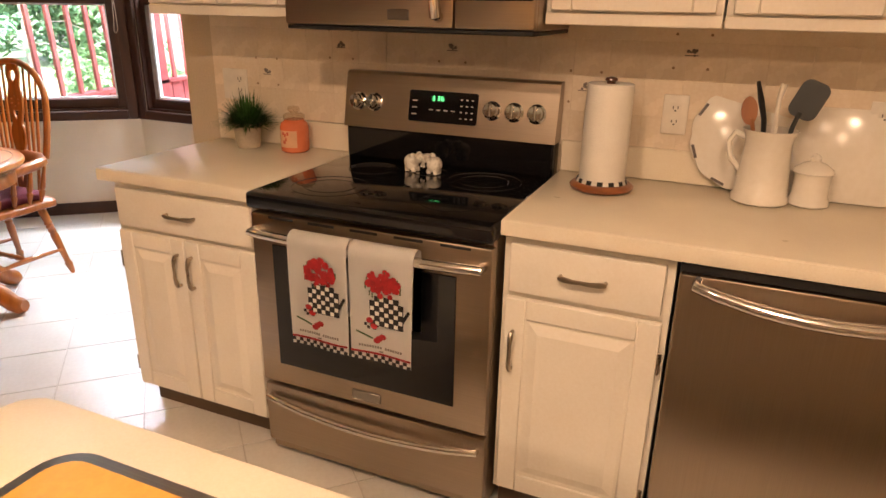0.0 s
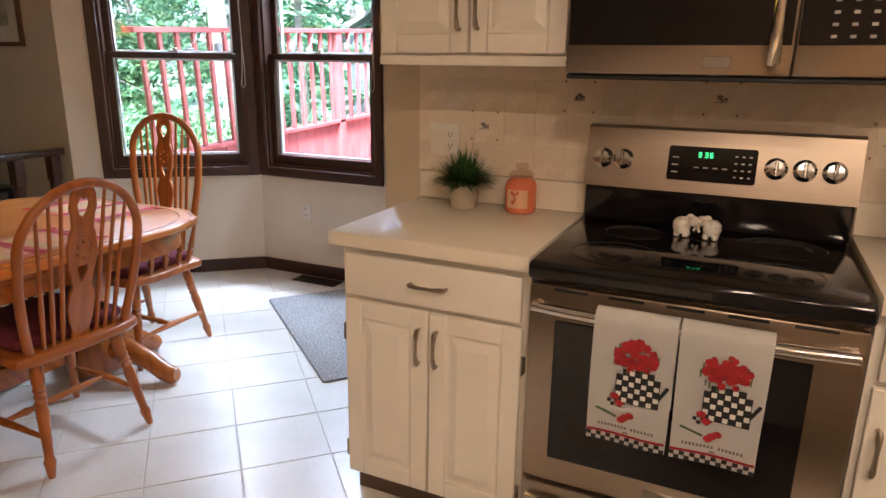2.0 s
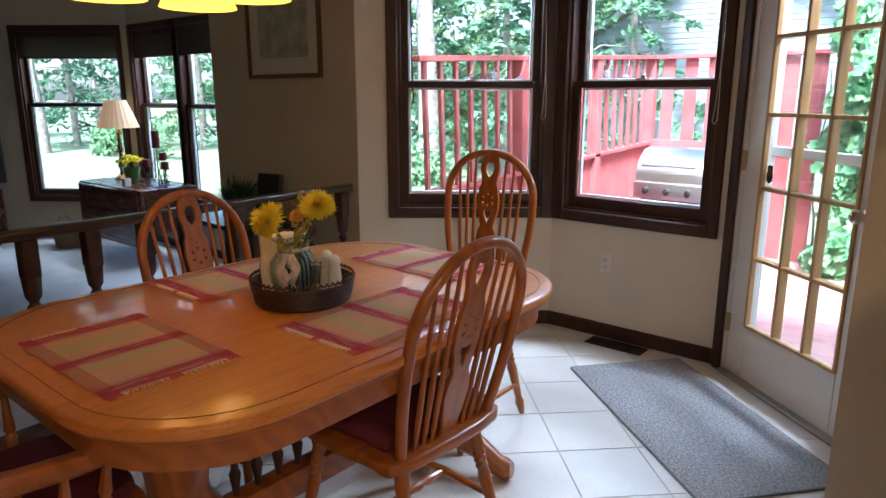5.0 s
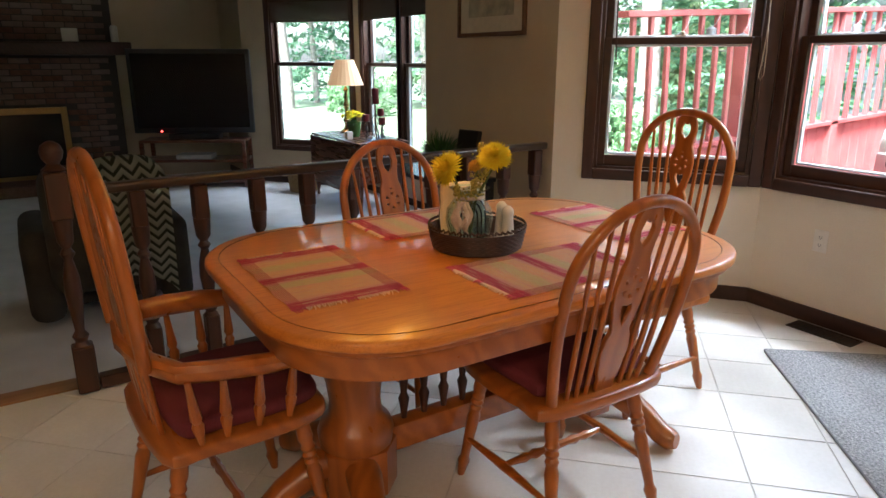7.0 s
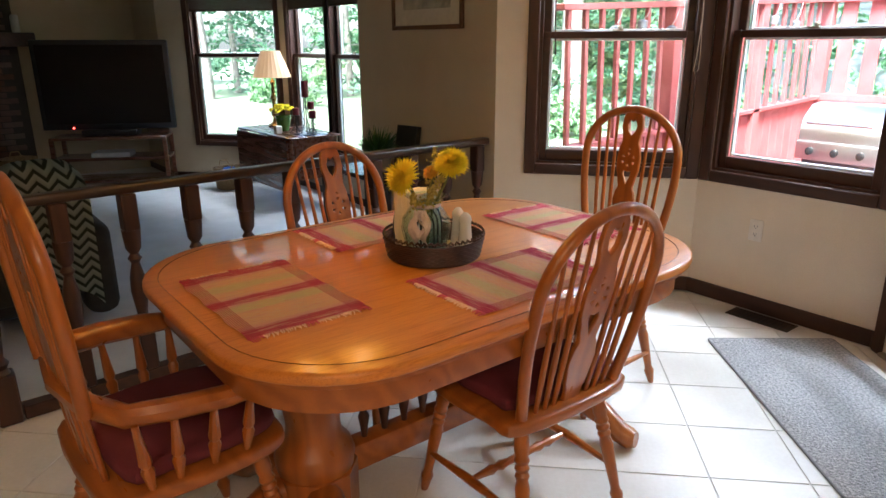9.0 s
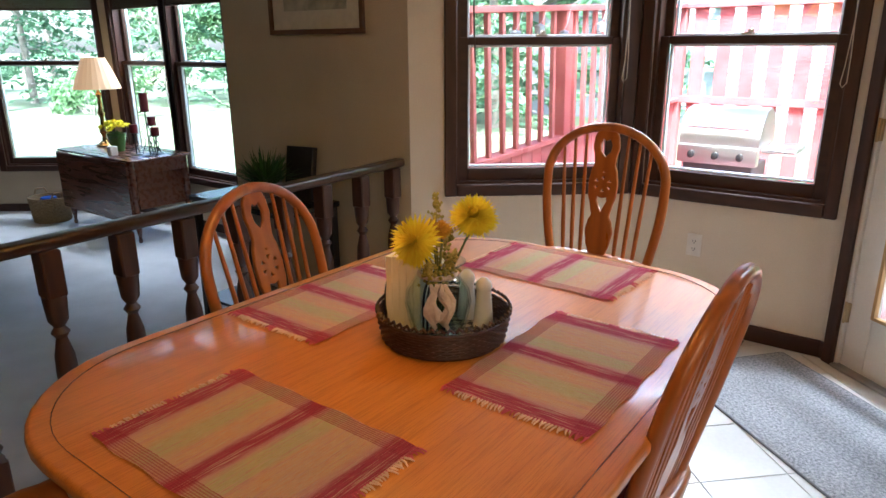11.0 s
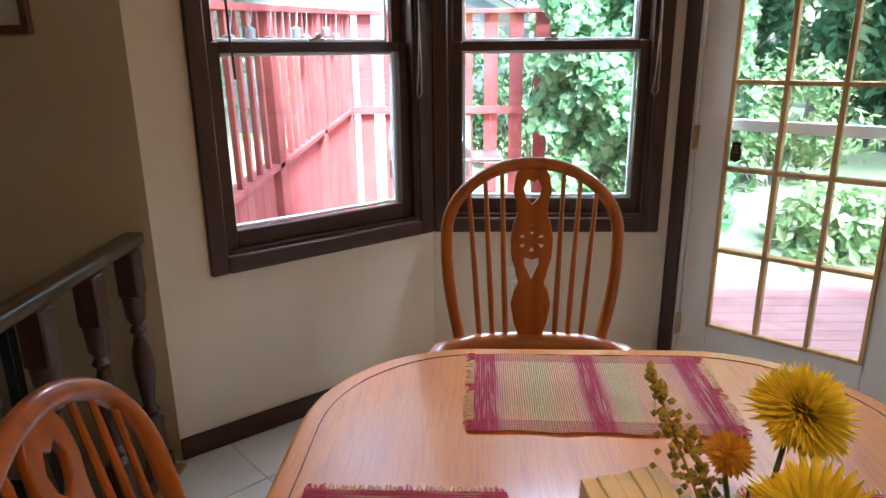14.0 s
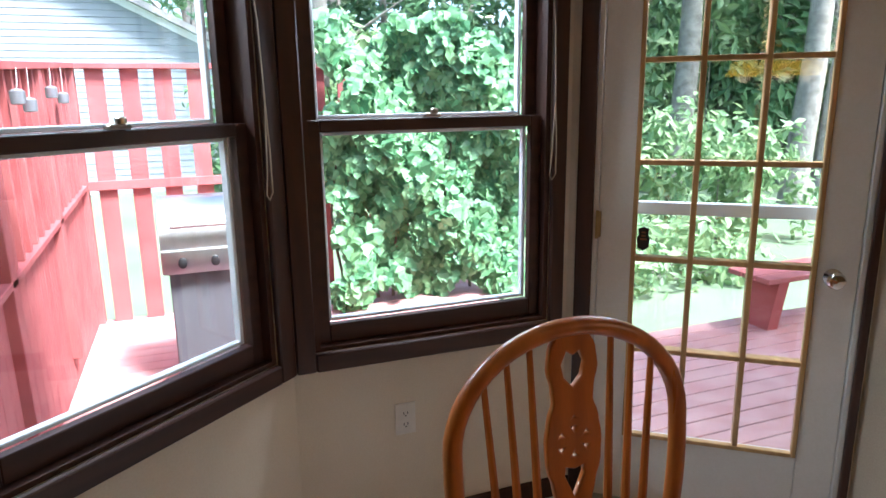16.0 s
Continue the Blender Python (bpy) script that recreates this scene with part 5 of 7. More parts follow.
# placemats
def stripe_mat(name):
    """Woven cotton with stripes across and bands at both ends."""
    k = Nodes(name)
    v = k.coords()
    sx = k.n("SeparateXYZ")
    k.l(v, sx.inputs[0])
    wob = k.math("MULTIPLY", k.math("SUBTRACT", k.noise(k.coords((50, 5, 1)), 2.0, 3), 0.5), 0.012)
    ya = k.math("ADD", k.math("DIVIDE", k.math("ADD", sx.outputs[0], wob), 0.474), 0.5)
    cr, org, grn, pnk = (0.62, 0.1, 0.16), (0.95, 0.62, 0.37), (0.82, 0.7, 0.38), (0.88, 0.48, 0.42)
    st = [(0.0, cr), (0.09, cr), (0.11, pnk), (0.15, org), (0.2, org), (0.25, grn), (0.31, grn), (0.35, org), (0.42, org), (0.445, pnk), (0.465, cr), (0.53, cr), (0.55, pnk), (0.58, grn), (0.65, grn), (0.68, org), (0.84, org), (0.88, pnk), (0.905, cr), (1.0, cr)]
    base = k.ramp(ya, st)
    # single rag threads of another dye run along the stripes
    thread = k.noise(k.coords((260, 7, 1)), 1.0, 2, 0.6)
    base = k.mix(k.ramp(thread, [(0.56, (0, 0, 0)), (0.62, (0.7, 0.7, 0.7))]), base, pnk)
    thread2 = k.noise(k.coords((230, 6, 3), (0, 0, 0.02)), 1.3, 2, 0.6)
    base = k.mix(k.ramp(thread2, [(0.58, (0, 0, 0)), (0.64, (0.6, 0.6, 0.6))]), base, (0.95, 0.72, 0.5))
    xa = k.math("ABSOLUTE", k.math("ADD", sx.outputs[1], k.math("MULTIPLY", wob, 0.4)))
    band = k.math("GREATER_THAN", xa, 0.118)
    warp = k.n("TexWave", Scale=62.0, Distortion=0.6, Detail=1.0)
    warp.bands_direction = "Y"
    k.l(v, warp.inputs["Vector"])
    c = k.mix(k.math("MULTIPLY", band, k.math("ADD", k.math("MULTIPLY", warp.outputs["Fac"], 0.5), 0.22)), base, (0.55, 0.06, 0.11))
    weave = k.n("TexWave", Scale=70.0, Distortion=2.0, Detail=2.0)
    weave.bands_direction = "X"
    k.l(v, weave.inputs["Vector"])
    fine = k.noise(k.coords((300, 22, 1)), 2.0, 3)
    c = k.mix(0.5, c, k.ramp(fine, [(0.3, (0.3, 0.27, 0.27)), (0.7, (0.85, 0.82, 0.8))]), "OVERLAY")
    k.bump(k.math("ADD", weave.outputs["Fac"], fine), 0.7, 0.0022)
    return k.done(c, 0.95, 0, 0.2)


MATM = stripe_mat("striped_rag_weave")
FRINGE = plain("cream_fringe", (0.78, 0.52, 0.36), 0.95)
REDFR = plain("crimson_fringe", (0.55, 0.09, 0.12), 0.95)


def placemat(x, y, rz, seed):
    t = thing("placemat", pose(x, y, TH, 0, 0, rz), "striped crimson and orange woven cotton placemat with fringe", "placemat", "placemats on the table")
    rnd = random.Random(seed)
    bm = B()
    nx, ny = 24, 16
    a, b = 0.237, 0.155
    g = [[bm.verts.new((-a + 2 * a * i / nx + (0.003 * math.sin(j * 1.7 + seed) if i in (0, nx) else 0), -b + 2 * b * j / ny + (0.003 * math.sin(i * 0.9 + seed) if j in (0, ny) else 0), 0.0045 + 0.0012 * noise.noise((i * 0.5, j * 0.5, seed)))) for j in range(ny + 1)] for i in range(nx + 1)]
    for i in range(nx):
        for j in range(ny):
            bm.faces.new((g[i][j], g[i + 1][j], g[i + 1][j + 1], g[i][j + 1]))
    bmesh.ops.solidify(bm, geom=list(bm.faces), thickness=0.003)
    part("cloth", bm, MATM, t, smooth=60)
    for s in (-1, 1):
        for red in (True, False):
            bm = B()
            for i in range(46):
                yy = -b + 2 * b * (i + 0.5) / 46
                isred = abs(abs(yy) - b * 0.92) < 0.02 or abs(yy) < 0.016
                if isred != red:
                    continue
                n, dy = rnd.uniform(0.007, 0.017), rnd.uniform(-0.006, 0.006)
                tube(bm, [(s * (a - 0.003), yy, 0.004), (s * (a + n * 0.5), yy + dy * 0.4, 0.005), (s * (a + n), yy + dy, 0.002)], [0.0022, 0.002, 0.0012], 5)
            tagged(part("fringe", bm, REDFR if red else FRINGE, t, "crimson fringe" if red else "cream fringe"), kind="stuff")


placemat(-2.083, -1.387, 0, 1)
placemat(-1.787, -0.805, 90.5, 2)
placemat(-2.443, -0.815, 90, 3)
placemat(-2.102, -0.257, -1, 4)

# tray with vase, napkins and shakers
WICKER = surf("dark_wicker", (0.028, 0.012, 0.008), (0.07, 0.03, 0.018), 40.0, 120.0, 0.45, 0.3)
CX, CY = -2.088, -0.842
tray = thing("wicker_tray", pose(CX, CY, TH) @ Matrix.Diagonal((0.83, 0.83, 1, 1)), "round dark woven wicker tray on the table", "tray")
part("tray_base", lathe(B(), [(0.165, 0.001), (0.17, 0.008), (0.001, 0.0085)], 40), WICKER, tray)
for i in range(9):
    z, r = 0.009 + i * 0.0068, 0.168 + i * 0.0018
    bm = B()
    tube(bm, [((r + 0.0022 * (1 if (q + i) % 2 else -1)) * math.cos(2 * math.pi * q / 64), (r + 0.0022 * (1 if (q + i) % 2 else -1)) * math.sin(2 * math.pi * q / 64), z) for q in range(64)], 0.0045, 6, True)
    part("coil", bm, WICKER, tray)
bm = B()
for i in range(50):
    a = 2 * math.pi * i / 50
    tube(bm, [(0.186 * math.cos(a), 0.186 * math.sin(a), 0.074), (0.181 * math.cos(a + 0.04), 0.181 * math.sin(a + 0.04), 0.08), (0.186 * math.cos(a + 0.1), 0.186 * math.sin(a + 0.1), 0.073)], 0.004, 5)
part("plaited_rim", bm, WICKER, tray)
lin = thing("check_liner", pose(CX, CY, TH + 0.0095) @ Matrix.Diagonal((0.83, 0.83, 1, 1)), "black and cream checked tray liner", "liner")
kb, kw = B(), B()
for i in range(-8, 8):
    for j in range(-8, 8):
        if math.hypot((i + 0.5) * 0.02, (j + 0.5) * 0.02) < 0.148:
            bx(kb if (i + j) % 2 else kw, (i * 0.02, j * 0.02, 0), (i * 0.02 + 0.0198, j * 0.02 + 0.0198, 0.0015), 0)
part("dark_check_print", kb, plain("black_check", (0.02, 0.018, 0.016), 0.3), lin, smooth=0)
part("pale_check_print", kw, plain("cream_check", (0.62, 0.52, 0.33), 0.3), lin, smooth=0)
ZL = TH + 0.0112
vase = thing("glass_vase", pose(CX + 0.014, CY - 0.04, ZL) @ Matrix.Scale(1.2, 4), "pale blue-green glass vase tied with a lace ribbon", "vase")
VG = glass("aqua_glass", (0.88, 0.96, 0.97), 0.02)
part("vase_glass", lathe(B(), [(0.042, 0.001), (0.046, 0.006), (0.055, 0.04), (0.062, 0.075), (0.058, 0.1), (0.042, 0.122), (0.034, 0.132), (0.037, 0.142), (0.052, 0.154), (0.049, 0.154), (0.034, 0.142), (0.031, 0.132), (0.054, 0.098), (0.058, 0.075), (0.043, 0.012), (0.001, 0.01)], 28, cap=False), VG, vase, "clear aqua glass")
part("water", lathe(B(), [(0.04, 0.012), (0.05, 0.04), (0.053, 0.055), (0.001, 0.0555)], 24), glass("vase_water", (0.93, 0.98, 0.98), 0.0), vase)
bm = lathe(B(), [(0.036, 0.126), (0.0385, 0.13), (0.036, 0.136)], 24, cap=False)
rr = random.Random(5)
for i in range(6):
    a = radians(-50 + (i - 2.5) * 6.0)
    lo, sway = rr.uniform(0.02, 0.05), rr.uniform(-0.12, 0.12)
    q = []
    for j in range(8):
        f = j / 7
        g = a * 1.0 + sway * f + 0.1 * math.sin(j * 1.3 + i)
        rad = 0.041 + 0.034 * math.sin(math.pi * min(1, f * 0.75 + 0.12)) + rr.uniform(-0.002, 0.003)
        q.append((rad * math.cos(g), rad * math.sin(g), 0.128 - (0.128 - lo) * f))
    tube(bm, q, [0.003, 0.005, 0.006, 0.0055, 0.007, 0.006, 0.004, 0.0015], 6, flat=0.3)
part("lace_ribbon", bm, surf("ivory_lace", (0.5, 0.4, 0.33), (0.68, 0.58, 0.5), 60.0, 300.0, 0.9, 0.8, dist=0.003), vase, "ivory lace ribbon")

YEL = leafmat("yellow_petal", (0.8, 0.66, 0.01), (0.88, 0.8, 0.03), 0.6, 0.3)
GOLD = leafmat("golden_petal", (0.5, 0.26, 0.02), (0.68, 0.4, 0.04), 0.6, 0.3)
STEM = leafmat("stem_green", (0.08, 0.12, 0.03), (0.16, 0.18, 0.05), 0.6, 0.1)


def mum(bm, c, nrm, r, n, rnd, cup, wid=0.0045):
    """A spidery chrysanthemum head of many petals."""
    nrm = Vector(nrm).normalized()
    a = nrm.orthogonal().normalized()
    b = nrm.cross(a)
    for i in range(n):
        f = (i + 0.5) / n
        th, el = i * 2.39996, math.acos(1 - f * cup)
        d = (a * math.cos(th) + b * math.sin(th)) * math.sin(el) + nrm * math.cos(el)
        s = d.cross(nrm)
        s = s.normalized() if s.length > 1e-4 else a
        L = r * rnd.uniform(0.82, 1.05)
        w = wid * rnd.uniform(0.8, 1.2)
        u = d.cross(s).normalized()
        ring = [c + d * 0.004, c + d * L * 0.6 + s * w - u * 0.001, c + d * L + u * 0.003, c + d * L * 0.6 - s * w - u * 0.001, c + d * L * 0.55 - u * 0.003]
        v = [bm.verts.new(p) for p in ring]
        bm.faces.new((v[0], v[1], v[4]))
        bm.faces.new((v[0], v[4], v[3]))
        bm.faces.new((v[1], v[2], v[4]))
        bm.faces.new((v[4], v[2], v[3]))


bq = thing("flower_bunch", pose(CX + 0.014, CY - 0.04, ZL), "bunch of yellow chrysanthemums with goldenrod sprigs", "flowers")
rnd = random.Random(11)
heads = [(Vector((0.015, -0.085, 0.25)), (-0.15, -0.8, 0.45), 0.06, 260, 1.25, YEL), (Vector((0.06, 0.05, 0.275)), (0.25, -0.35, 0.85), 0.057, 420, 1.15, YEL), (Vector((-0.012, 0.03, 0.242)), (0.1, -0.5, 0.8), 0.027, 130, 1.0, GOLD)]
for c, nn, r, n, cup, mt in heads:
    bm = B()
    mum(bm, c, nn, r, n, rnd, cup)
    part("flower_head", bm, mt, bq, "yellow chrysanthemum head" if mt is YEL else "small golden flower head", 0)
bm = B()
for c, nn, *_ in heads:
    tube(bm, [(0.004, 0.0, 0.02), tuple(Vector((0, 0, 0.14)) + Vector((c.x, c.y, 0)) * 0.25), tuple(c - Vector(nn).normalized() * 0.012)], 0.0028, 6)
for i in range(7):
    a = rnd.uniform(0, 6.28)
    tube(bm, [(0, 0, 0.02), (0.012 * math.cos(a), 0.012 * math.sin(a), 0.13), (0.045 * math.cos(a), 0.045 * math.sin(a), 0.2)], 0.0018, 5)
part("stems", bm, STEM, bq)
bm = B()
for c0, d in ((Vector((-0.02, 0.02, 0.15)), Vector((-0.055, 0.075, 0.15))), (Vector((-0.01, 0.0, 0.13)), Vector((-0.02, 0.09, 0.1))), (Vector((0.0, -0.02, 0.13)), Vector((0.03, -0.05, 0.07))), (Vector((0.01, 0.0, 0.13)), Vector((0.05, -0.02, 0.09)))):
    tube(bm, [tuple(c0), tuple(c0 + d)], 0.0014, 5)
    for i in range(100):
        f = rnd.uniform(0.3, 1.03)
        p = c0 + d * f + Vector((rnd.gauss(0, 1), rnd.gauss(0, 1), rnd.gauss(0, 1))) * 0.013 * (1.25 - f)
        lathe(bm, [(0.0004, -0.004), (0.0042, 0.0), (0.0004, 0.0045)], 5, Matrix.Translation(p))
part("goldenrod", bm, leafmat("goldenrod_buds", (0.3, 0.26, 0.05), (0.5, 0.42, 0.1), 0.8, 0.1), bq, "goldenrod sprigs", 0)

nap = thing("napkin_holder", pose(CX - 0.078, CY - 0.004, ZL, 0, 0, 8) @ Matrix.Scale(1.1, 4), "stack of cream paper napkins in a wire holder", "napkin holder")
rnd = random.Random(3)
TISSUE = surf("cream_tissue", (0.78, 0.7, 0.55), (0.86, 0.8, 0.67), 9.0, 120.0, 0.9, 0.4, dist=0.002)
for i in range(5):
    x = -0.042 + i * 0.0168
    bm = bx(B(), (x, -0.052, 0.006), (x + 0.0166, 0.052, 0.163 + rnd.uniform(-0.004, 0.004)), 0.0012)
    bmesh.ops.subdivide_edges(bm, edges=[e for e in bm.edges if e.calc_length() > 0.05], cuts=5, use_grid_fill=True)
    for v in bm.verts:
        v.co += Vector((0.0012, 0.003, 0.003)) * noise.noise(v.co * 22)
    part("napkin", bm, TISSUE, nap, smooth=40)
bm = B()
for s in (-0.046, 0.047):
    for q in (0.05, 0.034, 0.018):
        pts = [(s, -q, 0.004)] + [(s, -q * math.cos(a), 0.06 + (q + 0.018) * math.sin(a)) for a in [math.pi * i / 12 for i in range(13)]] + [(s, q, 0.004)]
        tube(bm, pts, 0.0026, 6)
tube(bm, [(-0.046, -0.05, 0.004), (0.047, -0.05, 0.004), (0.047, 0.05, 0.004), (-0.046, 0.05, 0.004)], 0.003, 6, True)
part("wire_frame", bm, BLACK, nap, "black wire loops")


def shaker(x, y, label):
    bm = lathe(B(), [(0.024, 0.001), (0.026, 0.006), (0.025, 0.012), (0.023, 0.02), (0.017, 0.09), (0.018, 0.095), (0.02, 0.1), (0.017, 0.112), (0.008, 0.122), (0.001, 0.124)], 20)
    return single("shaker", bm, WHITEC, label, "shaker", pose(x, y, ZL), "table shakers")


shaker(CX + 0.06, CY + 0.075, "white ceramic salt shaker in the tray")
shaker(CX - 0.005, CY + 0.1, "white ceramic pepper shaker in the tray")

# chandelier over the table
ch = thing("chandelier", pose(-2.245, -1.085, H0), "brass chandelier with four amber glass shades", "chandelier")
BRASS = plain("aged_brass", (0.42, 0.28, 0.1), 0.25, 1.0)
part("canopy", lathe(B(), [(0.065, -0.001), (0.06, -0.02), (0.02, -0.03), (0.001, -0.03)], 24), BRASS, ch)
part("stem", lathe(B(), [(0.008, -0.03), (0.008, -0.5), (0.03, -0.53), (0.035, -0.6), (0.02, -0.64), (0.01, -0.66), (0.001, -0.67)], 16), BRASS, ch)
AMBER = glow("amber_glass_lit", (1.0, 0.55, 0.03), 0.5, (0.8, 0.5, 0.1))
for i in range(4):
    a = radians(190 - 57 + 90 * i)
    x, y = 0.188 * math.cos(a), 0.188 * math.sin(a)
    bm = B()
    tube(bm, [(0.02 * math.cos(a), 0.02 * math.sin(a), -0.6), (0.1 * math.cos(a), 0.1 * math.sin(a), -0.64), (x, y, -0.62), (x, y, -0.7)], 0.006, 8)
    arm = part("arm", bm, BRASS, ch)
    part("shade", lathe(B(), [(0.025, -0.7), (0.05, -0.72), (0.088, -0.79), (0.108, -0.835), (0.104, -0.835), (0.084, -0.787), (0.046, -0.716)], 24, pose(x, y, 0), cap=False), AMBER, arm, "lit amber glass shade")
    part("bulb", lathe(B(), [(0.012, -0.71), (0.03, -0.75), (0.03, -0.78), (0.002, -0.81)], 16, pose(x, y, 0)), glow("lit_bulb", (1.0, 0.75, 0.4), 0.8), arm, "lit bulb")
    lamp("chandelier_light", "POINT", Matrix.Translation((-2.245 + x, -1.085 + y, H0 - 0.84)), CHAND, WARM, 0.04)

# rug and floor vent
RUGM = Nodes("grey_loop_rug")
_v = RUGM.coords()
_a = RUGM.noise(_v, 95.0, 3, 0.6)
_b = RUGM.noise(RUGM.coords((1, 0.6, 1)), 160.0, 2)
_c = RUGM.ramp(_a, [(0.32, (0.16, 0.16, 0.165)), (0.5, (0.34, 0.34, 0.345)), (0.7, (0.55, 0.54, 0.52))])
RUGM.bump(RUGM.math("ADD", _a, _b), 1.0, 0.008)
RUG = RUGM.done(RUGM.mix(0.15, _c, RUGM.ramp(RUGM.noise(_v, 3.0, 3), [(0.3, (0.3, 0.3, 0.3)), (0.7, (0.6, 0.6, 0.6))])), 0.98, 0, 0.1)
ra = math.degrees(math.atan2(0.055 - 0.808, -1.14 + 2.058))
rug = thing("door_rug", pose(-2.058, 0.808, 0.0, 0, 0, ra), "grey flecked loop-pile rug in front of the door", "rug")
part("rug_body", prism(B(), rrect(0.0, 1.187, 0.0, 0.60, 0.012, 3), 0.0006, 0.0095, None, 0.003), RUG, rug)
bm = B()
tube(bm, [(x, y, 0.005) for x, y in rrect(0.0, 1.187, 0.0, 0.60, 0.012, 3)], 0.005, 6, True)
part("binding", bm, plain("grey_binding", (0.2, 0.2, 0.2), 0.9), rug, "grey stitched binding")
vent = thing("floor_vent", pose(-2.185, 1.195, 0.001), "dark brown metal floor vent by the baseboard", "vent")
part("vent_frame", frame_bars(0, 0.33, -0.01, 0.115, -0.004, 0.0, (0.016, 0.016, 0.016)), plain("brown_metal", (0.04, 0.025, 0.018), 0.4, 0.3), vent).rotation_euler = (-math.pi / 2, 0, 0)
part("vent_well", bx(B(), (0.014, 0.004, -0.0005), (0.316, 0.1, 0.001)), BLACK, vent, smooth=0)
for i in range(12):
    part("louvre", bx(B(), (0.018 + i * 0.025, 0.006, 0.0005), (0.026 + i * 0.025, 0.099, 0.0045)), plain("brown_louvre", (0.05, 0.03, 0.02), 0.4, 0.3) if i == 0 else bpy.data.materials["brown_louvre"], vent, smooth=0)

# railing to the living room
rail = thing("railing", pose(-3.42, 0.572, 0, 0, 0, 2.4), "dark stained wooden railing with turned balusters", "railing")
RY0, RY1 = -2.47, 0.0
part("handrail", bx(B(), (-0.032, RY0, 0.82), (0.032, RY1, 0.86), 0.012, seg=3), wood("dark_rail_long", (0.028, 0.013, 0.007), (0.06, 0.028, 0.015), "y", rough=0.3, coat=0.3), rail)
part("foot_rail", bx(B(), (-0.03, RY0, 0.007), (0.03, RY1, 0.06), 0.005), DARKX, rail)


def baluster(bm, x, y, z0, z1, sq=0.034):
    h = z1 - z0
    bx(bm, (x - sq, y - sq * 0.9, z1 - 0.2 * h), (x + sq, y + sq * 0.9, z1), 0.006)
    bx(bm, (x - sq * 0.9, y - sq * 0.9, z0), (x + sq * 0.9, y + sq * 0.9, z0 + 0.22 * h), 0.006)
    lathe(bm, [(0.032, z0 + 0.22 * h), (0.022, z0 + 0.24 * h), (0.032, z0 + 0.265 * h), (0.018, z0 + 0.29 * h), (0.024, z0 + 0.36 * h), (0.033, z0 + 0.46 * h), (0.03, z0 + 0.54 * h), (0.016, z0 + 0.62 * h), (0.028, z0 + 0.645 * h), (0.016, z0 + 0.67 * h), (0.03, z0 + 0.7 * h), (0.034, z0 + 0.76 * h), (0.036, z0 + 0.805 * h)], 14, Matrix.Translation((x, y, 0)))
    return bm


for y in (-1.667, -1.42, -1.168, -0.928, -0.694, -0.46, -0.225, 0.01, 0.262, 0.5):
    part("baluster", baluster(B(), 0, y - 0.572, 0.06, 0.82), DARKWOOD, rail)
nw = thing("newel_post", pose(-3.315, -1.94, 0), "dark turned newel post at the end of the railing", "newel post")
bm = baluster(B(), 0, 0, 0.007, 0.92, 0.045)
part("post", bm, DARKWOOD, nw)
part("finial", lathe(B(), [(0.03, 0.92), (0.044, 0.928), (0.03, 0.94), (0.022, 0.95), (0.036, 0.97), (0.042, 0.995), (0.034, 1.02), (0.012, 1.035), (0.001, 1.037)], 18), DARKWOOD, nw)

# framed picture
pic = thing("framed_picture", pose(-4.0, 0.5905, 1.463, 0, 0, 0.8), "framed landscape print with a cream mat", "picture")
part("picture_frame", frame_bars(-0.352, 0.352, 0.0, 0.56, -0.024, -0.001, (0.026, 0.026, 0.026)), wood("walnut_frame", (0.09, 0.04, 0.018), (0.16, 0.075, 0.035), "x"), pic, "brown wooden frame")
part("mat_board", bx(B(), (-0.326, -0.01, 0.026), (0.326, -0.003, 0.534)), plain("cream_mat", (0.6, 0.55, 0.44), 0.9), pic, smooth=0)
part("print", bx(B(), (-0.235, -0.012, 0.12), (0.235, -0.0102, 0.44)), surf("muted_landscape_print", (0.2, 0.22, 0.17), (0.5, 0.45, 0.34), 9.0, 40.0, 0.8, 0.0), pic, "muted green and grey landscape", 0)

# kitchen ceiling lights, unseen; the pair at y -4.0 added to brighten the backsplash
for x, y in ((0.7, -2.35), (1.6, -2.35), (0.7, -4.0), (1.6, -4.0)):
    cl = thing("ceiling_light", pose(x, y, H0), "assumed round white flush ceiling light out of view, with a warm lit lens", "ceiling light", "kitchen ceiling lights")
    part("trim_ring", lathe(B(), [(0.1, -0.001), (0.098, -0.012), (0.078, -0.014), (0.076, -0.002)], 28, cap=False), WHITEP, cl)
    part("lens", lathe(B(), [(0.076, -0.003), (0.06, -0.008), (0.001, -0.01)], 24), glow("warm_lens", (1.0, 0.7, 0.42), 1.0), cl, "warm lit lens")
    lamp("kitchen_light", "AREA", pose(x, y, H0 - 0.02), KITCHEN, WARM, 0.17)

# ---- living room ----
drop = thing("drop_leaf_table", pose(-6.85, 1.58, LOW, 0, 0, 0), "mahogany drop-leaf table in the window bay", "table")
part("tabletop", prism(B(), rrect(-1.36, 0.0, -0.62, 0.0, 0.03, 4), 0.735, 0.757, None, 0.006), MAHOG, drop)
part("front_leaf", bx(B(), (-1.34, -0.638, 0.18), (-0.03, -0.62, 0.735), 0.004), MAHOG, drop, "hanging mahogany leaf")
part("end_rail", bx(B(), (-0.05, -0.56, 0.62), (-0.03, -0.06, 0.735), 0.003), MAHOG, drop)
part("end_panel", bx(B(), (-0.075, -0.54, 0.3), (-0.055, -0.08, 0.62), 0.003), MAHOG, drop)
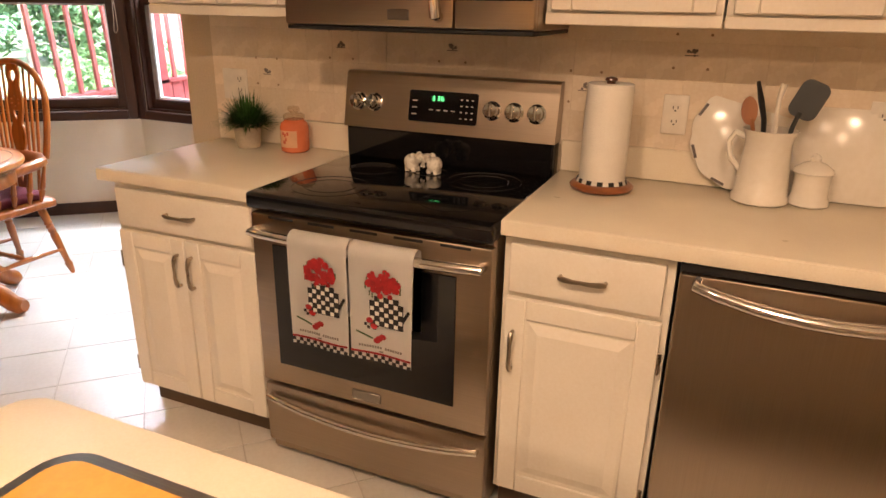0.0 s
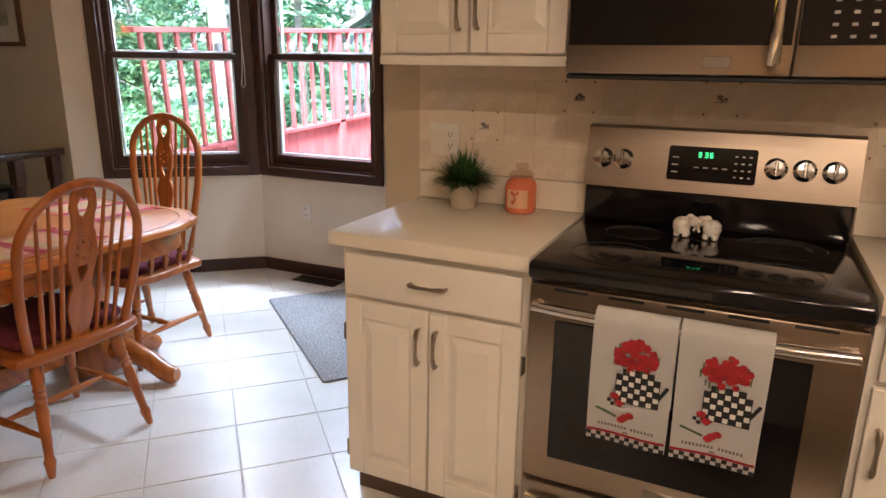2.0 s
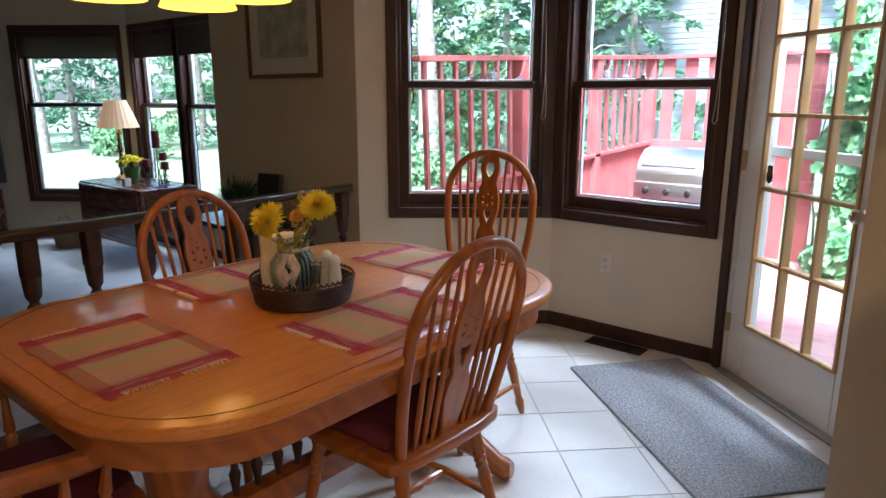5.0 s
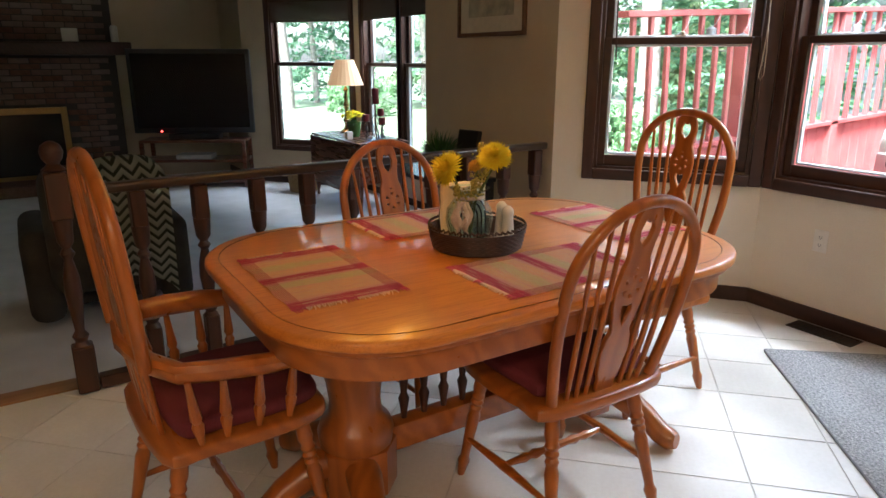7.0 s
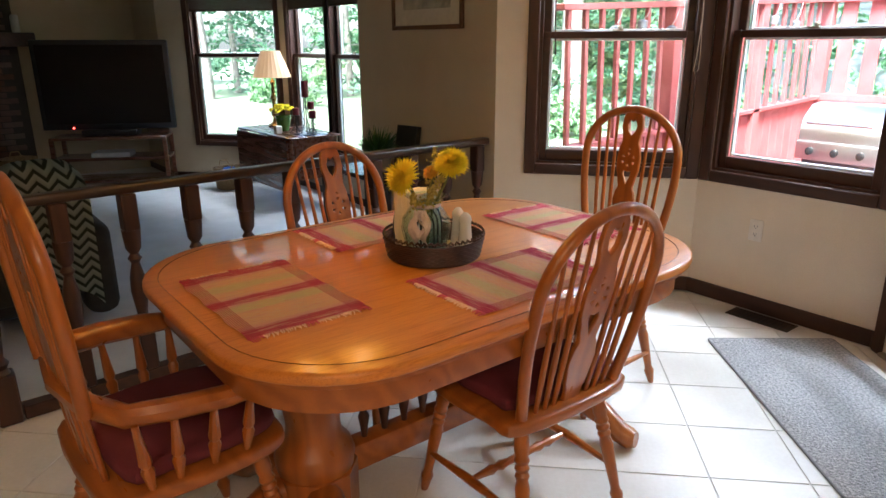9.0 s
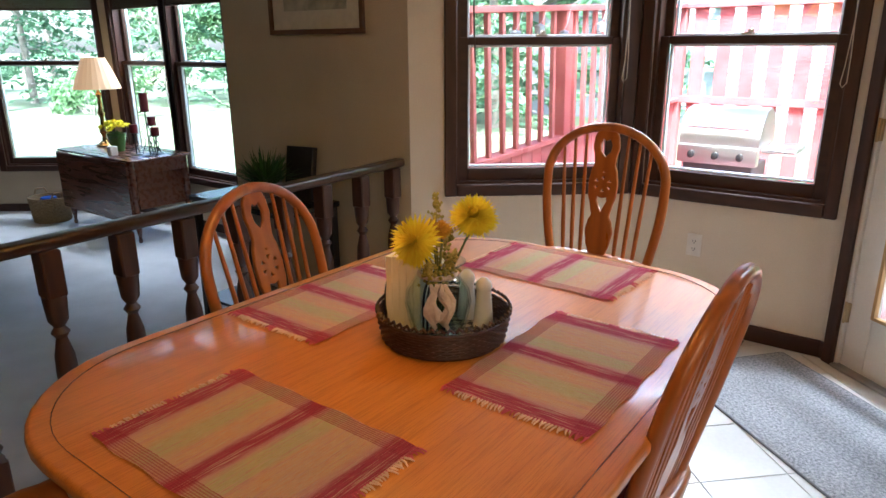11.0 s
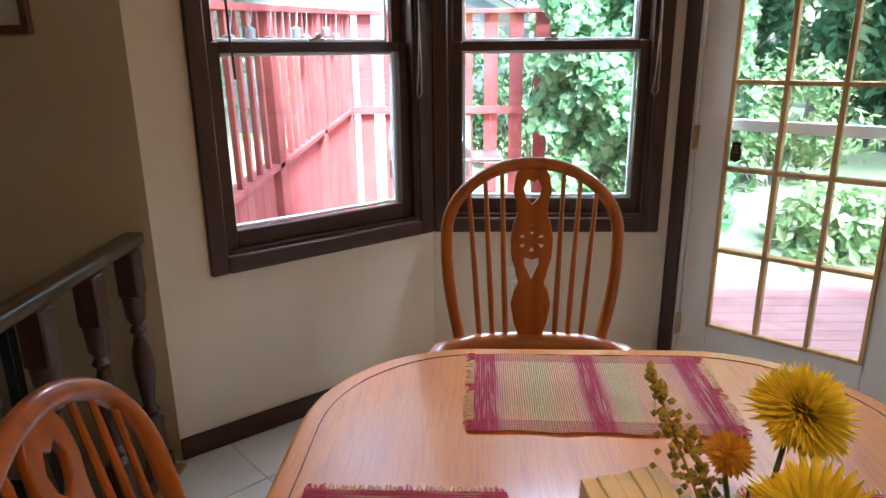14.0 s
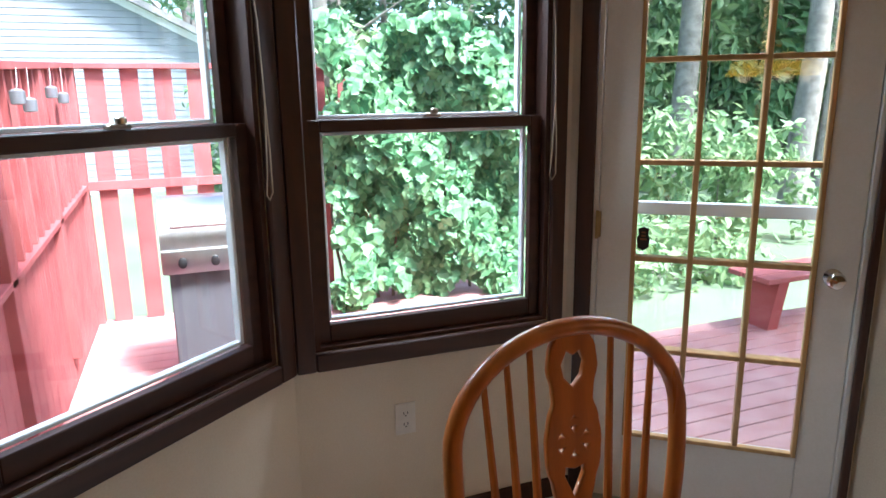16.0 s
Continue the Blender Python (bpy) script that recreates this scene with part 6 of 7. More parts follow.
for x in (-0.06, -1.28):
    for y in (-0.58, -0.06):
        part("leg", lathe(B(), [(0.012, 0.0), (0.02, 0.02), (0.014, 0.05), (0.026, 0.12), (0.03, 0.3), (0.024, 0.34), (0.034, 0.38), (0.034, 0.735)], 14, pose(x, y, 0)), MAHOG, drop)
DT = LOW + 0.757
tl = thing("table_lamp", pose(-7.95, 1.33, DT) @ Matrix.Scale(1.12, 4), "brass candlestick lamp with a cream pleated shade, lit", "lamp")
part("lamp_base", lathe(B(), [(0.075, 0.001), (0.08, 0.012), (0.06, 0.03), (0.03, 0.05), (0.022, 0.09), (0.04, 0.13), (0.022, 0.17), (0.018, 0.25), (0.034, 0.29), (0.02, 0.33), (0.016, 0.42), (0.028, 0.45), (0.01, 0.48), (0.008, 0.56)], 20), BRASS, tl, "turned brass base")
SHADE = glow("lit_pleated_shade", (1.0, 0.6, 0.3), 0.06, (0.55, 0.38, 0.23))
bm, rings = B(), []
for r, z in ((0.19, 0.5), (0.155, 0.6), (0.09, 0.76)):
    rings.append([bm.verts.new(((r + (0.004 if i % 2 else 0)) * math.cos(2 * math.pi * i / 48), (r + (0.004 if i % 2 else 0)) * math.sin(2 * math.pi * i / 48), z)) for i in range(48)])
for a, b in zip(rings, rings[1:]):
    ringface(bm, a, b)
part("shade", bm, SHADE, tl, "lit cream pleated shade", 20)
part("lamp_bulb", lathe(B(), [(0.012, 0.56), (0.03, 0.6), (0.03, 0.63), (0.002, 0.67)], 14), glow("lamp_bulb_lit", (1.0, 0.75, 0.45), 2.0), tl)
mp = thing("potted_flowers", pose(-7.5, 1.22, DT), "yellow chrysanthemums in a green glass pot", "flowers")
part("pot", lathe(B(), [(0.055, 0.001), (0.06, 0.01), (0.085, 0.16), (0.088, 0.17), (0.08, 0.165)], 20), plain("green_glass_pot", (0.08, 0.2, 0.05), 0.15), mp, "green glass pot")
bm, rnd = B(), random.Random(21)
for i in range(26):
    a, q = rnd.uniform(0, 6.28), rnd.uniform(0, 1) ** 0.5
    mum(bm, Vector((0.12 * q * math.cos(a), 0.12 * q * math.sin(a), 0.22 + 0.05 * (1 - q * q))), (math.cos(a) * q, math.sin(a) * q, 1), 0.04, 36, rnd, 1.0, 0.008)
part("bloom_mass", bm, YEL, mp, "mass of small yellow blooms", 0)
vs, fs = blades(90, random.Random(8), 0.06, 0.1, 0.1, 0.012, 0.05)
leafmesh("foliage", [(x, y, z + 0.13) for x, y, z in vs], fs, GRASSY, mp)
single("votive_holder", bx(B(), (-0.035, -0.035, 0.001), (0.035, 0.035, 0.085), 0.006), WHITEC, "small white votive candle in a black holder", "candle", pose(-7.28, 1.05, DT))
CAND = plain("burgundy_wax", (0.16, 0.012, 0.02), 0.4)
for x, y, h, n in ((-6.98, 1.24, 0.4, "tall"), (-7.14, 1.2, 0.2, "short"), (-7.1, 1.36, 0.26, "short"), (-7.03, 1.34, 0.17, "short")):
    ca = thing("candle_holder", pose(x, y, DT), f"{n} black scrolled iron holder with a burgundy candle", "candle", "iron candle holders")
    bm = lathe(B(), [(0.05, 0.001), (0.05, 0.005), (0.006, 0.012), (0.006, h - 0.01), (0.04, h - 0.006), (0.044, h)], 16)
    for q in range(3):
        a = q * 2.094
        tube(bm, [(0.006 * math.cos(a), 0.006 * math.sin(a), h * 0.75), (0.05 * math.cos(a), 0.05 * math.sin(a), h * 0.55), (0.02 * math.cos(a), 0.02 * math.sin(a), h * 0.35), (0.06 * math.cos(a), 0.06 * math.sin(a), 0.02)], 0.0035, 6)
    part("iron_stand", bm, BLACK, ca)
    part("candle", lathe(B(), [(0.036, h + 0.001), (0.037, h + 0.004), (0.037, h + (0.16 if n == "tall" else 0.075)), (0.03, h + (0.158 if n == "tall" else 0.073)), (0.001, h + (0.155 if n == "tall" else 0.07))], 18), CAND, ca, "burgundy pillar candle")
WICK = surf("tan_wicker", (0.22, 0.14, 0.07), (0.36, 0.25, 0.13), 60.0, 160.0, 0.8, 0.8, dist=0.004)


def basket(m, r, h, label):
    b = thing("basket", m, label, "basket")
    for i in range(int(h / 0.016)):
        z = 0.008 + i * 0.016
        rr = r * (0.86 + 0.14 * z / h)
        bm = B()
        tube(bm, [((rr + 0.004 * (1 if (q + i) % 2 else -1)) * math.cos(2 * math.pi * q / 36), (rr + 0.004 * (1 if (q + i) % 2 else -1)) * math.sin(2 * math.pi * q / 36), z) for q in range(36)], 0.0085, 6, True)
        part("coil", bm, WICK, b)
    part("bottom", lathe(B(), [(r * 0.86, 0.001), (r * 0.86, 0.006), (0.001, 0.0065)], 24), WICK, b)
    for s in (-1, 1):
        part("handle", tube(B(), [(s * r, -0.06, h), (s * r * 1.05, -0.04, h + 0.05), (s * r * 1.05, 0.04, h + 0.05), (s * r, 0.06, h)], 0.009, 6), WICK, b)
    return b


basket(pose(-8.45, 0.92, LOW), 0.19, 0.26, "round tan wicker basket on the carpet")
for i, (c, dx, z) in enumerate((((0.01, 0.06, 0.3), -0.03, 0.2), ((0.35, 0.03, 0.05), 0.05, 0.17), ((0.6, 0.58, 0.55), 0.0, 0.12))):
    bm = lathe(B(), [(0.001, -0.05), (0.07, -0.035), (0.09, 0.0), (0.07, 0.04), (0.001, 0.055)], 14)
    for v in bm.verts:
        v.co *= 1 + 0.12 * noise.noise(v.co * 25)
    single("rolled_blanket", bm, surf("fleece_%d" % i, c, tuple(min(1, q * 1.5) for q in c), 20.0, 200.0, 0.95, 0.5), ("folded blue fleece in the basket", "folded red fleece in the basket", "folded white fleece in the basket")[i], "blanket", pose(-8.45 + dx, 0.92, LOW + z, 0, 0, 40 * i))

# television in the corner, on its stand
tv = thing("television", pose(-9.55, -0.1, LOW + 0.62, 0, 0, 62) @ Matrix.Diagonal((1.06, 1, 1.14, 1)), "large black flat television, switched off", "television")
part("bezel", bx(B(), (-0.72, -0.04, 0.06), (0.72, 0.03, 0.98), 0.012, seg=2), BLACK, tv)
part("screen", bx(B(), (-0.67, -0.044, 0.12), (0.67, -0.04, 0.93), 0.001), plain("dead_screen", (0.004, 0.004, 0.005), 0.22), tv, "dark screen")
part("foot", bx(B(), (-0.3, -0.12, 0.0), (0.3, 0.12, 0.06), 0.01), BLACK, tv)
part("standby_light", bx(B(), (-0.4, -0.047, 0.075), (-0.385, -0.042, 0.09)), glow("red_standby", (1.0, 0.03, 0.02), 4.0, (0.3, 0.0, 0.0)), tv, "red standby light", 0)
ts = thing("tv_stand", pose(-9.55, -0.1, LOW, 0, 0, 62), "dark cherry open television stand", "stand")
for z in (0.06, 0.33, 0.58):
    part("shelf", bx(B(), (-0.66, -0.22, z), (0.66, 0.22, z + 0.035), 0.004), MAHOG, ts)
for x in (-0.64, 0.64):
    for y in (-0.2, 0.2):
        part("post", bx(B(), (x - 0.025, y - 0.02, 0.0), (x + 0.025, y + 0.02, 0.6), 0.004), MAHOG, ts)
single("disc_player", bx(B(), (-0.22, -0.14, 0.0), (0.22, 0.14, 0.06), 0.004), plain("silver_case", (0.5, 0.5, 0.5), 0.35, 0.6), "flat silver disc player on the stand", "player", pose(-9.5, -0.13, LOW + 0.366, 0, 0, 62))

# brick fireplace
FX = -10.28
fp = tagged(thing("fireplace", pose(FX, -2.2, LOW), "dark brick fireplace with a timber mantel and brass doors", "fireplace"))
part("core", bx(B(), (-0.30, -1.35, 0.0), (-0.02, 1.35, H0 - LOW - 0.002)), plain("dark_mortar", (0.06, 0.05, 0.045), 0.95), fp, smooth=0)
part("mantel", bx(B(), (0.0, -1.45, 1.66), (0.26, 1.52, 1.82), 0.02, seg=2), DARKX, fp, "heavy dark timber mantel")
part("hearth", bx(B(), (0.0, -1.35, 0.0), (0.5, 1.35, 0.14), 0.01), surf("hearth_brick", (0.09, 0.045, 0.03), (0.15, 0.08, 0.055), 20.0, 90.0, 0.9, 0.6), fp)
part("firebox", bx(B(), (0.0, -0.55, 0.141), (0.035, 0.62, 0.95)), plain("sooty_glass", (0.006, 0.006, 0.006), 0.2), fp, "black firebox doors", 0)
part("brass_surround", frame_bars(-0.62, 0.7, 0.141, 1.03, 0.0, 0.04, (0.07, 0.05, 0.08)), plain("dull_brass", (0.3, 0.22, 0.1), 0.35, 1.0), fp, "brass door surround").matrix_local = Matrix.Translation((0.04, 0, 0)) @ Matrix.Rotation(math.pi / 2, 4, "Z")
BRICKM = surf("dark_fire_brick", (0.075, 0.032, 0.022), (0.14, 0.065, 0.042), 12.0, 80.0, 0.9, 0.6, dist=0.004, rnd=0.3)
bme = finish(bx(B(), (-0.02, -0.105, -0.03), (0.0, 0.105, 0.03), 0.004), "brick", BRICKM, 0)
for r in range(34):
    z = 0.175 + r * 0.071
    for c in range(13):
        y = -1.24 + c * 0.222 + (0.111 if r % 2 else 0) - 0.05
        if -0.66 < y < 0.74 and z < 1.06 or 1.62 < z < 1.86 or z > 2.68 or abs(y) > 1.24:
            continue
        o = new("brick", bme)
        o.parent, o.location = fp, (0, y, z)
bs = basket(pose(-9.95, -1.1, LOW + 0.141), 0.2, 0.24, "tan wicker basket on the hearth")
for y, h, c, lb in ((-1.35, 0.16, (0.55, 0.52, 0.46), "small cream sign on the mantel"), (-0.85, 0.2, (0.5, 0.48, 0.44), "pale candle jar on the mantel")):
    if h < 0.2:
        single("mantel_sign", bx(B(), (-0.01, -0.09, 0), (0.01, 0.09, h), 0.004), plain("cream_sign", c, 0.7), lb, "sign", pose(FX + 0.12, y, LOW + 1.821))
    else:
        single("mantel_jar", lathe(B(), [(0.04, 0.001), (0.045, 0.01), (0.045, h - 0.02), (0.03, h)], 16), plain("pale_jar", c, 0.4), lb, "jar", pose(FX + 0.12, y, LOW + 1.821))

# recliner with a knitted throw
rec = thing("recliner", pose(-5.3, -1.66, LOW, 0, 0, 90), "dark upholstered recliner behind the railing", "armchair")
UPH = surf("dark_upholstery", (0.02, 0.018, 0.016), (0.045, 0.04, 0.035), 6.0, 140.0, 0.85, 0.4, dist=0.003)
part("seat", bx(B(), (-0.3, -0.35, 0.12), (0.3, 0.4, 0.48), 0.07, seg=4), UPH, rec)
part("backrest", bx(B(), (-0.34, -0.48, 0.3), (0.34, -0.2, 1.08), 0.1, pose(0, 0, 0, 8), 5), UPH, rec)
for s in (-1, 1):
    part("arm", bx(B(), (s * 0.38 - 0.1, -0.4, 0.05), (s * 0.38 + 0.1, 0.4, 0.64), 0.08, None, 4), UPH, rec)
k = Nodes("zigzag_throw_knit")
_v = k.coords((1, 1, 1))
_s = k.n("SeparateXYZ")
k.l(_v, _s.inputs[0])
_zz = k.math("FRACT", k.math("DIVIDE", k.math("ADD", _s.outputs[2], k.math("PINGPONG", _s.outputs[0], 0.05)), 0.058))
k.bump(k.noise(_v, 120.0, 3), 0.7, 0.004)
THROW = k.done(k.ramp(_zz, [(0.0, (0.3, 0.31, 0.25)), (0.5, (0.37, 0.385, 0.31)), (0.58, (0.03, 0.04, 0.03)), (0.9, (0.03, 0.04, 0.03)), (1.0, (0.3, 0.31, 0.25))]), 0.95)
bm = B()
g = []
drape = [(-0.28, 0.78), (-0.31, 0.93), (-0.35, 1.03), (-0.42, 1.065), (-0.5, 1.065), (-0.59, 1.04), (-0.655, 0.97), (-0.66, 0.85), (-0.65, 0.7), (-0.63, 0.55), (-0.62, 0.4)]
for i in range(15):
    s = i / 14
    x = -0.1 + 0.44 * s
    sag = 0.09 * (2 * s - 1) ** 4
    g.append([bm.verts.new((x + 0.02 * noise.noise((s * 3, q, 4)), y - 0.02 * noise.noise((s * 6, q * 0.4, 2)), z - sag - (0.1 * s * max(0, q - 6) / 4))) for q, (y, z) in enumerate(drape)])
for i in range(14):
    for j in range(10):
        bm.faces.new((g[i][j], g[i + 1][j], g[i + 1][j + 1], g[i][j + 1]))
bmesh.ops.solidify(bm, geom=list(bm.faces), thickness=0.012)
single("knitted_throw", bm, THROW, "green and grey zigzag knitted throw over the recliner", "throw", rec.matrix_world.copy(), smooth=60)

# side table by the railing with plant and box
sd = thing("side_table", pose(-4.15, 0.33, LOW), "black side table against the wall behind the railing", "table")
part("top", bx(B(), (-0.5, -0.2, 0.86), (0.32, 0.2, 0.89), 0.004), plain("black_table_top", (0.02, 0.02, 0.022), 0.18), sd)
for x in (-0.47, 0.29):
    for y in (-0.17, 0.17):
        part("leg", bx(B(), (x - 0.02, y - 0.02, 0), (x + 0.02, y + 0.02, 0.86), 0.003), BLACK, sd)
part("lower_shelf", bx(B(), (-0.48, -0.18, 0.25), (0.3, 0.18, 0.27), 0.003), BLACK, sd)
sp = thing("potted_plant", pose(-4.16, 0.3, LOW + 0.891) @ Matrix.Scale(1.5, 4), "small round green plant in a grey pot", "plant")
part("pot", lathe(B(), [(0.05, 0.001), (0.06, 0.07), (0.055, 0.072)], 18), plain("grey_ceramic_pot", (0.25, 0.24, 0.22), 0.6), sp)
vs, fs = blades(260, random.Random(14), 0.05, 0.15, 0.13, 0.008, 0.03)
leafmesh("leaves", [(x, y, z + 0.06) for x, y, z in vs], fs, GRASSY, sp)
single("photo_box", bx(B(), (-0.09, -0.02, 0.0), (0.09, 0.02, 0.29), 0.003), plain("black_photo_frame", (0.015, 0.014, 0.014), 0.4), "black photo frame standing on the side table", "frame", pose(-4.02, 0.41, LOW + 0.894, -10, 0, 10))
for x, y, c, lb in ((-3.78, -0.62, (0.5, 0.04, 0.03), "red plastic toy on the carpet"), (-3.86, -0.4, (0.55, 0.5, 0.05), "yellow plastic toy on the carpet"), (-3.7, -0.25, (0.06, 0.25, 0.3), "teal plastic toy on the carpet")):
    single("toy", lathe(B(), [(0.06, 0.001), (0.08, 0.02), (0.07, 0.09), (0.03, 0.14), (0.001, 0.15)], 14), plain("toy_plastic", c, 0.35), lb, "toy", pose(x, y, LOW), "toys on the carpet")

# ---- outside ----
GRASS = surf("mown_lawn", (0.1, 0.15, 0.08), (0.16, 0.21, 0.125), 0.6, 60.0, 0.95, 0.6, dist=0.02)
GZ = -0.75
bm = bx(B(), (-300, 1.8, -1.2), (300, 600, GZ))
bx(bm, (-300, -300, -1.2), (-10.8, 1.8, GZ))
single("ground", bm, GRASS, "mown green lawn", "ground", kind="structure", smooth=0)
REDP = surf("red_deck_stain", (0.28, 0.05, 0.05), (0.4, 0.1, 0.095), 5.0, 90.0, 0.7, 0.35, dist=0.002, rnd=0.1)
# worn red stain, with the glare of daylight on the boards lightening the colour
DECKP = surf("worn_sunlit_deck_stain", (0.5, 0.2, 0.19), (0.64, 0.35, 0.33), 5.0, 90.0, 0.6, 0.35, dist=0.002, rnd=0.12)
bm = bx(B(), (-3.545, 1.5, DECK - 0.2), (2.6, 3.25, DECK - 0.03))
bx(bm, (-0.6, 0.16, DECK - 0.2), (2.6, 1.499, DECK - 0.03))
single("deck", bm, REDP, "red stained timber deck", "deck", kind="structure", smooth=0)
deck = bpy.data.objects["deck"]
single("deck_wing", bx(B(), (-3.545, 3.26, DECK - 0.2), (-0.3, 5.15, DECK - 0.03)), REDP, "red stained timber deck wing", "deck", kind="structure", smooth=0)
y = 0.16
while y < 5.1:
    x1 = 2.6 if y + 0.135 < 3.25 else -0.3
    x0 = -3.548 if y > 1.48 else -0.7 if y < 0.72 else -1.43 + (1.32 - y) * 1.24
    o = new("deck_board", finish(bx(B(), (x0, y, DECK - 0.029), (x1, y + 0.132, DECK), 0.004), "deck_board", DECKP, 0))
    o.parent = deck
    y += 0.14
# side screen: boarded below, balusters above
LX = -3.55
sc = thing("deck_screen", pose(LX, 0, DECK, 2.6), "red deck screen, boarded below with square balusters above", "fence")
LG, LT = 0.61 - DECK, 1.515 - DECK
for i in range(27):
    y = 1.35 + i * 0.14
    part("board", bx(B(), (-0.02, y, -0.25), (0.0, y + 0.134, LG), 0.003), REDP, sc, smooth=0)
part("ledge", bx(B(), (-0.06, 1.35, LG), (0.05, 5.12, LG + 0.035), 0.004), REDP, sc)
part("top_rail", bx(B(), (-0.06, 1.35, LT), (0.06, 5.16, LT + 0.04), 0.004), REDP, sc)
for i in range(22):
    y = 1.42 + i * 0.167
    part("baluster", bx(B(), (0.0, y, LG + 0.036), (0.032, y + 0.034, LT), 0.003), REDP, sc, smooth=0)
for y in (2.62, 3.9):
    part("post", bx(B(), (-0.05, y - 0.05, 0.0), (0.05, y + 0.05, LT + 0.001), 0.004), REDP, sc, smooth=0)
LG, LT = 0.85 - DECK, 1.745 - DECK
fs_ = thing("slat_fence", pose(LX, 5.13, DECK), "red slatted fence at the end of the deck", "fence")
part("corner_post", bx(B(), (-0.05, -0.05, -0.4), (0.05, 0.05, LT + 0.03), 0.004), REDP, fs_, smooth=0)
for i in range(11):
    x = 0.12 + i * 0.24
    part("slat", bx(B(), (x, -0.01, -0.1), (x + 0.13, 0.012, LT), 0.003), REDP, fs_, smooth=0)
part("middle_rail", bx(B(), (0.05, -0.05, LG - 0.02), (3.1, -0.011, LG + 0.05), 0.003), REDP, fs_)
part("cap_rail", bx(B(), (0.05, -0.06, LT), (3.1, 0.06, LT + 0.04), 0.003), REDP, fs_)
# string lights along the screen
WIRE = plain("pale_wire", (0.4, 0.4, 0.4), 0.5)
for i, (y, dz) in enumerate(((1.75, 0.1), (2.05, 0.07), (2.4, 0.12), (3.0, 0.08), (3.25, 0.13), (3.9, 0.09), (4.3, 0.14))):
    sl = thing("lantern_light", pose(LX + 0.08, y, 1.5 + 0.045 * y - dz), "small grey tin lantern hung from the deck screen", "lantern", "lanterns on the deck screen")
    part("cup", lathe(B(), [(0.025, -0.06), (0.032, -0.055), (0.034, 0.0), (0.02, 0.01), (0.004, 0.014)], 12), plain("grey_tin", (0.25, 0.26, 0.28), 0.4, 0.5), sl)
    bm = B()
    tube(bm, [(0, 0, 0.012), (-0.004, 0.05, dz * 0.5), (-0.01, 0.1, dz + 0.03)], 0.002, 5)
    part("wire", bm, WIRE, sl)
# grill
gr = thing("gas_grill", pose(-2.66, 3.78, DECK) @ Matrix.Diagonal((0.84, 1, 1.03, 1)), "stainless gas grill with a domed lid on the deck", "grill")
GST = steel("grill_steel", (0.62, 0.62, 0.62), 0.32)
part("cabinet", bx(B(), (-0.32, -0.24, 0.05), (0.32, 0.24, 0.72), 0.01), plain("dark_cart", (0.1, 0.1, 0.11), 0.5), gr)
part("control_panel", bx(B(), (-0.36, -0.3, 0.72), (0.36, -0.2, 0.86), 0.012, seg=2), GST, gr)
for x in (-0.22, 0.0, 0.22):
    part("knob", lathe(B(), [(0.03, 0), (0.03, 0.03), (0.02, 0.035), (0.001, 0.036)], 14, pose(x, -0.3, 0.79, 90)), BLACK, gr)
bm = B()
lp = [(-0.26, 0.86), (0.25, 0.86), (0.25, 0.98), (0.2, 1.08), (0.05, 1.14), (-0.1, 1.12), (-0.22, 1.02), (-0.26, 0.93)]
prism(bm, lp, -0.36, 0.36, Matrix(((0, 0, 1, 0), (1, 0, 0, 0), (0, 1, 0, 0), (0, 0, 0, 1))))
ld = part("lid", bm, GST, gr, "domed steel lid", 50)
bm = B()
tube(bm, [(-0.28, -0.24, 1.0), (-0.28, -0.3, 1.0), (0.28, -0.3, 1.0), (0.28, -0.24, 1.0)], 0.012, 8)
part("lid_handle", bm, CHROME, ld)
for s in (1,):
    part("side_shelf", bx(B(), (min(s * 0.37, s * 0.66), -0.22, 0.82), (max(s * 0.37, s * 0.66), 0.2, 0.86), 0.01), GST, gr)
# bench
bn = thing("deck_bench", pose(1.75, 3.0, DECK), "red stained deck bench with trestle legs", "bench")
for i in range(3):
    part("plank", bx(B(), (-0.7, -0.2 + i * 0.135, 0.40), (0.9, -0.075 + i * 0.135, 0.44), 0.005), REDP, bn, smooth=0)
for x in (-0.5, 0.7):
    part("trestle", prism(B(), [(-0.16, 0.4), (-0.09, 0.0), (0.09, 0.0), (0.16, 0.4)], -0.05, 0.05, Matrix.Translation((x, 0, 0)) @ Matrix(((0, 0, 1, 0), (1, 0, 0, 0), (0, 1, 0, 0), (0, 0, 0, 1)))), REDP, bn, smooth=0)


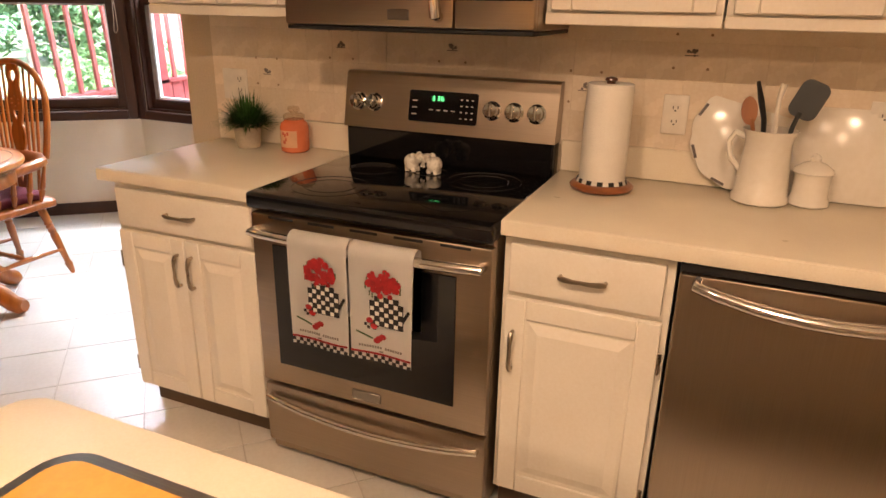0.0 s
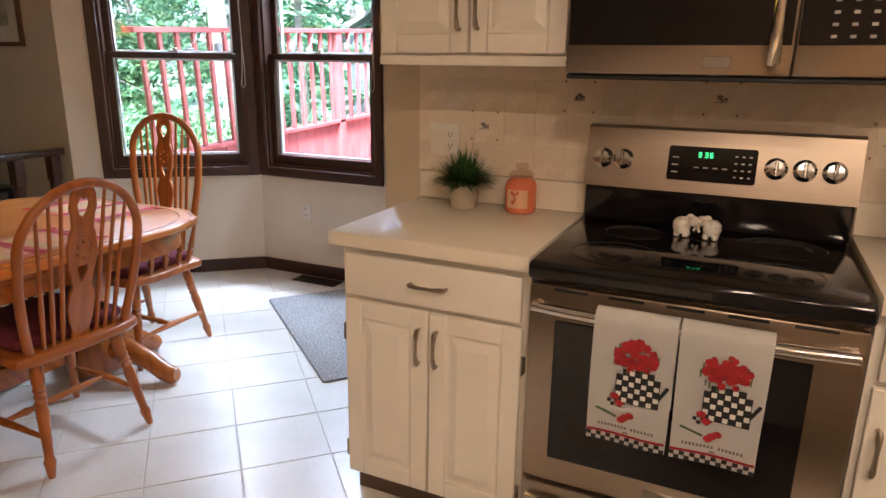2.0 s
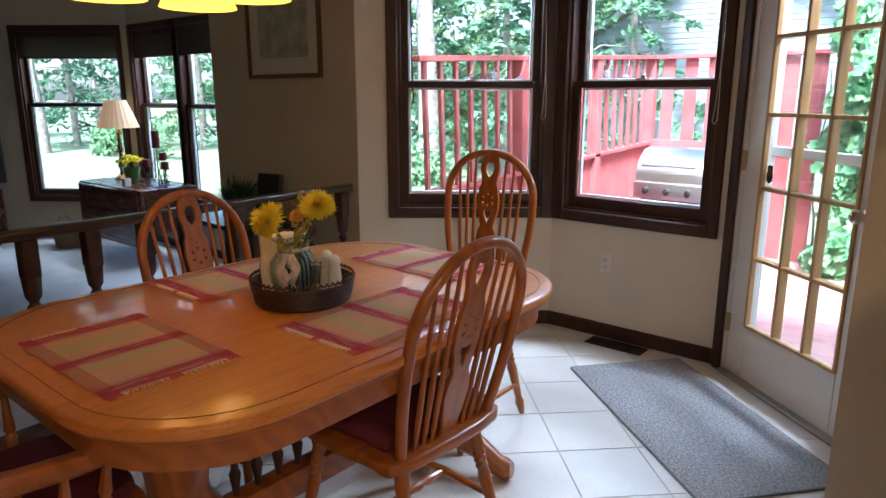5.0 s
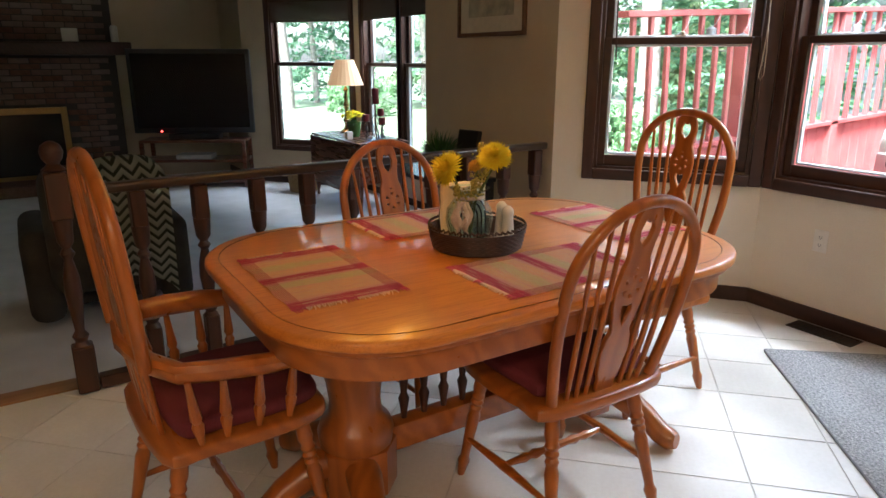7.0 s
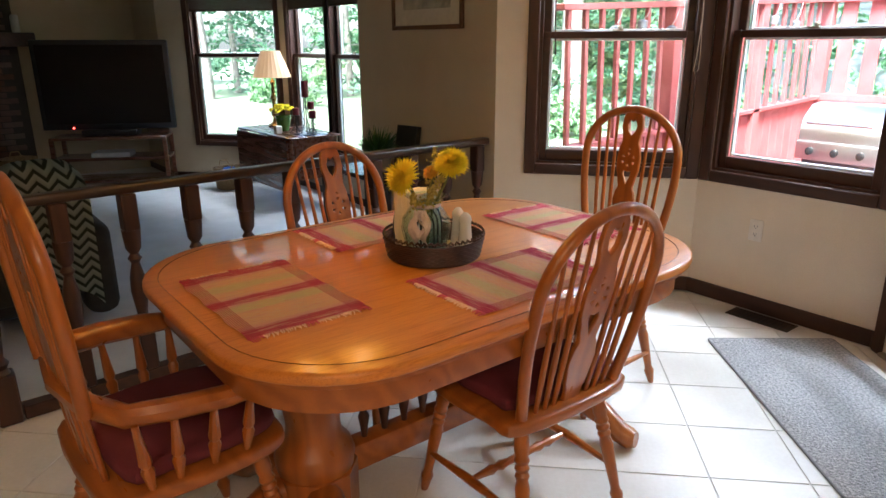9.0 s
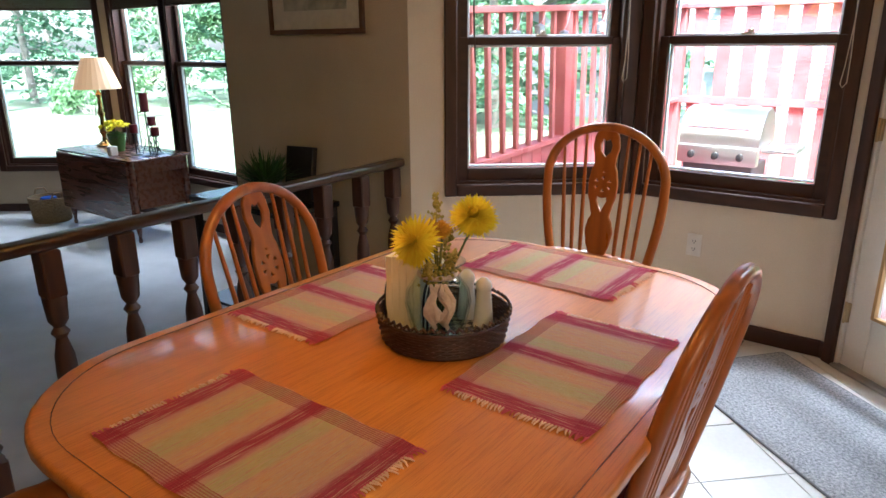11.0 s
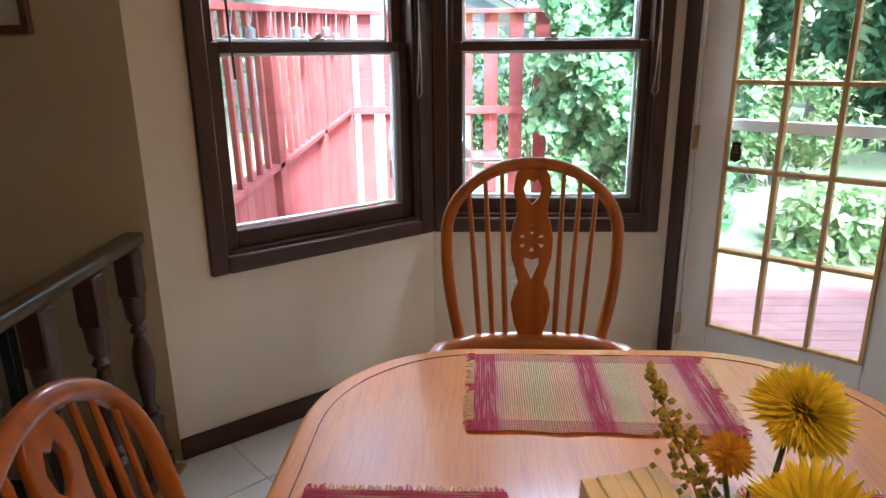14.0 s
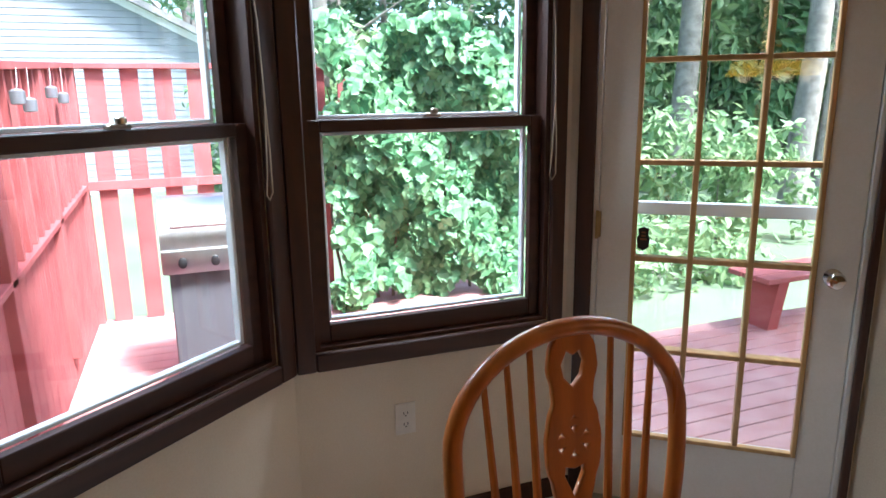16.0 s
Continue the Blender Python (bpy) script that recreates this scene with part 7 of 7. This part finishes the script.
# foliage
def leafcloud(pts, nrm, size, rnd, spread=0.7, shape="leaf", droop=0.0):
    """Small pointed leaves at points, each turned round its own normal."""
    pts, nrm = np.asarray(pts, float), np.asarray(nrm, float)
    n = len(pts)
    g = np.random.RandomState(rnd)
    nn = nrm + spread * g.normal(size=(n, 3))
    nn /= np.linalg.norm(nn, axis=1, keepdims=True)
    a = np.cross(nn, g.normal(size=(n, 3)))
    if droop:
        a = np.array((0, 0, -1.0)) + (1 - droop) * g.normal(size=(n, 3))
        a -= nn * np.sum(a * nn, axis=1, keepdims=True)
    a /= np.linalg.norm(a, axis=1, keepdims=True)
    b = np.cross(nn, a)
    s = size * g.uniform(0.6, 1.25, (n, 1))
    if shape == "ivy":
        pat = [(-1.0, 0.0, 0.0), (-0.35, 0.75, 0.1), (0.05, 0.42, 0.0), (0.45, 0.62, 0.1), (1.1, 0.0, -0.1), (0.45, -0.62, 0.1), (0.05, -0.42, 0.0), (-0.35, -0.75, 0.1)]
    else:
        pat = [(-1.0, 0.0, 0.0), (0.0, 0.42, 0.06), (1.0, 0.0, -0.1), (0.0, -0.42, 0.06)]
    v = np.stack([pts + s * (p * a + q * b + r * nn) for p, q, r in pat], 1).reshape(-1, 3)
    k = len(pat)
    return v.tolist(), [tuple(range(i * k, i * k + k)) for i in range(n)]


def clumps(n, cs, rs, seed):
    """Points and normals near the skins of many small blobs."""
    g = np.random.RandomState(seed)
    cs, rs = np.asarray(cs, float), np.asarray(rs, float)
    i = g.randint(0, len(cs), n)
    d = g.normal(size=(n, 3))
    d /= np.linalg.norm(d, axis=1, keepdims=True)
    return cs[i] + d * rs[i][:, None] * g.uniform(0.55, 1.05, (n, 1)), d


IVY = leafmat("ivy_green", (0.06, 0.19, 0.08), (0.22, 0.42, 0.19), 0.45, 0.3)
g = np.random.RandomState(5)
n = 6400
px = g.uniform(-1.95, 0.1, n)
pz = g.uniform(DECK, 2.15, n)
edge = -1.72 + 0.1 * np.sin(pz * 5.0) + 0.07 * np.sin(pz * 13.0)
top = 1.85 + 0.18 * np.sin(px * 6.0) + 0.12 * np.sin(px * 15.0) + 0.25
keep = (px > edge) & (pz < top) & (pz > DECK + 0.06 + 0.1 * np.sin(px * 9))
px, pz = px[keep], pz[keep]
py = 4.78 + 0.13 * np.sin(px * 5 + pz * 4) + 0.08 * np.sin(px * 13 - pz * 9) + g.uniform(-0.12, 0.05, len(px))
iv = thing("ivy", pose(-1.1, 4.8, DECK), "dense green ivy climbing over the fence", "ivy")
vs, fs = leafcloud(np.stack([px + 1.1, py - 4.8, pz - DECK], 1), np.tile((0, -1.0, 0.5), (len(px), 1)), 0.068, 3, 0.5, "ivy", 0.55)
tagged(leafmesh("leafage", vs, fs, IVY, iv), kind="stuff")
bm = B()
rnd = random.Random(2)
for i in range(9):
    x = -0.7 + 0.17 * i
    tube(bm, [(x + 0.04 * math.sin(j * 1.3 + i), 0.06, 0.02 + j * 0.26) for j in range(8)], [0.014 - 0.0014 * j for j in range(8)], 6)
part("vine_stem", bm, plain("vine_bark", (0.1, 0.07, 0.045), 0.9), iv)

BARK = surf("grey_bark", (0.16, 0.14, 0.12), (0.36, 0.33, 0.29), 6.0, 40.0, 0.95, 0.9, dist=0.02)
NEEDLE = leafmat("hemlock_green", (0.05, 0.13, 0.07), (0.12, 0.25, 0.13), 0.6, 0.3)
BROAD = leafmat("maple_green", (0.07, 0.17, 0.07), (0.17, 0.3, 0.13), 0.5, 0.35)
SHRUB = leafmat("pale_shrub_green", (0.14, 0.26, 0.11), (0.34, 0.45, 0.22), 0.5, 0.35)


def conifer(x, y, h, r, seed, trunk=0.16, low=0.12):
    t = thing("conifer", pose(x, y, GZ), "tall green hemlock with drooping boughs", "tree", "trees behind the house")
    g = np.random.RandomState(seed)
    part("trunk", tube(B(), [(0.08 * math.sin(i), 0.06 * math.cos(i * 1.3), h * i / 8) for i in range(9)], [trunk * (1 - 0.11 * i) for i in range(9)], 10), BARK, t)
    pts, nr = [], []
    bm = B()
    for k in range(70):
        f = low + (0.97 - low) * (k / 69) ** 0.9
        L = r * (1 - f) ** 0.75 * g.uniform(0.65, 1.1) + 0.2
        a = k * 2.4 + g.uniform(-0.3, 0.3)
        d = np.array((math.cos(a), math.sin(a), 0))
        s = np.array((-d[1], d[0], 0))
        if k % 3 == 0:
            tube(bm, [(0, 0, h * f), tuple(d * L * 0.5 + (0, 0, h * f + 0.02)), tuple(d * L * 0.95 + (0, 0, h * f - 0.2 * L))], [0.03, 0.018, 0.006], 5)
        m = int(24 + 26 * L)
        q = g.uniform(0.12, 1, m) ** 0.8
        w = g.normal(size=m) * 0.22 * L * (1.1 - q)
        p = d * (L * q)[:, None] + s * w[:, None]
        p[:, 2] += h * f - 0.25 * L * q ** 2 - np.abs(w) * 0.35 + g.normal(size=m) * 0.05
        pts.append(p)
        nr.append(np.tile(d * 0.35 + np.array((0, 0, 1.0)), (m, 1)))
    part("limb", bm, BARK, t)
    vs, fs = leafcloud(np.concatenate(pts), np.concatenate(nr), 0.15, seed, 0.5)
    tagged(leafmesh("crown", vs, fs, NEEDLE, t), kind="stuff")


def broadleaf(x, y, h, r, seed, trunk=0.3, first=0.4, mat=None, n=3800):
    t = thing("broadleaf_tree", pose(x, y, GZ), "tall broadleaf tree with a pale grey trunk", "tree", "trees behind the house")
    g = np.random.RandomState(seed)
    part("trunk", tube(B(), [(0.1 * math.sin(i * 0.8), 0.1 * math.cos(i), h * 0.9 * i / 8) for i in range(9)], [trunk * (1 - 0.1 * i) for i in range(9)], 12), BARK, t)
    cs, rs = [], []
    bm = B()
    for k in range(26):
        f = first + (1 - first) * g.uniform(0, 1)
        a = k * 2.4
        L = r * g.uniform(0.35, 1.0) * (1.15 - 0.5 * f)
        e = Vector((math.cos(a) * L, math.sin(a) * L, h * f + 0.25 * L))
        tube(bm, [(0, 0, h * f * 0.8), tuple(e * 0.5 + Vector((0, 0, h * f * 0.4))), tuple(e)], [0.07, 0.04, 0.012], 6)
        for q in range(3):
            cs.append(np.array(e) + g.normal(size=3) * 0.5)
            rs.append(g.uniform(0.4, 0.95))
    part("limb", bm, BARK, t)
    p, d = clumps(n, cs, rs, seed)
    vs, fs = leafcloud(p, d + np.array((0, 0, 0.5)), 0.14, seed, 0.6)
    tagged(leafmesh("crown", vs, fs, mat or BROAD, t), kind="stuff")


def shrub(x, y, w, h, seed, mat, label, n=2600, leaf=0.1, big=1.0):
    t = thing("shrub", pose(x, y, GZ), label, "shrub", "shrubs on the lawn's edge")
    g = np.random.RandomState(seed)
    cs = [(g.uniform(-w, w), g.uniform(-0.6, 0.6), h * g.uniform(0.12, 0.85)) for _ in range(34)]
    p, d = clumps(n, cs, g.uniform(0.25, 0.5, 34) * big, seed)
    p[:, 2] = np.maximum(p[:, 2], 0.02)
    vs, fs = leafcloud(p, d + np.array((0, -0.3, 0.5)), leaf, seed, 0.6)
    tagged(leafmesh("foliage", vs, fs, mat, t), kind="stuff")
    bm = B()
    for c in cs[::3]:
        tube(bm, [(c[0] * 0.3, c[1] * 0.3, 0), c], [0.02, 0.006], 5)
    part("branch", bm, BARK, t)


for i, (x, y, h, r) in enumerate(((-17.5, 17, 13, 3.4), (-13.0, 19, 14, 3.6), (-9.2, 17.0, 12, 3.2), (-21, 14, 13, 3.2), (-6.6, 20, 13, 3.4), (-26, 13, 13, 3.4), (-31, 10, 13, 3.4), (-11.2, 13.5, 9, 2.6), (3.5, 21, 14, 3.5), (-34, 5, 13, 3.5), (-24, 19, 15, 3.8), (-38, 14, 15, 4.0))):
    conifer(x, y, h, r, 40 + i, low=0.06)
for i, (x, y, h, r, tr, f) in enumerate(((-14.4, 13.8, 13, 3.0, 0.36, 0.5), (0.6, 17, 13, 3.6, 0.3, 0.3), (6.0, 15.0, 13, 3.5, 0.42, 0.42), (9.5, 19, 14, 4.0, 0.36, 0.25), (-2.4, 22, 14, 4.0, 0.3, 0.2), (-28, 7.5, 12, 3.2, 0.3, 0.45), (13, 14, 13, 3.8, 0.4, 0.25), (3.0, 26, 15, 4.5, 0.4, 0.15), (9, 27, 15, 4.5, 0.4, 0.15), (-20, 25, 16, 4.8, 0.4, 0.12), (-30, 22, 16, 4.8, 0.4, 0.12), (16, 22, 15, 4.5, 0.4, 0.15))):
    broadleaf(x, y, h, r, 70 + i, tr, f)
shrub(4.7, 7.2, 1.5, 2.2, 101, SHRUB, "pale green variegated shrub")
shrub(2.6, 9.6, 1.6, 2.0, 102, SHRUB, "pale green variegated shrub")
shrub(-1.2, 11.5, 1.2, 2.7, 103, BROAD, "tall green shrub beyond the fence")
shrub(2.3, 5.9, 1.3, 0.65, 104, SHRUB, "low ground cover by the deck", 1500)
shrub(-12.5, 10.2, 2.0, 0.9, 105, BROAD, "low green shrub on the lawn")
shrub(-24, 9.0, 2.5, 1.5, 106, BROAD, "low green shrub on the lawn")
# neighbouring house
SIDE = surf("pale_grey_siding", (0.24, 0.27, 0.29), (0.29, 0.32, 0.34), 3.0, 40.0, 0.7, 0.1)
hs = thing("neighbour_house", pose(-6.6, 17.5, GZ), "pale grey clapboard house, its gable end to the garden", "house")
HW, HE, HP = 5.8, 3.05, 6.0
bm = prism(B(), [(-HW, 0), (HW, 0), (HW, HE), (0, HP), (-HW, HE)], 0.06, 9.0, Matrix(((1, 0, 0, 0), (0, 0, 1, 0), (0, 1, 0, 0), (0, 0, 0, 1))))
part("wall", bm, plain("grey_sheathing", (0.4, 0.43, 0.45), 0.8), hs, smooth=0)
bm = B()
z = 0.0
while z < HP - 0.3:
    w = HW if z < HE else HW * (HP - z - 0.15) / (HP - HE)
    bx(bm, (-w, 0.0, z), (w, 0.045, z + 0.15), 0, Matrix.Translation((0, 0.05, z)) @ pose(0, 0, 0, -5) @ Matrix.Translation((0, -0.05, -z)))
    z += 0.155
tagged(part("clapboard", bm, SIDE, hs, smooth=0), kind="stuff")
for s_ in (-1, 1):
    q = math.atan2(HP - HE, HW)
    L = math.hypot(HP - HE, HW) + 0.5
    part("roof", bx(B(), (0, -0.4, 0.0), (L, 9.3, 0.14)) , surf("grey_shingle", (0.2, 0.2, 0.2), (0.3, 0.29, 0.28), 6.0, 40.0, 0.95, 0.6), hs, smooth=0).matrix_local = Matrix.Translation((0, 0, HP)) @ (pose(0, 0, 0) if s_ > 0 else pose(0, 8.9, 0, 0, 0, 180)) @ Matrix.Rotation(q, 4, "Y")
part("rake_board", bx(B(), (0.0, -0.05, -0.16), (math.hypot(HP - HE, HW) + 0.3, 0.0, 0.0)), VINYL, hs, "white rake board", 0).matrix_local = Matrix.Translation((0, 0, HP)) @ Matrix.Rotation(math.atan2(HP - HE, HW), 4, "Y")
# dense wood behind
broadleaf(8.0, 8.7, 13, 3.0, 90, 0.26, 0.42)
broadleaf(7.6, 11.6, 13, 3.0, 91, 0.3, 0.4)
broadleaf(11.5, 11.0, 13, 3.2, 92, 0.24, 0.3)
broadleaf(13.5, 8.5, 13, 3.2, 93, 0.28, 0.3)
for i, (x, y, w, h) in enumerate(((9.5, 13, 2.2, 6.0), (12.5, 12.5, 2.5, 7.0), (15.5, 9.0, 2.5, 7.0), (14, 14.5, 3.0, 8.0), (17, 6, 3.0, 7.0), (6.5, 14.0, 2.0, 5.0), (1.5, 15.5, 2.6, 4.5), (6.0, 17.5, 3.0, 6.0), (11, 16, 3.2, 5.5), (15, 12, 3.0, 5.0), (4, 23, 4.5, 9.0), (11, 24, 4.5, 9.0), (-17, 22, 4.5, 8.0), (-25, 24, 4.5, 8.5), (-33, 18, 4.5, 8.5), (-42, 10, 4.5, 8.5), (-46, 2, 4.5, 8.5), (-10, 24, 4.5, 9.0), (19, 18, 4.5, 9.0), (-38, 24, 4.5, 10), (-1, 27, 5, 11), (-16.5, 18.5, 2.5, 4.5), (-22, 16, 2.5, 4.0))):
    shrub(x, y, w, h, 120 + i, BROAD if i % 3 else SHRUB, "tall leafy undergrowth at the edge of the wood", 3200, 0.2, 1.6)

# ---- small pieces of floor and wall ----


def clip(poly, region):
    """The part of a convex polygon inside a convex region listed anticlockwise."""
    out = poly
    for (ax, ay), (bx_, by) in zip(region, region[1:] + region[:1]):
        src, out = out, []
        for i in range(len(src)):
            p, q = src[i - 1], src[i]
            sp_ = (bx_ - ax) * (p[1] - ay) - (by - ay) * (p[0] - ax)
            sq = (bx_ - ax) * (q[1] - ay) - (by - ay) * (q[0] - ax)
            if (sp_ < 0) != (sq < 0):
                t = sp_ / (sp_ - sq)
                out.append((p[0] + t * (q[0] - p[0]), p[1] + t * (q[1] - p[1])))
            if sq >= 0:
                out.append(q)
        if len(out) < 3:
            return []
    return out


REGA = [(-3.355, -4.0), (-0.78, -4.0), (-0.78, 0.728), (-1.53, 1.333), (-2.51, 1.333), (-3.355, 0.619)]
REGB = [(-0.78, -4.0), (2.0, -4.0), (2.0, -0.2), (-0.78, -0.2)]
floor_ob = bpy.data.objects["floor"]
PITCH, J = 0.225, 0.0035
whole = None
rest = B()
made = 0
for i in range(-40, 40):
    for j in range(-40, 40):
        s, d = -1.415 + 0.45 * i, -1.07 + 0.45 * j
        cx, cy = (s + d) / 2, (s - d) / 2
        r = PITCH - J
        dia = [(cx, cy - r), (cx + r, cy), (cx, cy + r), (cx - r, cy)]
        for reg in (REGA, REGB):
            c = clip(dia, reg)
            if len(c) < 3:
                continue
            area = abs(sum(c[k - 1][0] * c[k][1] - c[k][0] * c[k - 1][1] for k in range(len(c)))) / 2
            if area < 0.0006:
                continue
            near = cy > -2.6 and made < 296
            if near and len(c) == 4 and area > 0.995 * 2 * r * r:
                if whole is None:
                    whole = finish(prism(B(), [(x - cx, y - cy) for x, y in c], -0.004, 0.0, None, 0.0015, 1), "floor_tile", TILE, 30)
                o = new("floor_tile", whole)
                o.location = (cx, cy, 0)
            elif near:
                o = new("floor_tile", finish(prism(B(), [(x - cx, y - cy) for x, y in c], -0.004, 0.0), "floor_tile", TILE, 0))
                o.location = (cx, cy, 0)
            else:
                prism(rest, c, -0.004, 0.0)
                continue
            o.parent = floor_ob
            made += 1
tagged(part("far_tiles", rest, TILE, floor_ob, smooth=0), kind="stuff")

# wall tiles behind the counters, some with a small printed sprig
bs_ob = bpy.data.objects["tile_backing"]
tme = finish(bx(B(), (-0.0537, -0.0130, -0.0537), (0.0537, -0.0112, 0.0537), 0.0006), "wall_tile", WTILE, 0)
for i in range(31):
    for j in range(4):
        x, z = -0.628 + 0.0535 + i * 0.1085, 1.07 + j * 0.1085
        if z > 1.36:
            continue
        o = new("wall_tile", tme)
        o.parent, o.location = bs_ob, (x, 0, z)


def sprig(x, z):
    bm = B()
    rnd = random.Random(int(x * 1000))
    for q in range(9):
        a, r = rnd.uniform(0, 6.28), rnd.uniform(0.002, 0.013)
        lathe(bm, [(0.0005, 0), (rnd.uniform(0.003, 0.006), 0.0003), (0.0005, 0.0006)], 7, pose(x + r * 1.3 * math.cos(a), -0.0132, z + r * 0.9 * math.sin(a), 90))
    bx(bm, (x - 0.02, -0.0138, z - 0.012), (x + 0.018, -0.0132, z - 0.0095), 0)
    part("sprig_print", bm, INK, bs_ob, "dark floral sprig", 0)
    bm = B()
    for sx in (-1, 1):
        for sz in (-1, 1):
            lathe(bm, [(0.0005, 0), (0.0045, 0.0003), (0.0005, 0.0006)], 7, pose(x + sx * 0.047, -0.0132, z + sz * 0.047, 90))
    part("corner_print", bm, INK2, bs_ob, "small brown corner dots", 0)


for x, z in ((-0.375, 1.185), (-0.05, 1.293), (0.375, 1.3), (0.82, 1.198), (1.12, 1.315), (1.9, 1.2)):
    sprig(x, z)
